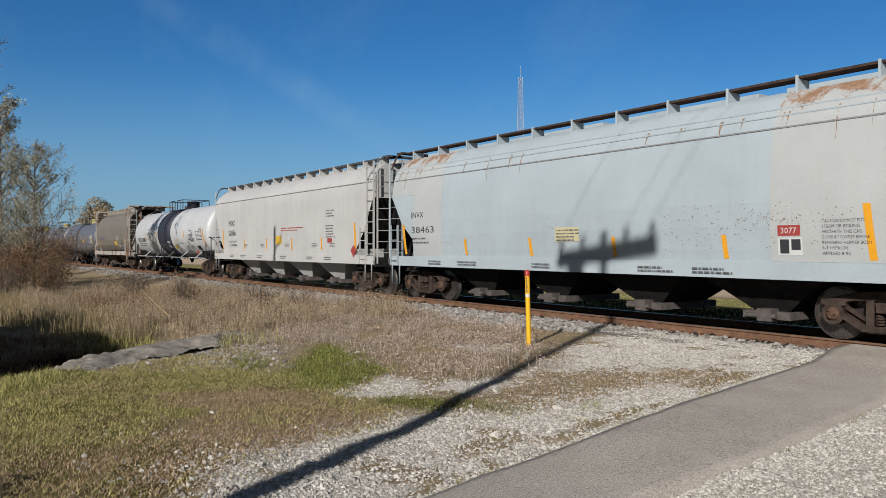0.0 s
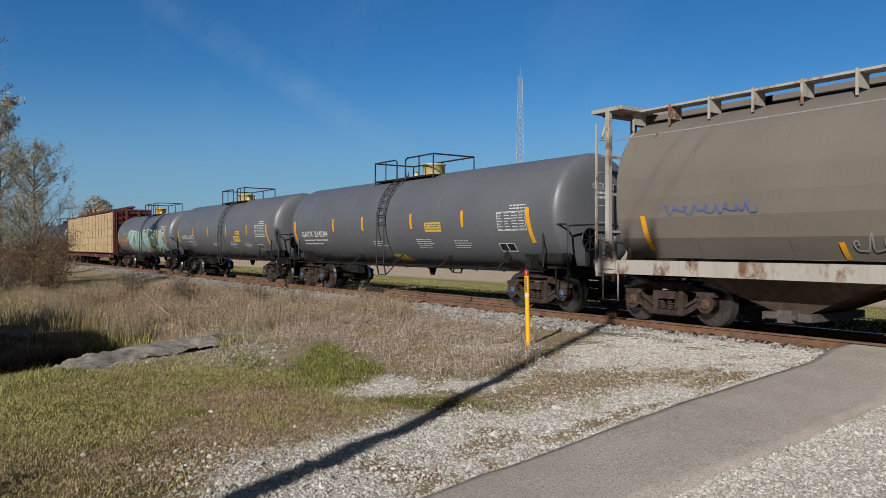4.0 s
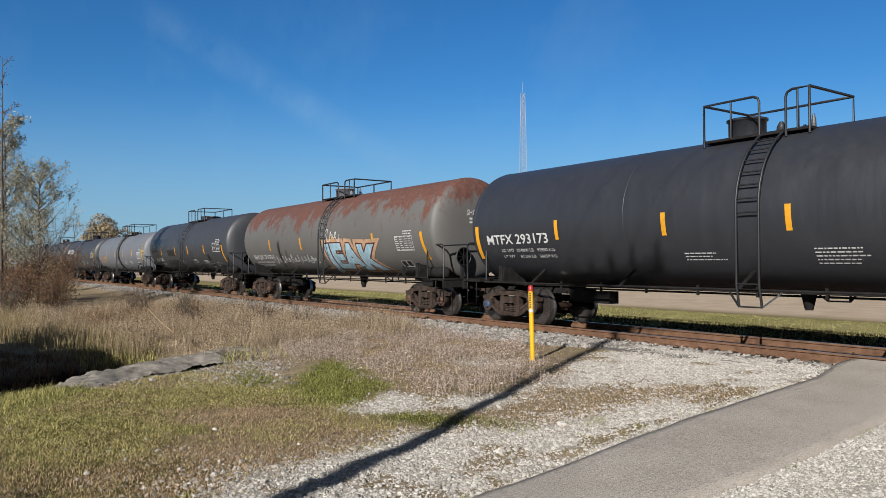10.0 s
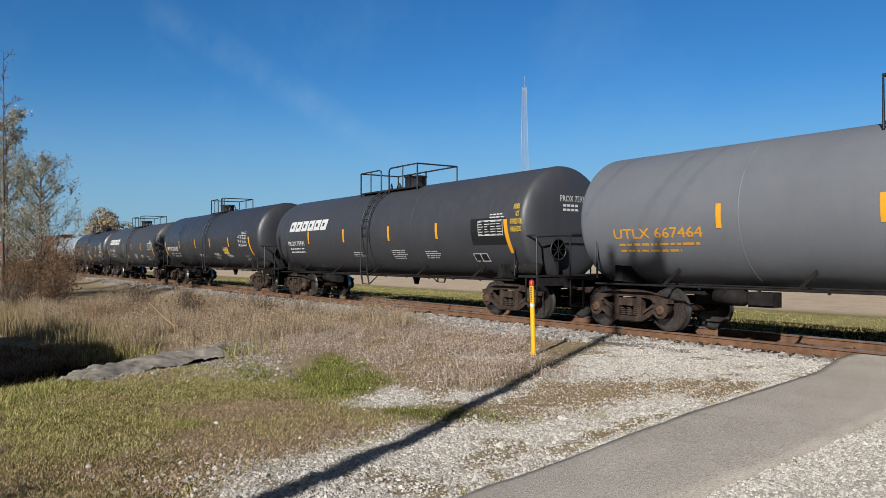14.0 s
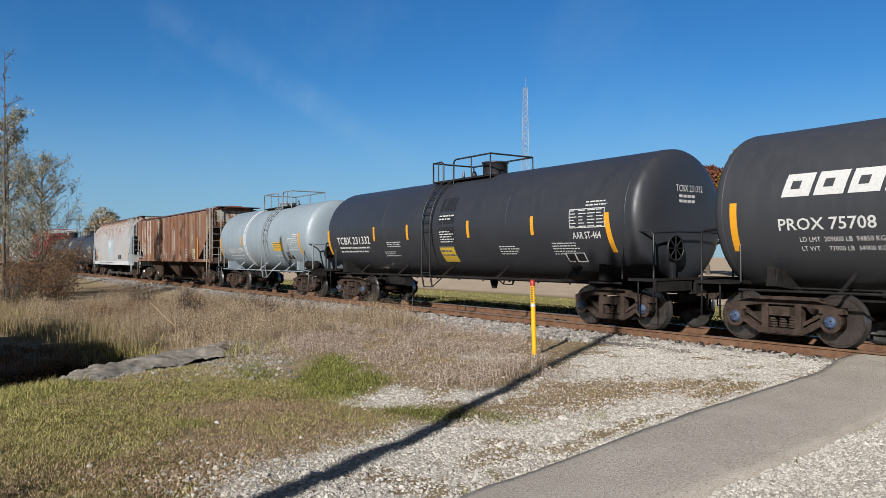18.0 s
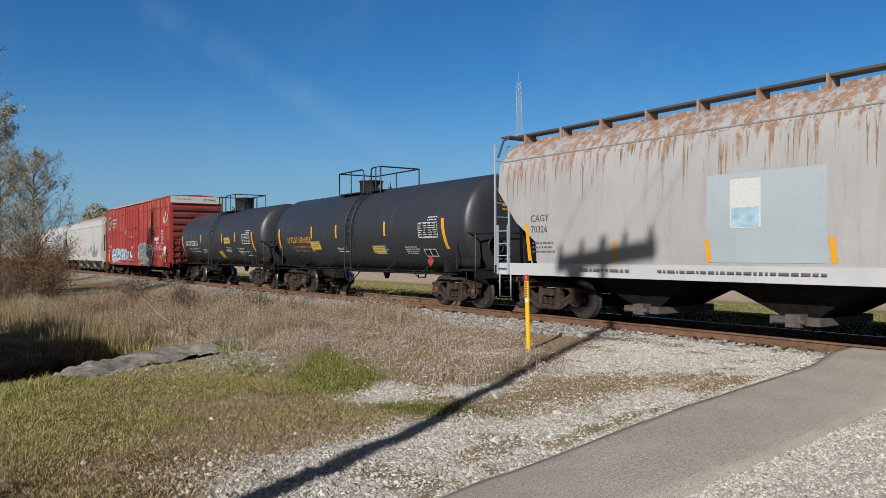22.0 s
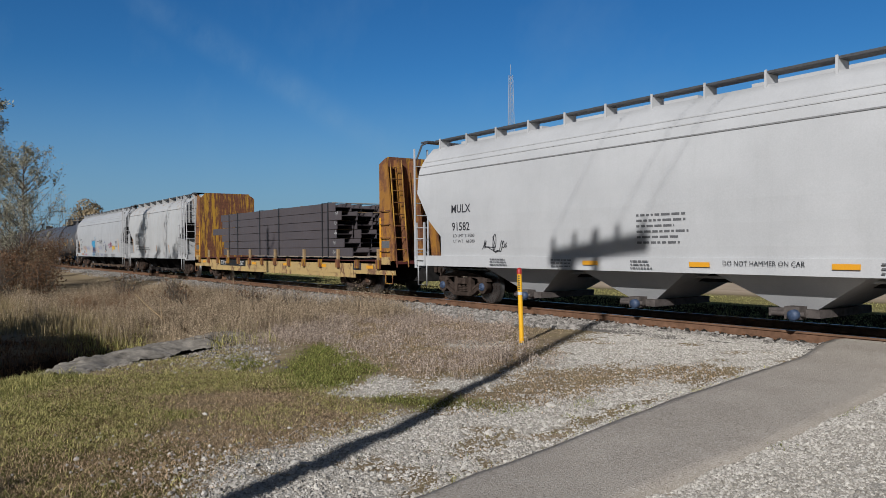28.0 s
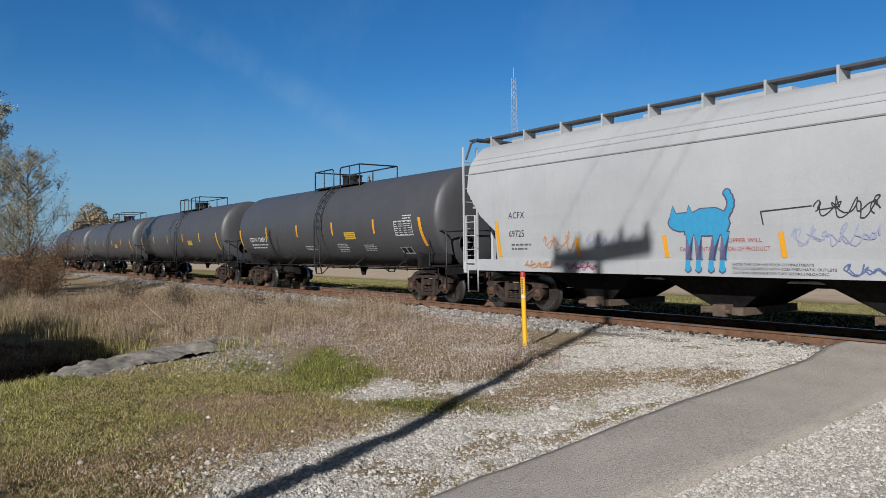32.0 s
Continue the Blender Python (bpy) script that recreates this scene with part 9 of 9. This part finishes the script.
def crown_tree(name, label, x, y, height, radius, mat, leaf, leaves, seed, low=0.22, lobe_count=16):
    """A full crown: leaf clumps on the shell of several uneven lobes."""
    ob = tree(name, label, x, y, height * 0.95, 0.9, mat, leaf, 0, seed, trunk=0.28, first=0.25)
    r = np.random.default_rng(seed)
    lobes = []
    for _ in range(lobe_count):
        a, u = r.uniform(0, 6.28), r.uniform(0, 1)
        zz = height * (low + 0.16 + (0.86 - low - 0.16) * u)
        rr = radius * math.sin(math.pi * min(0.95, 0.30 + 0.62 * u)) * r.uniform(0.35, 0.72 if lobe_count < 30 else 0.8)
        lobes.append((rr * math.cos(a), rr * math.sin(a), zz, radius * (r.uniform(0.30, 0.48) if lobe_count < 30 else r.uniform(0.18, 0.36))))
    L = np.array(lobes)[r.integers(0, len(lobes), leaves)]
    d = r.normal(0, 1, (leaves, 3))
    d /= np.linalg.norm(d, axis=1)[:, None]
    p = L[:, :3] + d * (L[:, 3:] * r.uniform(0.72, 1.08, (leaves, 1)))
    p[:, 2] = np.clip(p[:, 2], height * low, height * 1.02)
    a = r.normal(0, 1, (leaves, 3))
    b = np.cross(a, d)
    a /= np.linalg.norm(a, axis=1)[:, None]
    b /= np.linalg.norm(b, axis=1)[:, None] + 1e-6
    s = leaf * r.uniform(0.6, 1.3, (leaves, 1))
    v = np.stack([p - a * s, p + b * s * 0.6, p + a * s, p - b * s * 0.6], 1).reshape(-1, 3)
    part("crown", array_mesh("crown", v, np.arange(leaves * 4).reshape(-1, 4), mat), None, ob)


crown_tree("maple_tree", "full yellow maple tree in autumn beyond the field", -42.6, 68.6, 14.4, 5.2, M_LEAFY, 0.17, 60000, 3, 0.08, 60)
crown_tree("maple_tree", "dull red tree beside the yellow maple", -51.0, 72.0, 12.6, 3.8, M_LEAFR, 0.20, 9000, 5)
tree("bare_tree", "bare tree behind the house", -47.0, 103.0, 17.0, 0.9, M_LEAFO, 0.16, 5000, 11, 0.3)
tree("bare_tree", "bare tree behind the field", -63.5, 78.0, 15.0, 0.9, M_LEAFT, 0.14, 700, 12, 0.26)
crown_tree("far_tree", "tan tree far along the track", -140.0, 26.0, 10.6, 5.0, M_LEAFT, 0.22, 7000, 14, 0.05)
tree("far_tree", "thin tree far along the track", -150.0, 34.0, 8.5, 0.9, M_LEAFO, 0.2, 3000, 15, 0.2)
def feathery_tree(label, x, y, height, reach_, mat, leaf, leaves, seed, trunk=0.07, low=0.15, limbs=26):
    """A slender trunk with many rising limbs and thin twigs, sparsely leaved."""
    r = random.Random(seed)
    ob = new("young_tree")
    ob.location = (x, y, float(ground_z(x, y)))
    tagged(ob, label, "tree")
    wood, tips = Shape(), []
    axis = [Vector((0, 0, -0.1))]
    for k in range(8):
        axis.append(axis[-1] + Vector((r.gauss(0, 0.02) * height / 8, r.gauss(0, 0.02) * height / 8, height / 8)))
    wood.tube(axis, [trunk * (1 - 0.9 * k / 8) for k in range(9)], 7, caps=False)

    def limb(p, d, length, rad, depth):
        pts = [p]
        for _ in range(4):
            d = (d + Vector((r.gauss(0, 0.12), r.gauss(0, 0.12), r.gauss(0.10, 0.08)))).normalized()
            pts.append(pts[-1] + d * length / 4)
        wood.tube(pts, [rad, rad * 0.8, rad * 0.6, rad * 0.4, rad * 0.2], 4, caps=False)
        if depth:
            for _ in range(6):
                u = r.uniform(0.25, 1.0) * 4
                i = min(3, int(u))
                side = Vector((r.gauss(0, 1), r.gauss(0, 1), r.gauss(0.3, 0.5))).normalized()
                limb(pts[i].lerp(pts[i + 1], u - i), (d * 0.7 + side * 0.7).normalized(), length * r.uniform(0.3, 0.5), rad * 0.5, depth - 1)
        else:
            tips.extend(pts[1:])

    for k in range(limbs):
        u = low + (0.97 - low) * (k + r.random()) / limbs
        f = u * 8
        i = min(7, int(f))
        a = r.uniform(0, 6.28)
        out = reach_ * (1.15 - 0.85 * u) * r.uniform(0.6, 1.1)
        limb(axis[i].lerp(axis[i + 1], f - i), Vector((math.cos(a), math.sin(a), r.uniform(0.5, 1.1))).normalized(), out, trunk * 0.3, 1)
    part("trunk", wood, M_BARK, ob)
    t = np.array([tuple(q) for q in tips])
    t = t[rng.integers(0, len(t), leaves)] + rng.normal(0, leaf * 1.6, (leaves, 3))
    a, b = rng.normal(0, 1, (leaves, 3)), rng.normal(0, 1, (leaves, 3))
    a /= np.linalg.norm(a, axis=1)[:, None]
    b -= a * (a * b).sum(1)[:, None]
    b /= np.linalg.norm(b, axis=1)[:, None]
    sz = leaf * rng.uniform(0.6, 1.3, (leaves, 1))
    v = np.stack([t - a * sz, t + b * sz * 0.4, t + a * sz, t - b * sz * 0.4], 1).reshape(-1, 3)
    part("crown", array_mesh("crown", v, np.arange(leaves * 4).reshape(-1, 4), mat), None, ob)


feathery_tree("tall thin nearly bare tree with a few dark leaves", -37.9, 2.7, 11.2, 1.6, M_LEAFR, 0.06, 120, 21, 0.08, 0.45, 14)
feathery_tree("feathery young tree with pale olive leaves", -43.6, 3.3, 9.4, 3.0, M_LEAFO, 0.075, 6500, 22, 0.10, 0.12, 34)
feathery_tree("small feathery tree with thin grey-green leaves", -37.8, 4.2, 6.2, 2.9, M_LEAFO, 0.05, 8500, 27, 0.07, 0.16, 44)
feathery_tree("slender leaning tree with pale tan leaves", -40.5, 3.0, 6.9, 2.6, M_LEAFO, 0.055, 6000, 23, 0.06, 0.1, 34)
for k, (x, y, h_, m_) in enumerate(((-37.5, 3.6, 2.6, M_LEAFB), (-35.0, 4.6, 2.0, M_LEAFB), (-41.0, 4.9, 2.3, M_LEAFT), (-31.0, 2.4, 1.7, M_LEAFB), (-44.0, 5.0, 3.0, M_LEAFB), (-29.5, 6.6, 1.2, M_LEAFB), (-27.0, 7.6, 1.0, M_LEAFT), (-50.0, 6.3, 3.0, M_LEAFB), (-33.5, 0.9, 2.2, M_LEAFB), (-24.0, 7.0, 0.9, M_LEAFB), (-21.5, 8.6, 0.8, M_LEAFB), (-60.0, 7.6, 3.2, M_LEAFB))):
    tree("shrub", "brown leafless shrub thicket beside the ditch", x, y, h_ * 1.25, 1.0, m_, 0.04, int(1500 * h_ if x < -32 else 250 * h_), 40 + k, 0.02, 0.02, True, 12, levels=2)
for k, (x, y, h_) in enumerate(((-23.2, 8.9, 1.5), (-22.0, 8.2, 1.2), (-19.2, 8.6, 1.3), (-25.5, 9.2, 1.4), (-21.0, 9.5, 1.1))):
    tree("shrub", "thin bare sapling stems in the weeds", x, y, h_, 0.6, M_LEAFB, 0.03, 60, 70 + k, 0.012, 0.2, True, 3, levels=2)

# ---- lattice tower ----
M_GALV = plain("galvanised_steel", (0.321, 0.327, 0.333), 0.5, 0.3, 0.15, 4, 0)


def lattice_tower():
    d, hgt = 176.0, 42.4
    t = new("lattice_tower")
    t.location = (-0.7512 * d * 1.0, 0.6597 * d, -0.4)
    tagged(t, "slender galvanised lattice radio tower against the sky", "radio tower")

    def leg(k, z):
        w = np.interp(z, [0, 30, hgt], [1.5, 0.85, 0.55])
        a = 2 * math.pi * k / 3 + 0.4
        return Vector((w * math.cos(a), w * math.sin(a), z))

    for k in range(3):
        part("leg", Shape().tube([leg(k, 0), leg(k, 15), leg(k, 30), leg(k, hgt)], 0.055, 5), M_GALV, t)
        s = Shape()
        zs = np.linspace(0, hgt, 34)
        for i in range(33):
            s.beam(leg(k, zs[i]), leg((k + 1) % 3, zs[i + 1]), 0.045)
            s.beam(leg((k + 1) % 3, zs[i]), leg(k, zs[i + 1]), 0.045)
        part("lattice_bracing", s, M_GALV, t)
    part("antenna", Shape().tube([(0, 0, hgt), (0, 0, hgt + 2.6)], 0.05, 5), M_GALV, t)


lattice_tower()

# ---- house beyond the field ----
M_SIDING = plain("blue_grey_siding", (0.128, 0.144, 0.173), 0.6, 0, 0.08, 1.5, 0)
M_STONEV = plain("pale_stone_veneer", (0.295, 0.269, 0.237), 0.85, 0, 0.3, 5, 0.02)
M_SHINGLE = plain("grey_shingles", (0.0705, 0.0737, 0.0769), 0.9, 0, 0.3, 8, 0.01)
M_TRIM = plain("white_trim", (0.481, 0.481, 0.474), 0.5, 0, 0.05, 4, 0)
M_GLASS, ng, lg, bg = nodes_of("window_glass")
bg.inputs["Base Color"].default_value = (0.03, 0.035, 0.04, 1)
bg.inputs["Roughness"].default_value = 0.08


def house():
    h = new("house")
    h.location = (-43.0, 73.0, -0.45)
    tagged(h, "grey-sided house with white trim and a pale stone base", "house")

    def block(x0, x1, y0, y1, eave, ridge, along_x):
        part("stone_base", Shape().box(x0, x1, y0, y1, 0, 1.9), M_STONEV, h)
        part("wall", Shape().box(x0 + 0.06, x1 - 0.06, y0 + 0.06, y1 - 0.06, 1.9, eave), M_SIDING, h)
        s = Shape()
        for k in range(int((eave - 1.9) / 0.18)):
            z = 1.95 + k * 0.18
            s.box(x0 + 0.02, x1 - 0.02, y0 + 0.02, y0 + 0.06, z, z + 0.15)
        part("siding", s, M_SIDING, h, kind="stuff")
        o = 0.4
        if along_x:
            ym = (y0 + y1) / 2
            ring = [(y0 - o, eave - 0.15), (ym, ridge), (y1 + o, eave - 0.15), (y1 + o, eave - 0.35), (ym, ridge - 0.22), (y0 - o, eave - 0.35)]
            part("roof", Shape().loft([[(x, y, z) for y, z in ring] for x in (x0 - o, x1 + o)], True, True, False), M_SHINGLE, h)
            part("fascia", Shape().box(x0 - o, x1 + o, y0 - o - 0.05, y0 - o, eave - 0.38, eave - 0.12), M_TRIM, h)
            part("gable", Shape().add([(x0 + 0.06, y0, eave - 0.2), (x0 + 0.06, y1, eave - 0.2), (x0 + 0.06, ym, ridge - 0.2)], [(0, 1, 2)]), M_SIDING, h)
        else:
            xm = (x0 + x1) / 2
            ring = [(x0 - o, eave - 0.15), (xm, ridge), (x1 + o, eave - 0.15), (x1 + o, eave - 0.35), (xm, ridge - 0.22), (x0 - o, eave - 0.35)]
            part("roof", Shape().loft([[(x, y, z) for x, z in ring] for y in (y0 - o, y1 + o)], True, True, False), M_SHINGLE, h)
            part("gable", Shape().add([(x0, y0 + 0.05, eave - 0.2), (x1, y0 + 0.05, eave - 0.2), (xm, y0 + 0.05, ridge - 0.2)], [(0, 1, 2)]), M_SIDING, h)
            for xa in (x0 - o, x1 + o):
                part("barge_board", Shape().beam((xa, y0 - o - 0.04, eave - 0.25), (xm, y0 - o - 0.04, ridge - 0.1), 0.08, 0.28), M_TRIM, h)
            part("gable_trim", Shape().box(x0, x1, y0 - 0.03, y0 + 0.02, eave - 0.25, eave - 0.05), M_TRIM, h)

    def window(x, y, z, w, hh):
        f = part("window", Shape().box(x, x + w, y - 0.08, y, z, z + 0.16).box(x, x + w, y - 0.08, y, z + hh - 0.16, z + hh).box(x, x + 0.16, y - 0.08, y, z + 0.16, z + hh - 0.16).box(x + w - 0.16, x + w, y - 0.08, y, z + 0.16, z + hh - 0.16).box(x + w / 2 - 0.06, x + w / 2 + 0.06, y - 0.08, y, z + 0.16, z + hh - 0.16), M_TRIM, h)
        for k in (0, 1):
            part("pane", Shape().box(x + 0.16 + k * (w / 2 - 0.1), x + w / 2 - 0.06 + k * (w / 2 - 0.1), y - 0.04, y - 0.02, z + 0.16, z + hh - 0.16), M_GLASS, f)

    block(0, 5.2, 0, 9, 4.3, 7.4, True)
    block(4.6, 11.2, -1.2, 9, 6.4, 8.9, False)
    block(11.0, 20, 0.5, 10, 6.0, 9.3, True)
    window(2.4, 0.0, 2.6, 1.5, 1.7)
    window(8.4, -1.2, 2.7, 2.0, 1.9)
    window(8.7, -1.2, 0.2, 1.0, 1.4)
    window(13.2, 0.5, 2.7, 2.0, 1.9)
    window(13.4, 0.5, 0.2, 1.2, 1.4)


house()

# ---- utility poles behind the camera, whose shadows fall on the scene ----
M_POLE = plain("brown_utility_pole", (0.0897, 0.0641, 0.0449), 0.9, 0, 0.3, 4, 0.01)


def utility_pole(x, y, top, arms=True):
    z = float(ground_z(x, y))
    p = new("utility_pole")
    p.location = (x, y, z - 0.2)
    tagged(p, "tall brown wooden utility pole beside the path", "utility pole")
    hgt = top - z + 0.2
    part("shaft", Shape().tube([(0, 0, 0), (0, 0, hgt * 0.5), (0, 0, hgt)], [0.135, 0.11, 0.085], 12), M_POLE, p)
    if arms:
        d = Vector((2.44, 0.587, 0)).normalized()
        for zz, L in ((hgt - 0.32, 1.25), (hgt - 0.50, 1.25)):
            part("crossarm", Shape().beam(-d * L + Vector((0, 0, zz)), d * L + Vector((0, 0, zz)), 0.14, 0.16), M_POLE, p)
        for k in (-1.15, -0.55, 0.55, 1.15):
            part("insulator", Shape().turn([(hgt - 0.25, 0.03), (hgt - 0.12, 0.07), (hgt, 0.05), (hgt + 0.06, 0.02)], axis="z", at=tuple(d * k), n=8), M_GALV, p)
        part("transformer", Shape().turn([(hgt - 1.05, 0.001), (hgt - 1.05, 0.22), (hgt - 0.42, 0.22), (hgt - 0.34, 0.001)], axis="z", at=tuple(d * -0.75), n=14), M_GALV, p)
        for k in (-1.15, 0.55, 1.15):
            a = Vector(tuple(d * k)) + Vector((0, 0, hgt + 0.04))
            run = Vector((-0.234, 0.972, 0)) * 62
            pts = [a + run * u + Vector((0, 0, -1.1 * 4 * u * (1 - u))) for u in np.linspace(0, 1, 13)]
            part("wire", Shape().tube(pts, 0.007, 4), M_BLACK, p)
    else:
        part("bracket_arm", Shape().tube([(0, 0, hgt - 0.9), (0.5, 0.12, hgt - 0.7), (0.6, 0.14, hgt - 0.35)], 0.04, 6), M_POLE, p)


# shrubs added out of view, only to throw shade into the ditch
for k, (x, y, h_) in enumerate(((-9.7, -4.0, 4.3), (-11.3, -3.9, 3.9), (-13.3, -3.6, 3.7), (-15.2, -3.2, 3.7))):
    crown_tree("unseen_shade_shrub", "unseen dense evergreen shrub added to shade the ditch", x, y, h_, 1.45, M_LEAFG, 0.24, 9000, 31 + k, 0.03)
# stand-in outside the view for whatever shadows the near left corner
tree("shrub", "unseen small shrub added to cast a shadow on the grass", -5.45, -0.25, 0.6, 1.0, M_LEAFO, 0.022, 1300, 33, 0.008, 0.1, True, 6, levels=2)
utility_pole(-0.48, -5.2, 12.1)
utility_pole(-19.7, -3.4, 11.6, False)


def motions():
    """The train rolls by at a steady pace; its wheels turn while they pass near."""
    from_start = {}
    for car, x0 in TRAIN:
        walk(car, [(t, pose(x0 + d, Y_MID, 0)) for t, d in RUN])
        from_start[car.name] = x0
    for ws, car in SPINNERS:
        x0, lx = from_start[car.name], ws.location.x
        here = x0 + ws.parent.location.x
        times = [i / 30 for i in range(961)]
        pass_by = [(t, float(np.interp(t, [q[0] for q in RUN], [q[1] for q in RUN]))) for t in times]
        span = [(t, d) for t, d in pass_by if -30 < here + d < -2]
        first = span[0] if span else pass_by[0]
        rows = [] if span and span[0][0] < 0.01 else [(0, pose(lx, 0, WR))]
        base = first[1]
        ang = 0.0
        for t, d in span:
            ang = math.degrees((d - base) / WR)
            rows.append((t, pose(lx, 0, WR, 0, ang, 0)))
        if not rows or rows[-1][0] < 31.99:
            rows.append((32, pose(lx, 0, WR, 0, ang, 0)))
        walk(ws, rows)


motions()
